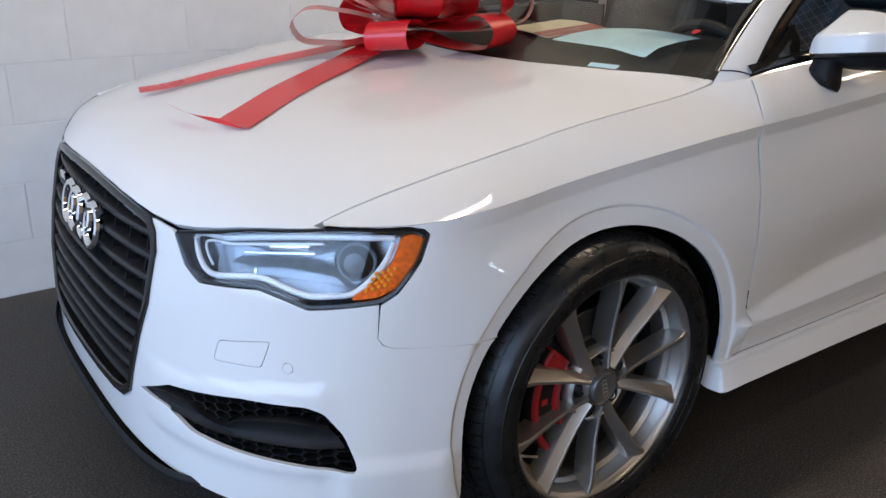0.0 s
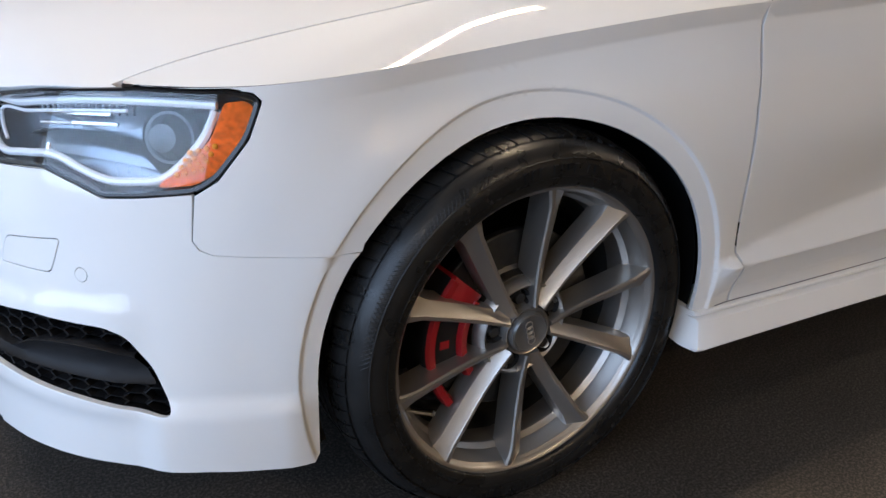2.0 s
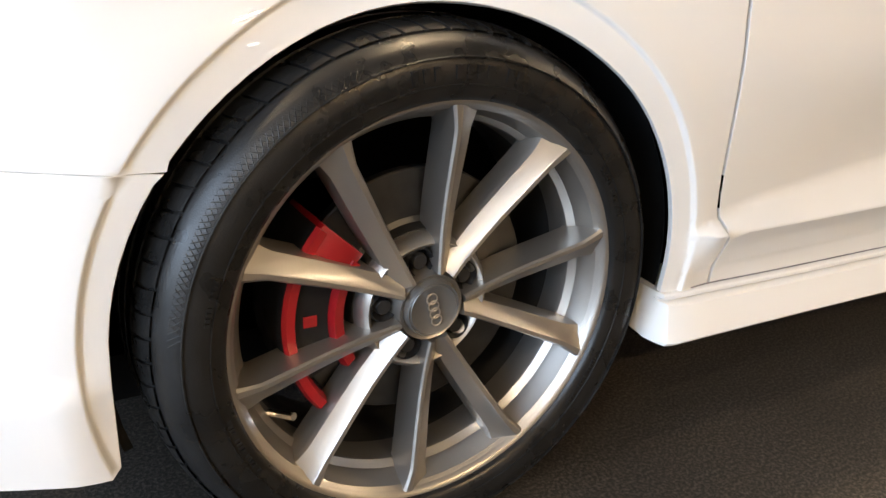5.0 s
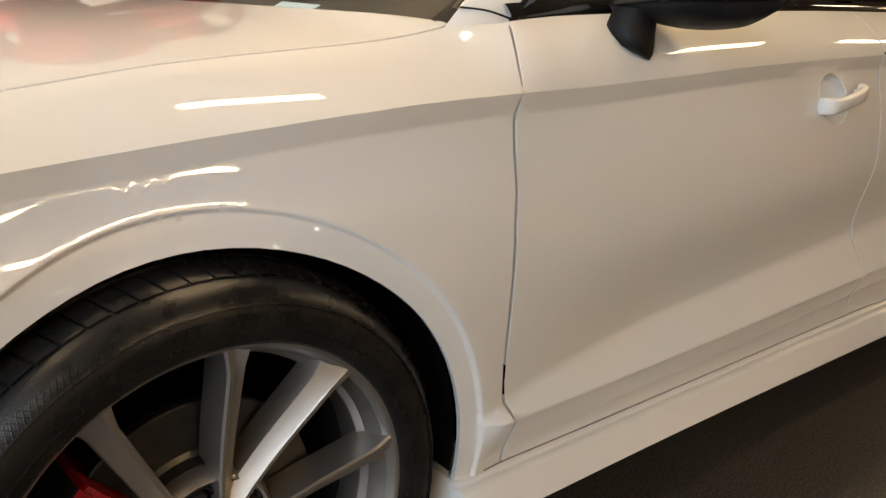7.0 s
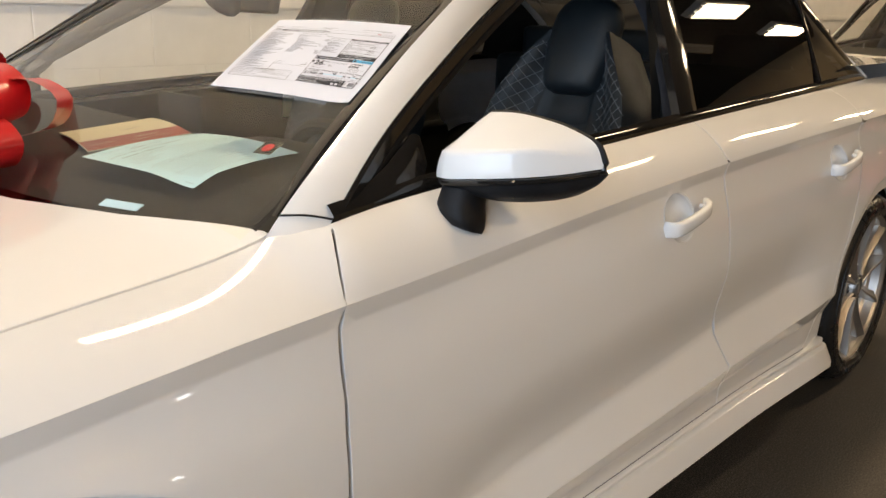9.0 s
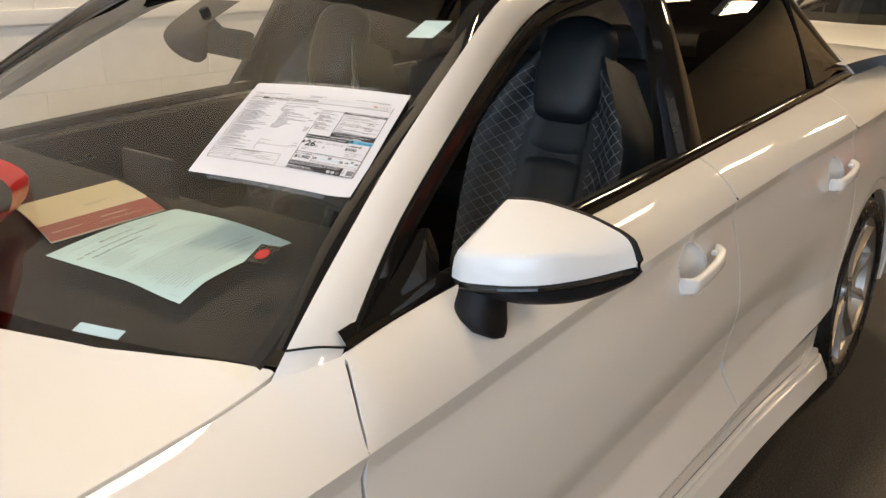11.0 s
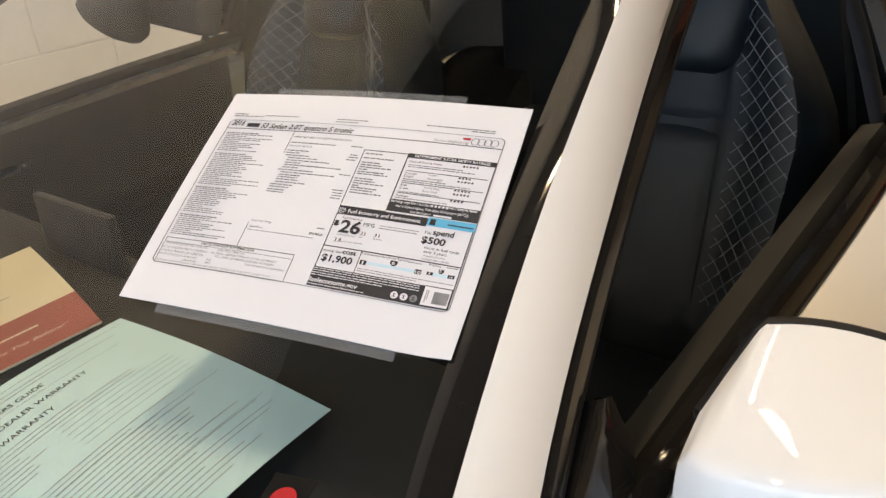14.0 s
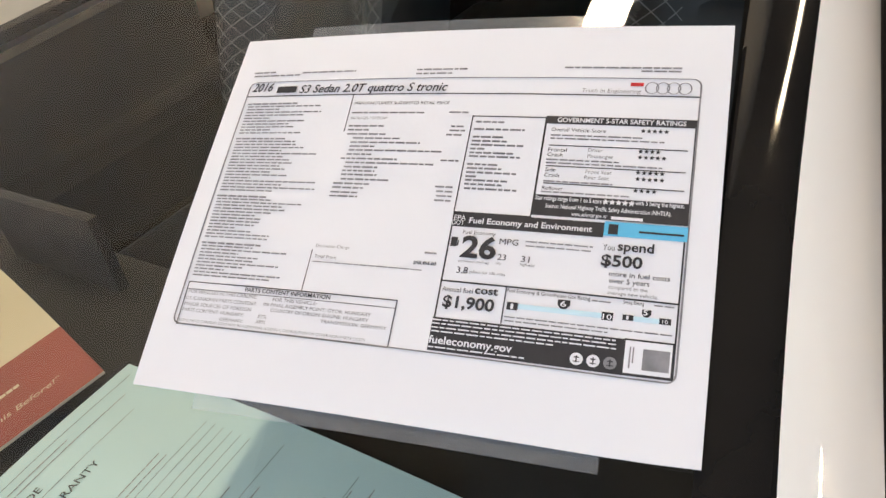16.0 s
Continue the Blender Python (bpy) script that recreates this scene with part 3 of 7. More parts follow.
# fenders: flank, shoulder and wheel lip
fend_line = [(-.2868, .5165)] + [p for p in a_front if not (p[0] < -.2 and p[1] < .520)]
gap_line = [(.444, .240), (.434, .345), (.432, .362), (.419, .403), (.414, .45), (.413, .60), (.420, .68), (.432, .75), (.446, .80), (.449, .83)]


def gap_x(z):
    zs = [p[1] for p in gap_line]
    return pw(z, zs, [p[0] for p in gap_line])


tq = [.448, .41, .38, .3, .2, .1, 0, -.1, -.2, -.3, -.36, -.40, -.43, -.465, -.50, -.53, -.562]
fend_low = fend_line[:] + [(gap_x(z) - GAP, z) for z in (.240, .30, .345, .362, .38, .403, .45, .5, .58, .65, .73, .80)]
fend_low += [(q if q < .447 else .4475, z_torn(q)) for q in tq] + [(-.562, .7284), (-.530, .7292), (-.500, .7299), (-.447, .7323), (-.416, .7283), (-.4048, .7185), (-.4058, .713), (-.4235, .671), (-.4655, .619), (-.4955, .600), (-.501, .543), (-.493, .532), (-.477, .5255), (-.42, .5225), (-.314, .517)]
EXTRA_TORN = [(q * .02, z_torn(q * .02) - d) for q in range(-18, 23) for d in (.003, .014, .025, .031, .045, .07, .10)] + [(q * .005, z_peak(q * .005) + d) for q in range(73, 87) for d in (-.09, -.066, -.062, -.058, -.03, -.008, -.002, 0, .002, .008, .02)]


sh_a = [(-.588 + i * (.4485 + .588) / 30, 0) for i in range(31)]
sh_b = [(.4945, .97)] + [(.425 - i * (.425 + .580) / 30, .985) for i in range(31)]
sh_gap = [(.4505, .12), (.459, .35), (.473, .65), (.487, .90)]


for s in (False, True):
    f1 = sheet(fend_low, flank, .016, extra=[p for p in lip_points(0)] + EXTRA_TORN, mirror=s, flange_if=lambda u, v: v < z_torn(u) - .003 or u > .44)
    f2 = sheet(sh_a + sh_gap + sh_b, shoulder, .022, mirror=s, flange_if=lambda u, v: v > .01)
    panel("fender", [f1, f2], PAINT, car, "white front fender with raised wheel lip")

# hood
edge_l = [(x / 100, seam(x / 100)[0] - .0055) for x in range(-55, 42, 3)] + [(.418, .722)]
front_e = []
for q, z in ((-.60, .728), (-.66, .7205), (-.73, .7125), (-.80, .701), (-.87, .6875), (-.935, .675), (-1.021, .6795), (-1.1, .686), (-1.2, .693), (-1.33, .699), (MIDQ, .701)):
    p = flank(q, z)
    front_e.append((p[0] + .003, -p[1]))
rear_e = [(.418, .715), (.394, .662), (.356, .587), (.319, .503), (.288, .403), (.255, .29), (.235, .15), (.228, 0)]
half = edge_l + rear_e
hood_line = half + [(x, -y) for x, y in half[-2::-1]] + [(x, -y) for x, y in front_e] + front_e[-2::-1]
hood = panel("hood", [sheet(hood_line, lambda x, y: (x, y, hood_z(x, y)), .028, flange=.014)], PAINT, car, "long white hood with a soft crown")


# doors and rear side
def door(name, q0, q1, back=None, mirror=False, label=""):
    xs = [q0 + (q1 - q0) * i / 40 for i in range(41)]
    if q0 < .5:
        fr = [(gap_x(z) + (GAP if z < .8 else .0025), z) for z in (.80, .73, .65, .58, .5, .45, .403, .38, .362, .345, .30, .240)]
        f2 = [(.4930, .90), (.4785, .65), (.4645, .35), (.4560, .12)]
    else:
        fr = [(q0 + pw(z, [.262, .346, .44, .55, .72, .82, .875], [.062, .046, .021, .001, -.002, .012, .002]) + GAP, z) for z in (.84, .75, .65, .55, .46, .40, .33, .240)]
        f2 = [(q0 - .012 + GAP, .97), (q0 - .006 + GAP, .5)]
    if back is None:
        bk = [(q1 + pw(z, [.262, .346, .44, .55, .72, .82, .875], [.062, .046, .021, .001, -.002, .012, .002]) - GAP, z) for z in (.240, .33, .40, .46, .55, .65, .75, .84)]
        b2 = [(q1 - .006 - GAP, .5), (q1 - .012 - GAP, .97)]
    else:
        bk = back
        b2 = [(q1 + .01, .5), (q1 + .02, .97)]
    top_a = [(x, z_torn(x)) for x in [fr[0][0] + (bk[-1][0] - fr[0][0]) * i / 36 for i in range(37)]]
    low = fr + bk + top_a[::-1]
    ext = [(x, z_torn(x) - d) for x in [fr[0][0] + .02 + .03 * i for i in range(60)] for d in (.003, .014, .025, .031, .045, .07, .10)]
    ext += [(x, z_peak(x) + d) for x in [fr[0][0] + .02 + .03 * i for i in range(60)] for d in (-.098, -.078, -.072, -.068, -.064, -.05, -.03, -.008, -.002, 0, .003, .012, .03)]
    ext += [(x, z_scoop(x) + d) for x in [fr[0][0] + .02 + .03 * i for i in range(60)] for d in (-.012, 0, .012)]
    up = [(x, 0) for x, z in top_a] + b2 + [(x, .985) for x in [b2[-1][0] + (f2[0][0] - b2[-1][0]) * i / 30 for i in range(31)]] + f2
    hq = 1.262 if q0 < .5 else 2.186
    hz_ = .786 + (hq - 1.26) * .012
    cup = [(hq + .088 + .0600 * math.cos(k * math.pi / 16), hz_ + .0490 * math.sin(k * math.pi / 16)) for k in range(32)]
    a = sheet(low, flank, .024, holes=[cup], extra=ext, mirror=mirror, flange_if=lambda u, v: v < z_torn(u) - .003 or u < fr[0][0] + .008 or u > bk[-1][0] - .008)
    b = sheet(up, shoulder, .028, mirror=mirror, flange_if=lambda u, v: v > .01)
    return panel(name, [a, b], PAINT, car, label)


def rear_edge(g):
    """The rear door's back edge, bending along the rear wheel."""
    pts = [(2.15, .240), (2.205, .275), (2.255, .345), (2.292, .42), (2.338, .51), (2.383, .60), (2.422, .70), (2.45, .80), (2.455, .885)]
    return [(x + g, z) for x, z in pts]


front_doors, rear_doors = [], []
for s in (False, True):
    front_doors.append(door("front_door", .418, 1.570, None, s, "white front door with a flush lower crease"))
    rear_doors.append(door("rear_door", 1.570, 2.455, rear_edge(-GAP), s, "white rear door beside the rear wheel"))
    ra = arch(2.69, .262, .26)
    q_low = rear_edge(GAP)[::-1] + [p for p in ra if p[1] > .27 or p[0] < 2.5] + [(3.04, .26), (3.25, .24), (3.25, .905)] + [(3.25 - i * .042, z_torn(3.25 - i * .042)) for i in range(19)]
    q1 = sheet(q_low, flank, .03, extra=lip_points(2.69), mirror=s, flange_if=lambda u, v: v < z_torn(u) - .003)
    q_up = [(2.46 + i * .0465, 0) for i in range(18)] + [(3.25, .985)] + [(3.25 - i * .045, .985) for i in range(1, 17)] + [(2.482, .97), (2.468, .5)]
    q2 = sheet(q_up, shoulder, .03, mirror=s, flange_if=lambda u, v: v > .01)
    panel("rear_quarter_panel", [q1, q2], PAINT, car)


# tail: trunk lid and closing rear panel
def tail(u, v):
    """u across (-1..1), v from the deck's front edge over the tail and down."""
    w = .86 - .10 * (1 - sm(v * 1.2))
    x = pw(v, [0, .45, .55, .8, 1], [2.95, 3.46, 3.55, 3.58, 3.52]) - .25 * abs(u) ** 3
    z = pw(v, [0, .45, .55, .8, 1], [1.045, 1.05, 1.02, .6, .22])
    return (x, u * w, z)


panel("trunk_lid", [sheet([(-1, 0), (1, 0), (1, 1), (-1, 1)], tail, .08, flange=0)], PAINT, car)

# side skirts: a ledge under the doors, a fine groove, then the slanting face


def skirt_top(x):
    return pw(x, [.34, .6, .85, 1.1, 1.6, 2.3], [.288, .281, .277, .273, .264, .246])


def skirt_foot(x):
    return pw(x, [.34, .75, 1.06, 1.6, 2.3], [.228, .221, .212, .193, .170])


for s in (1, -1):
    # (half width, share of the height from foot to ledge)
    sec = [(.79, 1.0), (.8885, 1.0), (.8915, .985), (.8930, .955), (.8935, .88), (.8865, .855), (.8870, .825), (.8985, .80), (.9035, .76), (.926, .16), (.928, .08), (.924, .0), (.90, -.04), (.84, .1)]
    xs = [.345, .349, .358, .40, .46] + [.55 + .1 * i for i in range(17)] + [2.30, 2.342]
    vs, fs = [], []
    for i, x in enumerate(xs):
        k = (.016, .004, 0)[i] if i < 3 else (.012 if x > 2.31 else 0)
        for y, h in sec:
            z = skirt_foot(x) + (skirt_top(x) - skirt_foot(x)) * h
            # the front end runs forwards towards its foot
            kick = .020 * (1 - sm(h / .75)) * (1 - sm((x - .345) / .05))
            vs.append((x - kick, -s * (y - k + .02 * sm((x - 1.7) / .7)), z))
    n = len(sec)
    for i in range(len(xs) - 1):
        fs += [(i * n + j, i * n + (j + 1) % n, (i + 1) * n + (j + 1) % n, (i + 1) * n + j) for j in range(n)]
    fs += [tuple(range(n)), tuple(range((len(xs) - 1) * n, len(xs) * n))[::-1]]
    skirt = part("side_skirt", bm_from(vs, fs), PAINT, car, "white side skirt with a ledge and a fine groove", sharp=28)
    # a thin grey strip draws the shade in the gap under the doors
    line = []
    for i in range(60):
        x = .40 + i * (2.19 - .40) / 59
        z = skirt_top(x) + .0016
        line.append((x, s * (flank(x, z)[1] - .0010), z))
    part("skirt_gap_line", tube_bm(line, .0010, 6), GREY_INK, skirt, "thin grey line drawing the shaded gap over the skirt")

# underbody, wheel wells and black boxes that put shade into the panel gaps
for nm, lo, hi in (("underbody", (-.62, -.60, .13), (3.3, .60, .20)), ("sill_gap_filler", (.37, -.80, .20), (2.30, .80, .50)), ("door_gap_filler", (.42, -.815, .50), (2.24, -.77, .80)),
                   ("door_gap_filler", (.42, .77, .50), (2.24, .815, .80)), ("hood_gap_filler", (-.40, -.62, .50), (.38, .62, .66))):
    part(nm, box_bm(lo, hi, .01), INNER_BLACK, car, "black inner body, filled in as shade behind the panel gaps")
for cx in (0, 2.69):
    for s in (1, -1):
        prof = [(.352, -.872), (.362, -.86), (.372, -.70), (.372, -.52), (.30, -.50), (.05, -.50)]
        v, f = lathe(prof, 48, arc=(math.radians(-18), math.radians(198)))
        part("wheel_liner", bm_from([(x + cx - .002, s * max(y, flank(x + cx, max(z + .325, .21))[1] + .013), z + .325) for x, y, z in v], f), INNER_BLACK, car, "black wheel arch liner")

# ---- grille, intakes and lamps ----


def on_flank(q, z, depth=0.0, s=1):
    """A point sunk behind the bumper's surface."""
    p = Vector(flank(q, z))
    h = 3e-3
    a = Vector(flank(q + h, z)) - Vector(flank(q - h, z))
    c = Vector(flank(q, z + h)) - Vector(flank(q, z - h))
    n = a.cross(c).normalized()
    if n.dot(p - Vector((.6, 0, .5))) < 0:
        n = -n
    p = p - n * depth
    return Vector((p.x, p.y * s, p.z))


def grille_edge(z):
    """Where the grille's side edge lies at a height."""
    return pw(z, [.278, .288, .31, .42, .52, .6225, .655, .6765], [-1.2, -1.13, -1.095, -1.05, -1.008, -.988, -.998, -1.021])


grille = new("grille")
grille.parent = car
tagged(grille, "black six-sided radiator grille with horizontal slats")
loop = [(MIDQ, .701), (-1.33, .699), (-1.2, .6935), (-1.1, .687), (-1.021, .6785), (-.996, .656), (-.986, .6225), (-1.006, .52), (-1.048, .42), (-1.093, .31), (-1.13, .286), (-1.2, .276), (-1.33, .272), (MIDQ, .270)]
loop_in = [(MIDQ, .683), (-1.33, .681), (-1.2, .6755), (-1.1, .669), (-1.036, .661), (-1.016, .645), (-1.007, .6195), (-1.026, .523), (-1.066, .427), (-1.110, .322), (-1.142, .305), (-1.205, .296), (-1.33, .291), (MIDQ, .289)]
fs_, vs_ = [], []
for s in (1, -1):
    o = len(vs_)
    for a_, b_ in zip(loop, loop_in):
        vs_ += [on_flank(*a_, .006, s), on_flank(*a_, -.006, s), on_flank((a_[0] + b_[0]) / 2, (a_[1] + b_[1]) / 2, -.008, s), on_flank(*b_, -.002, s), on_flank(*b_, .035, s)]
    for i in range(len(loop) - 1):
        for k in range(4):
            fs_.append((o + i * 5 + k, o + (i + 1) * 5 + k, o + (i + 1) * 5 + k + 1, o + i * 5 + k + 1))
part("grille_frame", bm_from(vs_, fs_), BLACK_GLOSS, grille, "gloss black grille surround", sharp=50)
# slats
zs_ = [.645, .603, .561, .519, .478, .438, .399, .361, .324]
for z in zs_:
    ends = grille_edge(z) - .016
    rows = []
    m_ = 22
    path = [on_flank(ends + (MIDQ - ends) * i / m_, z, 0, 1) for i in range(m_ + 1)]
    path += [on_flank(ends + (MIDQ - ends) * (m_ - i) / m_, z, 0, -1) for i in range(1, m_ + 1)]
    sec = [(.010, .0095), (.003, .0075), (.001, 0), (.003, -.006), (.010, -.0085), (.042, -.004), (.042, .006)]
    v_, f_ = [], []
    for p in path:
        for d, h in sec:
            v_.append(Vector((p.x + d, p.y, p.z + h)))
    n_ = len(sec)
    for i in range(len(path) - 1):
        f_ += [(i * n_ + k, i * n_ + (k + 1) % n_, (i + 1) * n_ + (k + 1) % n_, (i + 1) * n_ + k) for k in range(n_)]
    f_ += [tuple(range(n_)), tuple(range(len(v_) - n_, len(v_)))[::-1]]
    part("slat", bm_from(v_, f_), GRAPHITE, grille, sharp=25)
for y in [k * .085 for k in range(-4, 5)]:
    z0, z1 = .30, (.675 if abs(y) < .33 else .64)
    b = bmesh.new()
    v_, f_ = [], []
    for i in range(12):
        z = z0 + (z1 - z0) * i / 11
        q = XC - .87 * (math.pi / 2 - abs(y) / .82)
        p = on_flank(q, z, 0, 1 if y < 0 else -1)
        for dx, dy in ((.016, -.002), (.016, .002), (.04, .002), (.04, -.002)):
            v_.append((p.x + dx, y + dy, z))
    for i in range(11):
        f_ += [(i * 4 + k, i * 4 + (k + 1) % 4, i * 4 + 4 + (k + 1) % 4, i * 4 + 4 + k) for k in range(4)]
    part("rib", bm_from(v_, f_), BLACK_PLASTIC, grille)
# dark backing of the grille
v_, f_ = [], []
for i in range(25):
    y = -.43 + .86 * i / 24
    q = XC - .87 * (math.pi / 2 - abs(y) / .82)
    for z in (.26, .34, .42, .50, .58, .64, .685):
        p = on_flank(q, z, .06, 1 if y < 0 else -1)
        v_.append((p.x, y, z))
f_ = [(i * 7 + k, i * 7 + k + 1, i * 7 + 8 + k, i * 7 + 7 + k) for i in range(24) for k in range(6)]
part("backing", bm_from(v_, f_), INNER_BLACK, grille)
# four linked rings, plain shapes
for k in range(4):
    cy, cz = (k - 1.5) * .0665, .600
    q = XC - .87 * (math.pi / 2 - abs(cy) / .82)
    p = on_flank(q, cz, -.008, 1 if cy < 0 else -1)
    v_, f_ = [], []
    for i in range(40):
        a_ = 2 * math.pi * i / 40
        for j in range(8):
            t = 2 * math.pi * j / 8
            r = .0425 + .0078 * math.cos(t)
            yy, zz = r * math.cos(a_), r * math.sin(a_)
            v_.append((p.x - .009 * math.sin(t) + zz * .22 + abs(yy) * .03 + (k % 2) * .003, cy + yy, cz + zz))
    for i in range(40):
        for j in range(8):
            f_.append((i * 8 + j, ((i + 1) % 40) * 8 + j, ((i + 1) % 40) * 8 + (j + 1) % 8, i * 8 + (j + 1) % 8))
    part("ring", bm_from(v_, f_), CHROME, grille, "bright chrome ring")
b = box_bm((-.752, .225, .612), (-.738, .268, .632), .003)
part("badge", b, CHROME, grille, "small chrome badge")

# side intakes
for s in (1, -1):
    it = new("side_intake")
    it.parent = car
    tagged(it, "black side air intake with honeycomb mesh")
    ring_ = dense(INTAKE, .02)
    v_, f_ = [], []
    c_ = (sum(p[0] for p in ring_) / len(ring_), sum(p[1] for p in ring_) / len(ring_))
    for u_, w_ in ring_:
        for d in (.002, .05):
            v_.append(on_flank(u_, w_, d, s))
    v_.append(on_flank(*c_, .05, s))
    for i in range(len(ring_)):
        j = (i + 1) % len(ring_)
        f_ += [(i * 2, j * 2, j * 2 + 1, i * 2 + 1), (i * 2 + 1, j * 2 + 1, len(v_) - 1)]
    part("recess", bm_from(v_, f_), INNER_BLACK, it)
    # honeycomb mesh, cell by cell
    for row in range(-1, 18):
        for col in range(-2, 12):
            cu, cv = -1.06 + col * .0585 + (row % 2) * .02925, .283 + row * .0076
            if not inside(INTAKE, cu, cv):
                continue
            if inside([(-.83, .330), (-.79, .352), (-.755, .372), (-.70, .388), (-.60, .392), (-.56, .36), (-.57, .336), (-.75, .334)], cu, cv):
                continue
            hx = [(cu + a_, cv + c4) for a_, c4 in ((.0190, 0), (.0102, .0074), (-.0102, .0074), (-.0190, 0), (-.0102, -.0074), (.0102, -.0074))]
            cell = []
            for k_, d_ in ((1.0, .014), (.88, .0125), (.84, .032)):
                cell += [on_flank(cu + (p[0] - cu) * k_, cv + (p[1] - cv) * k_, d_, s) for p in hx]
            part("mesh_cell", bm_from(cell, [(o_ + k, o_ + (k + 1) % 6, o_ + 6 + (k + 1) % 6, o_ + 6 + k) for o_ in (0, 6) for k in range(6)]), BLACK_PLASTIC, it)
    # blade across the intake
    blade_t = [(-1.06, .336), (-.95, .369), (-.88, .371), (-.83, .356), (-.79, .354), (-.755, .372), (-.70, .384), (-.62, .386), (-.588, .380)]
    blade_b = [(-1.06, .332), (-.95, .334), (-.88, .336), (-.83, .334), (-.79, .334), (-.755, .336), (-.70, .338), (-.62, .338), (-.560, .338)]
    v_, f_ = [], []
    A_, B_ = spline([(*p, 0) for p in blade_t], 30), spline([(*p, 0) for p in blade_b], 30)
    for a_, c2 in zip(A_, B_):
        for t, d in ((0, .03), (0, .006), (.06, .002), (.12, .004), (.5, .012), (.88, .006), (.95, .002), (1, .006), (1, .03)):
            v_.append(on_flank(a_.x + (c2.x - a_.x) * t, a_.y + (c2.y - a_.y) * t, d, s))
    for i in range(30):
        f_ += [(i * 9 + k, i * 9 + k + 1, i * 9 + 10 + k, i * 9 + 9 + k) for k in range(8)]
    part("blade", bm_from(v_, f_), BLACK_PLASTIC, it, "satin black blade", sharp=60)

# lower lip under the bumper
v_, f_ = [], []
qs = [-.74 - i * (-.74 - MIDQ) / 40 for i in range(41)]
sec = [(-.002, .212), (-.010, .204), (-.010, .198), (.0, .190), (.03, .188), (.06, .20)]
line = [(q, 1) for q in qs] + [(q, -1) for q in qs[-2::-1]]
for q, s in line:
    w = sm((-q - .75) / .3)
    hide = .035 * (1 - sm((-q - .74) / .2))
    for d, z in sec:
        v_.append(on_flank(q, .208, d + hide - .012 * w * (1 if d < .02 else 0), s) + Vector((0, 0, z - .208 - .012 * w)))
n_ = len(sec)
f_ = [(i * n_ + k, (i + 1) * n_ + k, (i + 1) * n_ + k + 1, i * n_ + k + 1) for i in range(len(line) - 1) for k in range(n_ - 1)]
part("chin_lip", bm_from(v_, f_), BLACK_PLASTIC, car, "black chin lip under the bumper")

# headlamps
for s in (1, -1):
    hl = new("headlight")
    hl.parent = car
    tagged(hl, "clear headlamp with white light guide and amber corner")
    ring_ = dense(shrink(HEAD, .001), .02)
    v_, f_ = [], []
    c_ = (-.67, .66)
    for u_, w_ in ring_:
        k_ = .86
        v_ += [on_flank(u_, w_, .003, s), on_flank(u_, w_, .016, s), on_flank(c_[0] + (u_ - c_[0]) * .97, c_[1] + (w_ - c_[1]) * .9, .060, s)]
    v_.append(on_flank(*c_, .075, s))
    for i in range(len(ring_)):
        j = (i + 1) % len(ring_)
        f_ += [(i * 3, j * 3, j * 3 + 1, i * 3 + 1), (i * 3 + 1, j * 3 + 1, j * 3 + 2, i * 3 + 2), (i * 3 + 2, j * 3 + 2, len(v_) - 1)]
    part("bowl", bm_from(v_, f_), LAMP_INNER, hl, "silvery lamp bowl")
    # dark seal round the lens
    v_, f_ = [], []
    A_, B_ = dense(shrink(HEAD, -.0012), .02), None
    R0, R1 = dense(HEAD, .015), None
    inn = shrink(R0, .007)
    for p, q_ in zip(R0, inn):
        v_ += [on_flank(*p, .004, s), on_flank(p[0] * .7 + q_[0] * .3, p[1] * .7 + q_[1] * .3, -.0008, s), on_flank(*q_, .0006, s), on_flank(*q_, .02, s)]
    for i in range(len(R0)):
        j = (i + 1) % len(R0)
        f_ += [(i * 4 + k, j * 4 + k, j * 4 + k + 1, i * 4 + k + 1) for k in range(3)]
    part("seal", bm_from(v_, f_), BLACK_GLOSS, hl, "black rubber seal")
    # white light guide, a bent bar along the lamp
    for nm, pts, rad in (("light_guide", [(-.468, .711), (-.56, .711), (-.70, .699), (-.80, .683), (-.888, .667), (-.880, .645), (-.858, .620), (-.845, .615), (-.78, .620), (-.718, .627), (-.665, .615), (-.625, .607), (-.58, .610), (-.550, .614), (-.512, .642), (-.484, .676), (-.470, .704)], .0052), ("trim_bar", [(-.62, .678), (-.70, .671), (-.77, .663)], .0025), ("trim_bar", [(-.63, .690), (-.68, .686), (-.71, .683)], .006)):
        c3 = spline([on_flank(u_, w_, .020 if nm == "light_guide" else .034, s) for u_, w_ in pts], 60 if nm == "light_guide" else 12)
        part(nm, tube_bm(c3, rad, 8, 1.1), LAMP_WHITE if nm == "light_guide" else CHROME, hl)
    # ribbed upper reflector, lower shelf and the guide's second line
    ribs = bmesh.new()
    for k in range(15):
        u_ = -.775 + k * .0125
        tube_bm([on_flank(u_, .676 + .0012 * k, .040, s), on_flank(u_ + .004, .692 + .0009 * k, .034, s)], .0030, 6, bm=ribs)
    part("ribbed_reflector", ribs, CHROME, hl, "bright ribbed reflector")
    shelf = []
    for k in range(17):
        u_ = -.80 + k * .0145
        shelf += [on_flank(u_, .640 + .010 * math.sin(k * .19), .030, s), on_flank(u_, .652 + .012 * math.sin(k * .19), .058, s), on_flank(u_, .622 + .006 * math.sin(k * .19), .050, s)]
    part("shelf", bm_from(shelf, [(k * 3 + c, k * 3 + 3 + c, k * 3 + 4 + c, k * 3 + 1 + c) for k in range(16) for c in range(2)]), LAMP_INNER, hl, "silvery lower shelf")
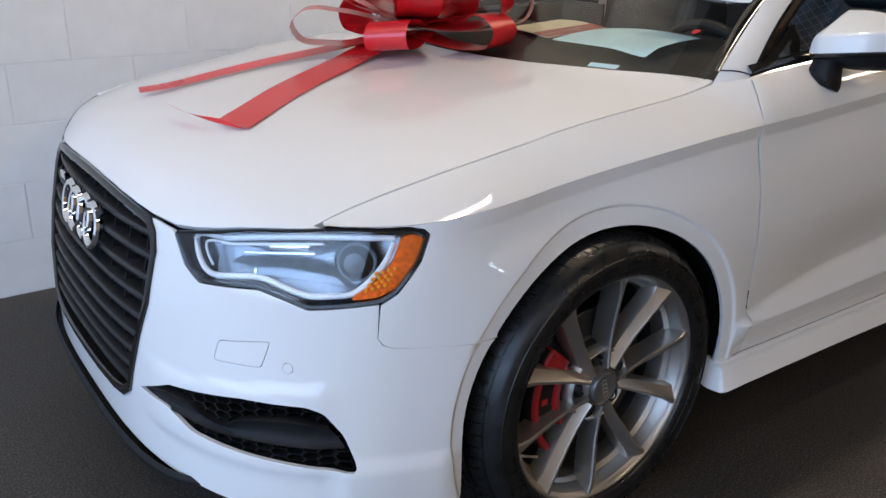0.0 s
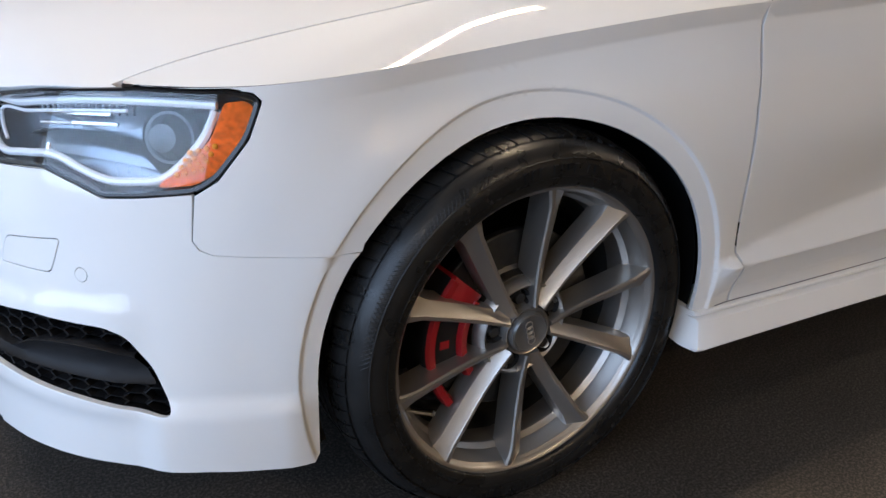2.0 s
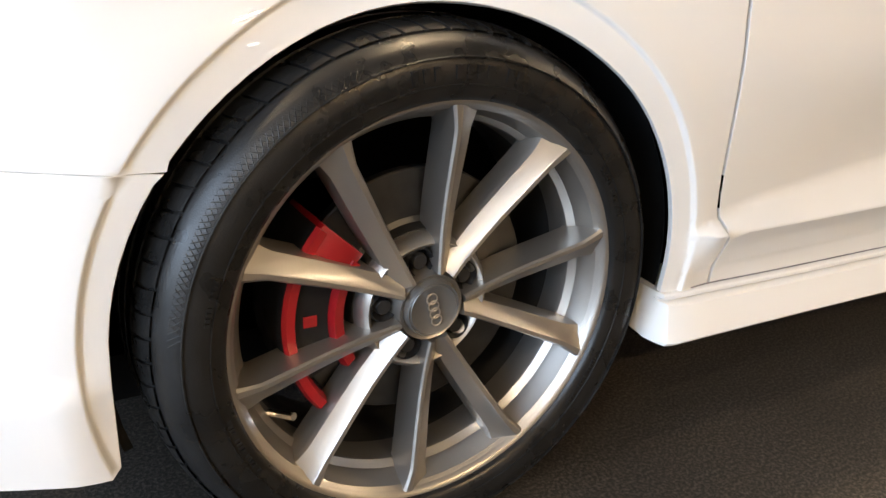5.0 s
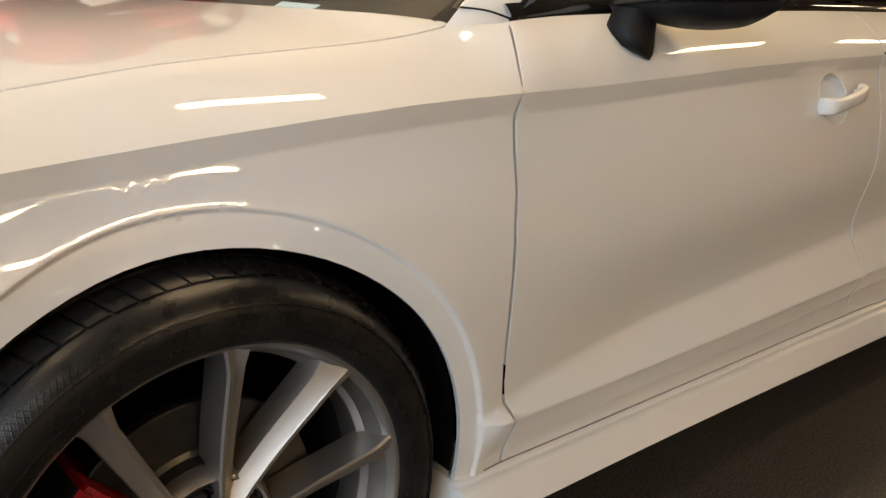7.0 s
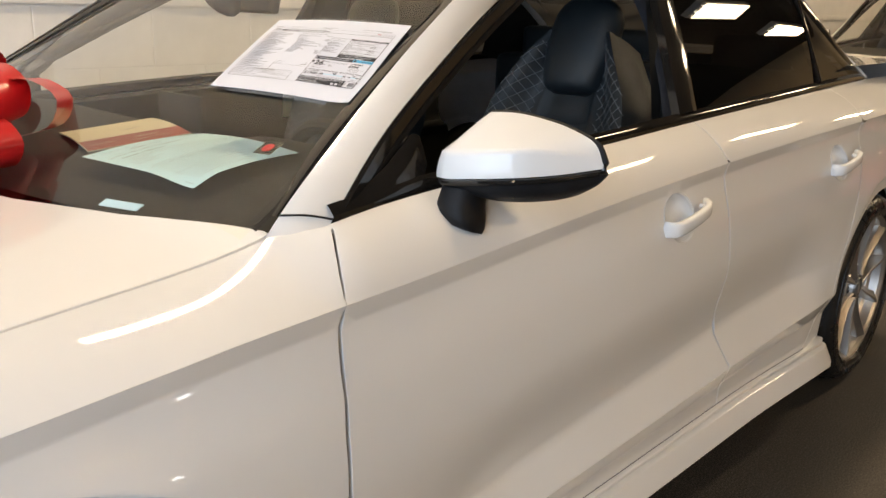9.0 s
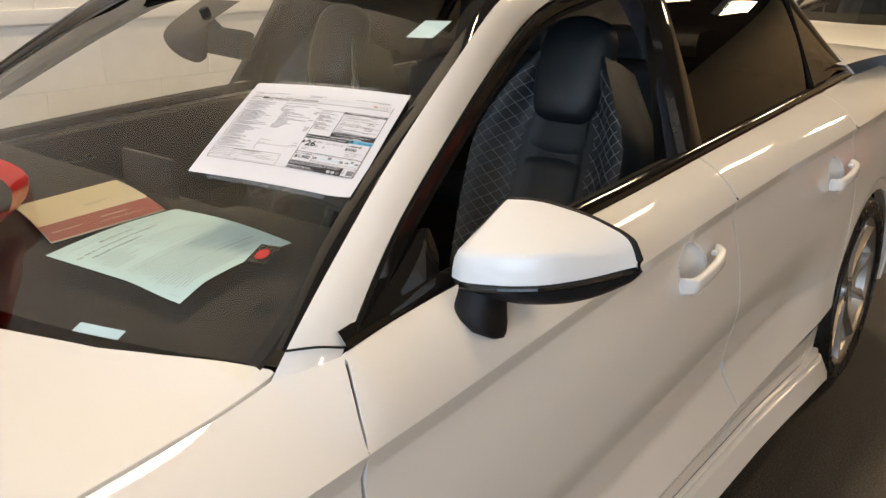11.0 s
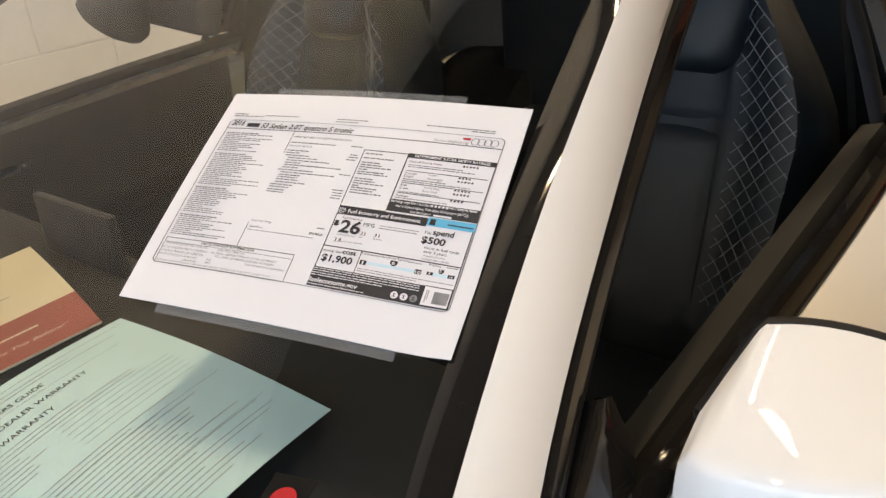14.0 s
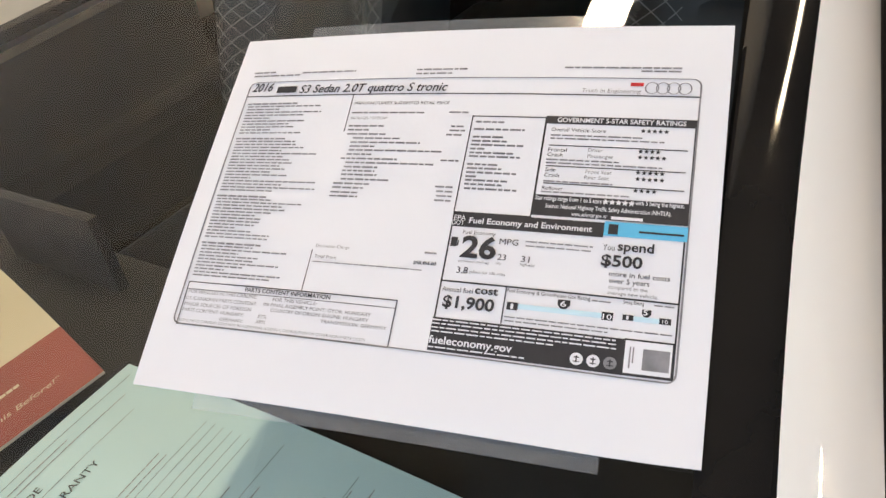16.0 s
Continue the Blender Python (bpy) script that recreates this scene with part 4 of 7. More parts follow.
    inner = spline([on_flank(u_, w_, .026, s) for u_, w_ in ((-.60, .697), (-.70, .687), (-.79, .674), (-.866, .660), (-.856, .642), (-.842, .628))], 30)
    part("inner_guide", tube_bm(inner, .0026, 6), LAMP_WHITE, hl, "thin inner light guide")
    part("post", tube_bm([on_flank(-.735, .622, .022, s), on_flank(-.735, .640, .024, s)], .0028, 6), CHROME, hl)
    for k in range(16):
        u_, w_ = -.470 - (k % 4) * .011 - (k // 4) * .006, .662 - (k // 4) * .0095 + (k % 4) * -.003
        cell = bmesh.new()
        bmesh.ops.create_icosphere(cell, subdivisions=1, radius=.0042, matrix=Matrix.Translation(on_flank(u_, w_, .0105, s)))
        part("facet", cell, AMBER_CELL, hl, "amber facet in a lighter glint colour", sharp=10)
    # projector and second reflector
    for (u_, w_), r_, d_ in (((-.542, .668), .030, .034),):
        v_, f_ = lathe([(.0, -.020), (.018, -.018), (r_ * .8, -.008), (r_, 0), (r_ * 1.12, .0), (r_ * 1.12, .02)], 28)
        p, n_ = on_flank(u_, w_, d_, s), (on_flank(u_, w_, 0, s) - on_flank(u_, w_, .05, s)).normalized()
        m_ = Matrix.Translation(p) @ n_.to_track_quat('-Y', 'Z').to_matrix().to_4x4()
        part("projector", bm_from([m_ @ Vector(q_) for q_ in v_], f_), LAMP_SMOKE, hl, "round projector lens")
    v_, f_ = [], []
    am = [(-.456, .715), (-.430, .718), (-.416, .710), (-.433, .668), (-.470, .628), (-.500, .612), (-.546, .606), (-.545, .612), (-.502, .640), (-.474, .674)]
    amr = dense(rounded(am, .006, 2), .012)
    c_ = (-.475, .655)
    for p in amr:
        v_ += [on_flank(*p, .012, s), on_flank(*p, .024, s)]
    v_.append(on_flank(*c_, .011, s))
    for i in range(len(amr)):
        j = (i + 1) % len(amr)
        f_ += [(i * 2, j * 2, j * 2 + 1, i * 2 + 1), (i * 2, j * 2, len(v_) - 1)]
    part("side_marker", bm_from(v_, f_), AMBER, hl, "amber side marker")
    # smoked lower bezel
    v_, f_ = [], []
    bz = [(-.585, .68), (-.57, .70), (-.52, .70), (-.505, .665), (-.52, .63), (-.555, .620), (-.58, .64)]
    bzr = dense(rounded(bz, .012, 3), .015)
    for p in bzr:
        v_ += [on_flank(*p, .036, s), on_flank(*p, .060, s)]
    f_ = [(i * 2, ((i + 1) % len(bzr)) * 2, ((i + 1) % len(bzr)) * 2 + 1, i * 2 + 1) for i in range(len(bzr))]
    part("bezel", bm_from(v_, f_), LAMP_SMOKE, hl, "smoked ring round the projector")
    P_, F_, N_ = sheet(shrink(HEAD, .003), flank, .02, flange=0, mirror=(s == -1))
    lens = mesh_ob("lens", P_, F_, LENS, hl, "clear lens", N_)
    lens.visible_shadow = False

# ---- greenhouse ----
rail_in = [(.398, -.731, .879), (.437, -.724, .914), (.570, -.686, 1.000), (.726, -.649, 1.100), (.888, -.621, 1.200), (1.055, -.590, 1.291), (1.27, -.545, 1.345), (1.6, -.53, 1.374), (2.1, -.53, 1.366), (2.5, -.535, 1.285), (2.8, -.57, 1.165), (3.03, -.63, 1.055)]
rail_out = [(.464, -.768, .869), (.503, -.757, .903), (.635, -.714, 1.000), (.810, -.669, 1.100), (1.004, -.624, 1.200), (1.145, -.596, 1.262), (1.37, -.568, 1.312), (1.65, -.562, 1.340), (2.1, -.567, 1.338), (2.49, -.60, 1.290), (2.70, -.685, 1.12), (2.865, -.757, 1.005)]


def mirror_y(vs):
    return [Vector((v[0], -v[1], v[2])) for v in vs]


for s in (1, -1):
    v_, f_ = strip(rail_in, rail_out, 70, 8, .0055)
    inn = [v - Vector((.0, -.012, .010)) for v in v_[8::9]]
    o = len(v_)
    v_ += inn
    f_ += [(i * 9 + 8, (i + 1) * 9 + 8, o + i + 1, o + i) for i in range(70)]
    part("roof_rail", bm_from(v_ if s == 1 else mirror_y(v_), f_), PAINT, car, "white painted pillar and roof rail", sharp=60)
    # black moulding beside the windscreen
    mould = [(0.435, -0.71, 0.912), (0.555, -0.659, 0.992), (0.72, -0.619, 1.093), (0.893, -0.587, 1.194), (1.03, -0.578, 1.289), (1.24, -0.525, 1.347)]
    v_, f_ = strip(mould, [tuple(Vector(p) + Vector((.001, -.001, -.005))) for p in rail_in[1:7]], 40, 5, .003)
    part("windscreen_moulding", bm_from(v_ if s == 1 else mirror_y(v_), f_), BLACK_GLOSS, car, "gloss black moulding beside the windscreen", sharp=70)
    seam_line = [(.436, -.7255 * s, .9150), (.470, -.7445 * s, .9130), (.503, -.7590 * s, .9045)]
    part("pillar_seam", tube_bm(spline(seam_line, 8), .0016, 6), BLACK_PLASTIC, car, "thin dark seam at the pillar's foot")
# roof and rear window
v_, f_ = [], []
L_ = spline(rail_in[6:9], 24)
for p in L_:
    for k in range(17):
        t = k / 16 * 2 - 1
        v_.append((p.x - .05 * (1 - t * t) * (1 if p.x < 1.7 else -.8), p.y * t, p.z + .022 * (1 - t * t)))
f_ = [(i * 17 + k, (i + 1) * 17 + k, (i + 1) * 17 + k + 1, i * 17 + k + 1) for i in range(24) for k in range(16)]
part("roof", bm_from(v_, f_), PAINT, car, "white roof panel")
v_ = [(x, y, z - .03) for x, y, z in v_]
part("headliner", bm_from(v_, f_), LINING, car, "dark roof lining")
v_, f_ = [], []
R_ = spline(rail_in[8:], 16)
for p in R_:
    for k in range(17):
        t = k / 16 * 2 - 1
        v_.append((p.x + .09 * (1 - t * t), p.y * t, p.z + .018 * (1 - t * t)))
f_ = [(i * 17 + k, (i + 1) * 17 + k, (i + 1) * 17 + k + 1, i * 17 + k + 1) for i in range(16) for k in range(16)]
part("rear_window", bm_from(v_, f_), DARK_GLASS, car, "tinted rear window")

# windscreen
def ws_half(z):
    return pw(z, [.88, .909, .988, 1.076, 1.187, 1.30, 1.35], [.71, .706, .680, .652, .617, .567, .54])


v_, f_ = [], []
zs_ = [.872 + i * (1.355 - .872) / 36 for i in range(37)]
for z in zs_:
    for k in range(33):
        y = (k / 16 - 1) * ws_half(z)
        p = Vector(screen(y, z))
        v_.append(p)
f_ = [(i * 33 + k, (i + 1) * 33 + k, (i + 1) * 33 + k + 1, i * 33 + k + 1) for i in range(36) for k in range(32)]
wind = part("windscreen", bm_from(v_, f_), GLASS, car, "clear raked windscreen")
wind.visible_shadow = False
# black ceramic border inside the glass
v_, f_ = [], []
for i, z in enumerate(zs_):
    for y0, y1 in ((-1, -1), ):
        for k in (0, 1, 2):
            y = -ws_half(z) + k * .011
            p = Vector(screen(y, z)) + Vector((.004, 0, -.006))
            v_.append(p)
f_ = [(i * 3 + k, (i + 1) * 3 + k, (i + 1) * 3 + k + 1, i * 3 + k + 1) for i in range(36) for k in range(2)]
for vv in (v_, mirror_y(v_)):
    part("glass_border", bm_from(vv, f_), BLACK_PLASTIC, car, "black printed border of the glass")
# cowl below the windscreen
v_, f_ = [], []
for i in range(33):
    y = (i / 16 - 1) * .70
    a_, c3 = Vector(screen(y, .872)), Vector(screen(y, .858))
    v_ += [a_ + Vector((-.002, 0, .003)), c3 + Vector((-.02, 0, -.004)), c3 + Vector((-.10, 0, -.03))]
f_ = [(i * 3 + k, i * 3 + 3 + k, i * 3 + 4 + k, i * 3 + 1 + k) for i in range(32) for k in range(2)]
part("cowl", bm_from(v_, f_), BLACK_PLASTIC, car, "black cowl panel")

# ---- wheels ----
SPOKE_TURN = 66.0


def spoke_bm(a0, a1, flip):
    """One bar of a V: from the hub at angle a0 to the rim at angle a1 (degrees); ridge near its outer side."""
    n, v, f = 14, [], []
    for i in range(n + 1):
        t = i / n
        r0, r1 = .045, .2425
        p0 = Vector((r0 * math.cos(radians(a0)), 0, r0 * math.sin(radians(a0))))
        p1 = Vector((r1 * math.cos(radians(a1)), 0, r1 * math.sin(radians(a1))))
        c = p0.lerp(p1, t)
        d = (p1 - p0).normalized()
        w = Vector((-d.z, 0, d.x)) * flip
        wid = .0112 + .0048 * t + (.007 * sm((t - .84) / .16) ** 1.5)
        y = -.866 - .012 * t + .010 * math.sin(math.pi * t) * (1 - t)
        # across: sloped broad face, narrow flat ridge, steep outer face
        for u, dy in ((-1.05, .050), (-1.0, .022), (-.86, .015), (.36, .0022), (.46, .0002), (.80, 0), (.96, .003), (1.05, .02), (1.08, .05)):
            q = c + w * wid * u
            v.append((q.x, y + dy, q.z))
    m = 9
    for i in range(n):
        f += [(i * m + k, i * m + k + 1, (i + 1) * m + k + 1, (i + 1) * m + k) for k in range(m - 1)]
    f += [tuple(range(m)), tuple(range(n * m, n * m + m))[::-1]]
    return bm_from(v, f)


def make_wheel(cx, side):
    w = new("wheel")
    w.parent = car
    tagged(w, "grey ten-spoke alloy wheel on a low-profile tyre")
    # rim lip and barrel
    prof = [(.232, -.842), (.238, -.868), (.2425, -.8775), (.2475, -.881), (.2515, -.880), (.2525, -.876), (.250, -.868), (.243, -.865), (.243, -.66)]
    v, f = lathe(prof, 96)
    rim = part("rim", bm_from(v, f), ALLOY, w, "satin grey alloy rim", sharp=50)
    v, f = lathe([(.2425, -.8755), (.2365, -.868), (.2335, -.858), (.2285, -.846), (.2275, -.842), (.2205, -.833), (.2190, -.828), (.2180, -.795)], 96)
    part("rim_step", bm_from(v, f), ALLOY, rim, sharp=18)
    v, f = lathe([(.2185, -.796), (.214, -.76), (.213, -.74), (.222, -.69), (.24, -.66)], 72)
    part("barrel", bm_from(v, f), ALLOY_SHADED, w, "inner wheel barrel")
    for k in range(5):
        c = SPOKE_TURN + 1.4 + 72 * k
        for sgn in (1, -1):
            part("spoke", spoke_bm(c + sgn * 3.0, c + sgn * 16.6, sgn), ALLOY, rim, sharp=22)
    # hub disc with bolt wells
    v, f = lathe([(.0355, -.856), (.041, -.860), (.044, -.850), (.047, -.834), (.066, -.833), (.072, -.848), (.077, -.852), (.083, -.846), (.087, -.830), (.08, -.79)], 60)
    part("hub", bm_from(v, f), ALLOY, w, "alloy hub centre", sharp=50)
    v, f = lathe([(.0, -.8655), (.0265, -.8650), (.0282, -.8660), (.0300, -.8665), (.0312, -.8650), (.0330, -.8665), (.0345, -.864), (.036, -.855)], 48)
    cap = part("centre_cap", bm_from(v, f), CAP, w, "dark grey centre cap with raised rings")
    for k in range(4):
        pts = []
        cxx = (k - 1.5) * .0098
        for i in range(25):
            a = 2 * math.pi * i / 24
            px, pz = cxx + .0066 * math.cos(a), .0066 * math.sin(a)
            # the emblem stands turned with the wheel
            t = radians(-75)
            pts.append((px * math.cos(t) - pz * math.sin(t), -.8668, px * math.sin(t) + pz * math.cos(t)))
        part("emblem_ring", tube_bm(pts, .0011, 6), ALLOY, cap)
    for k in range(5):
        a = radians(SPOKE_TURN + 36 + 72 * k)
        bx, bz = .0565 * math.cos(a), .056 * math.sin(a)
        v, f = lathe([(.0, -.849), (.0085, -.849), (.0103, -.846), (.0108, -.834), (.0125, -.831), (.0148, -.838), (.0160, -.848), (.0168, -.851), (.0182, -.848), (.0185, -.82)], 24)
        part("bolt", bm_from([(x + bx, y, z + bz) for x, y, z in v], f), GRAPHITE, w, "dark wheel bolt in its well")
    # valve stem
    a = math.atan2(.221 - .3235, -.181)
    p0, p1 = Vector((.218 * math.cos(a), -.832, .218 * math.sin(a))), Vector((.198 * math.cos(a), -.866, .198 * math.sin(a)))
    vb = tube_bm([p0, p0.lerp(p1, .5), p0.lerp(p1, .55), p1], .0045, 10)
    part("valve", vb, CHROME, w, "short valve with metal cap")
    # tyre
    prof = [(.246, -.872), (.2485, -.884), (.254, -.889), (.262, -.890), (.275, -.893), (.288, -.892), (.297, -.888), (.306, -.880), (.3135, -.868), (.3185, -.852), (.3205, -.84)]
    tread = [(.3215, -.83), (.3225, -.80), (.3232, -.775), (.3225, -.745), (.3215, -.715), (.318, -.69), (.30, -.668), (.27, -.662), (.245, -.668)]
    v, f = lathe(prof + tread, 120)
    tyre = part("tyre", bm_from(v, f), RUBBER, w, "black low-profile tyre with worn tread", sharp=60)
    # raised tread: shoulder blocks and ribs
    bm = bmesh.new()
    for k in range(76):
        a0, a1 = 2 * math.pi * k / 76, 2 * math.pi * (k + .86) / 76
        sk = .035
        for pr in ([(.3165, -.862), (.3205, -.852), (.3232, -.838), (.3250, -.822)], ):
            rows = []
            for i in range(4):
                t = i / 3
                aa = a0 + (a1 - a0) * t
                rows.append([bm.verts.new(((r + .0015) * math.cos(aa + sk * j * .3), y, (r + .0015) * math.sin(aa + sk * j * .3))) for j, (r, y) in enumerate(pr)])
            base0 = [bm.verts.new((v_.co.x * .985, v_.co.y, v_.co.z * .985)) for v_ in rows[0]]
            base1 = [bm.verts.new((v_.co.x * .985, v_.co.y, v_.co.z * .985)) for v_ in rows[-1]]
            allr = [base0] + rows + [base1]
            for ra, rb in zip(allr, allr[1:]):
                for j in range(3):
                    bm.faces.new((ra[j], ra[j + 1], rb[j + 1], rb[j]))
    for y0, y1 in ((-.812, -.785), (-.778, -.752), (-.745, -.718)):
        v, f = lathe([(.3195, y0), (.3255, y0 + .001), (.3255, y1 - .001), (.3195, y1)], 96)
        merge(bm, bm_from(v, f))
    part("tread", bm, RUBBER, tyre, sharp=30)
    # raised sidewall marks as plain bars, and fine moulded rings
    bm = bmesh.new()
    for r0, r1, y in ((.2655, .2665, -.8925), (.2935, .2945, -.8925)):
        v, f = lathe([(r0 - .0006, y + .003), (r0, y), (r1, y), (r1 + .0006, y + .003)], 120)
        merge(bm, bm_from(v, f))
    for base, cnt, r0, r1, stepd, wd in ((74, 11, .2725, .2865, 2.6, 1.5), (254, 11, .2725, .2865, 2.6, 1.5), (195, 16, .2575, .2625, 1.1, .6), (226, 14, .2575, .2625, 1.1, .6), (160, 9, .270, .275, 1.2, .7), (20, 16, .2575, .2625, 1.1, .6), (320, 14, .2575, .2625, 1.1, .6)):
        for k in range(cnt):
            a0, a1 = radians(base + k * stepd), radians(base + k * stepd + wd)
            if (k * 7 + base) % 5 == 3:
                continue
            y = -.8945 if r1 > .27 else -.8915
            q = [(r * math.cos(a), y, r * math.sin(a)) for r, a in ((r0, a0), (r0, a1), (r1, a1), (r1, a0))]
            back = [(x, y_ + .004, z) for x, y_, z in q]
            merge(bm, bm_from(q + back, [(0, 1, 2, 3), (0, 4, 5, 1), (1, 5, 6, 2), (2, 6, 7, 3), (3, 7, 4, 0)]))
    # fine cross-hatched band near the shoulder
    for k in range(46):
        for sg in (1, -1):
            a0 = radians(112 + k * 1.35)
            p = [(.2925 + .0125 * t, a0 + sg * t * .042) for t in (0, .5, 1)]
            yy = [-.8908, -.8868, -.8802]
            pts = [(r * math.cos(a), y - .0003, r * math.sin(a)) for (r, a), y in zip(p, yy)]
            tube_bm(pts, .0006, 4, bm=bm)
    part("sidewall_relief", bm, RUBBER, tyre, "raised sidewall bars and rings")
    w.location = (cx, -.022 * side if cx > 1 else 0, .3235)
    if side < 0:
        w.scale = (1, -1, 1)
    w.rotation_euler = (0, 0, 0)
    return w


for cx in (0.0, 2.69):
    for sd in (1, -1):
        make_wheel(cx, sd)
    # brake disc and caliper
    for sd in (1, -1):
        v, f = lathe([(.155, -.795), (.157, -.80), (.157, -.81), (.155, -.812), (.098, -.812), (.092, -.816), (.088, -.83), (.07, -.834), (.03, -.835), (.03, -.80)], 64)
        part("brake_disc", bm_from([(x + cx, y * sd, z + .3235) for x, y, z in v], f), DISC, car, "worn steel brake disc", sharp=30)
        bm = bmesh.new()
        # bridge-type caliper ahead of the axle, with two red cheeks and a dark pad bay
        prof = [(.100, -.822), (.106, -.838), (.118, -.845), (.150, -.846), (.168, -.838), (.172, -.80), (.172, -.75), (.16, -.74)]
        rot = radians(180)
        for a0, a1, pr in ((-42, -27, prof), (-40, 40, [(.158, -.834), (.162, -.845), (.172, -.8455), (.1755, -.839)]), (-36, 32, [(.100, -.83), (.104, -.843), (.116, -.847), (.121, -.838), (.121, -.82)])):
            v, f = lathe(pr, 14, arc=(rot + radians(a0), rot + radians(a1)))
            n = len(pr)
            f += [tuple(range(n)), tuple(range(len(v) - n, len(v)))[::-1]]
            merge(bm, bm_from([(x + cx, y * sd, z + .3235) for x, y, z in v], f))
        cal = part("brake_caliper", bm, CALIPER, car, "red enamelled brake caliper")
        pr = [(.174, -.840), (.177, -.83), (.178, -.80), (.178, -.75)]
        v, f = lathe(pr, 14, arc=(rot + radians(-40), rot + radians(40)))
        part("bridge", bm_from([(x + cx, y * sd, z + .3235) for x, y, z in v], f), BLACK_PLASTIC, cal, "black caliper bridge")
        pr = [(.118, -.834), (.120, -.838), (.160, -.838), (.162, -.834)]
        v, f = lathe(pr, 10, arc=(rot + radians(-27), rot + radians(27)))
        part("pad_bay", bm_from([(x + cx, y * sd, z + .3235) for x, y, z in v], f), BLACK_PLASTIC, cal)
        bm = box_bm((cx - .150, (-.8398 if sd > 0 else .8383), .3175), (cx - .134, (-.8383 if sd > 0 else .8398), .3310), .0005)
        part("cast_mark", bm, CALIPER, cal, "small red cast mark")

# ---- side windows, mirrors, handles ----
TRIM_TOP = [(.505, .904), (.639, .998), (.815, 1.098), (1.009, 1.198), (1.150, 1.260), (1.37, 1.311), (1.65, 1.341), (2.1, 1.339), (2.49, 1.292), (2.62, 1.195), (2.735, 1.098), (2.865, 1.006)]


def band(line_a, line_b, mapper, n, off_a, off_b, s, name, material, parent, label=""):
    """A thin raised strip between two lines of the side glass plane."""
    A, B = spline([(*p, 0) for p in line_a], n), spline([(*p, 0) for p in line_b], n)
    v, f = [], []
    for a, c in zip(A, B):
        pa, pb = Vector(mapper(a.x, a.y)), Vector(mapper(c.x, c.y))
        o = Vector((0, -.88, .47))
        for p in (pa - o * .014, pa + o * off_a, pa.lerp(pb, .25) + o * (off_a + .003), pa.lerp(pb, .75) + o * (off_b + .002), pb + o * off_b, pb - o * .016):
            v.append(Vector((p.x, p.y * s, p.z)))
    f = [(i * 6 + k, (i + 1) * 6 + k, (i + 1) * 6 + k + 1, i * 6 + k + 1) for i in range(n) for k in range(5)]
    return part(name, bm_from(v, f), material, parent, label, sharp=50)


def win_top(x):
    return pw(x, [p[0] for p in TRIM_TOP], [p[1] for p in TRIM_TOP])


for s in (1, -1):
    top_in = [(x + (.020 if x < 1.2 else (.01 if x < 2.3 else -.03)), z - (.006 if x < .6 else .010 if x < 1.2 else .024)) for x, z in TRIM_TOP]
    band(TRIM_TOP, top_in, side_glass, 60, .003, .000, s, "window_trim", BLACK_GLOSS, car, "gloss black trim over the side windows")
    bx = [.50, .61, .8, 1.1, 1.4, 1.79, 2.3, 2.865]
    band([(x, belt_z(x) + .021) for x in bx], [(x, belt_z(x) - .001) for x in bx], side_glass, 50, .001, .005, s, "belt_trim", BLACK_GLOSS, car, "gloss black belt trim under the windows")
    # inner black seal behind the front frame
    seal_in = [(x + .012, z - .007) for x, z in top_in[:7]]
    band(top_in[:7], seal_in, side_glass, 40, -.004, -.010, s, "window_seal", BLACK_PLASTIC, car, "matt black window seal")
    # pillars between the windows
    for nm, x0, x1, z1, wd in (("b_pillar", 1.505, 1.62, 1.322, .085), ("c_divider", 2.43, 2.50, 1.27, .022)):
        band([(x0, belt_z(x0) + .018), (x0 + (x1 - x0) * .5, 1.13), (x1, z1)], [(x0 + wd, belt_z(x0 + wd) + .018), (x0 + wd + (x1 - x0) * .5, 1.13), (x1 + wd * .8, z1)], side_glass, 16, .006, .006, s, nm, BLACK_GLOSS, car, "gloss black window pillar")
    # mirror triangle
    band([(.53, belt_z(.53) + .018), (.62, .955), (.705, 1.0)], [(.70, belt_z(.70) + .018), (.715, .955), (.72, .995)], side_glass, 8, .000, .000, s, "mirror_triangle", BLACK_GLOSS, car, "black mirror triangle")
    # panes; both front windows are wound down
    for nm, x0, x1, material, lab, lean in (("rear_side_window", 1.575, 2.44, DARK_GLASS, "tinted rear side window", .06), ("quarter_window", 2.45, 2.80, DARK_GLASS, "small tinted quarter window", 0)):
        v, f = [], []
        for i in range(25):
            for k in range(9):
                xb = x0 + (x1 - x0) * i / 24
                t = k / 8
                zt = max(win_top(xb + lean * .5) - .012, belt_z(xb) + .012)
                z = belt_z(xb) + .008 + (zt - belt_z(xb) - .008) * t
                x = xb + lean * t * (1 if xb > 1.2 else 0)
                p = Vector(side_glass(x, z)) + Vector((0, .004, -.002)) + Vector((0, -.88, .47)) * .034 * t * (1 - t)
                v.append((p.x, p.y * s, p.z))
        f = [(i * 9 + k, (i + 1) * 9 + k, (i + 1) * 9 + k + 1, i * 9 + k + 1) for i in range(24) for k in range(8)]
        ob = part(nm, bm_from(v, f), material, car, lab)
        ob.visible_shadow = False


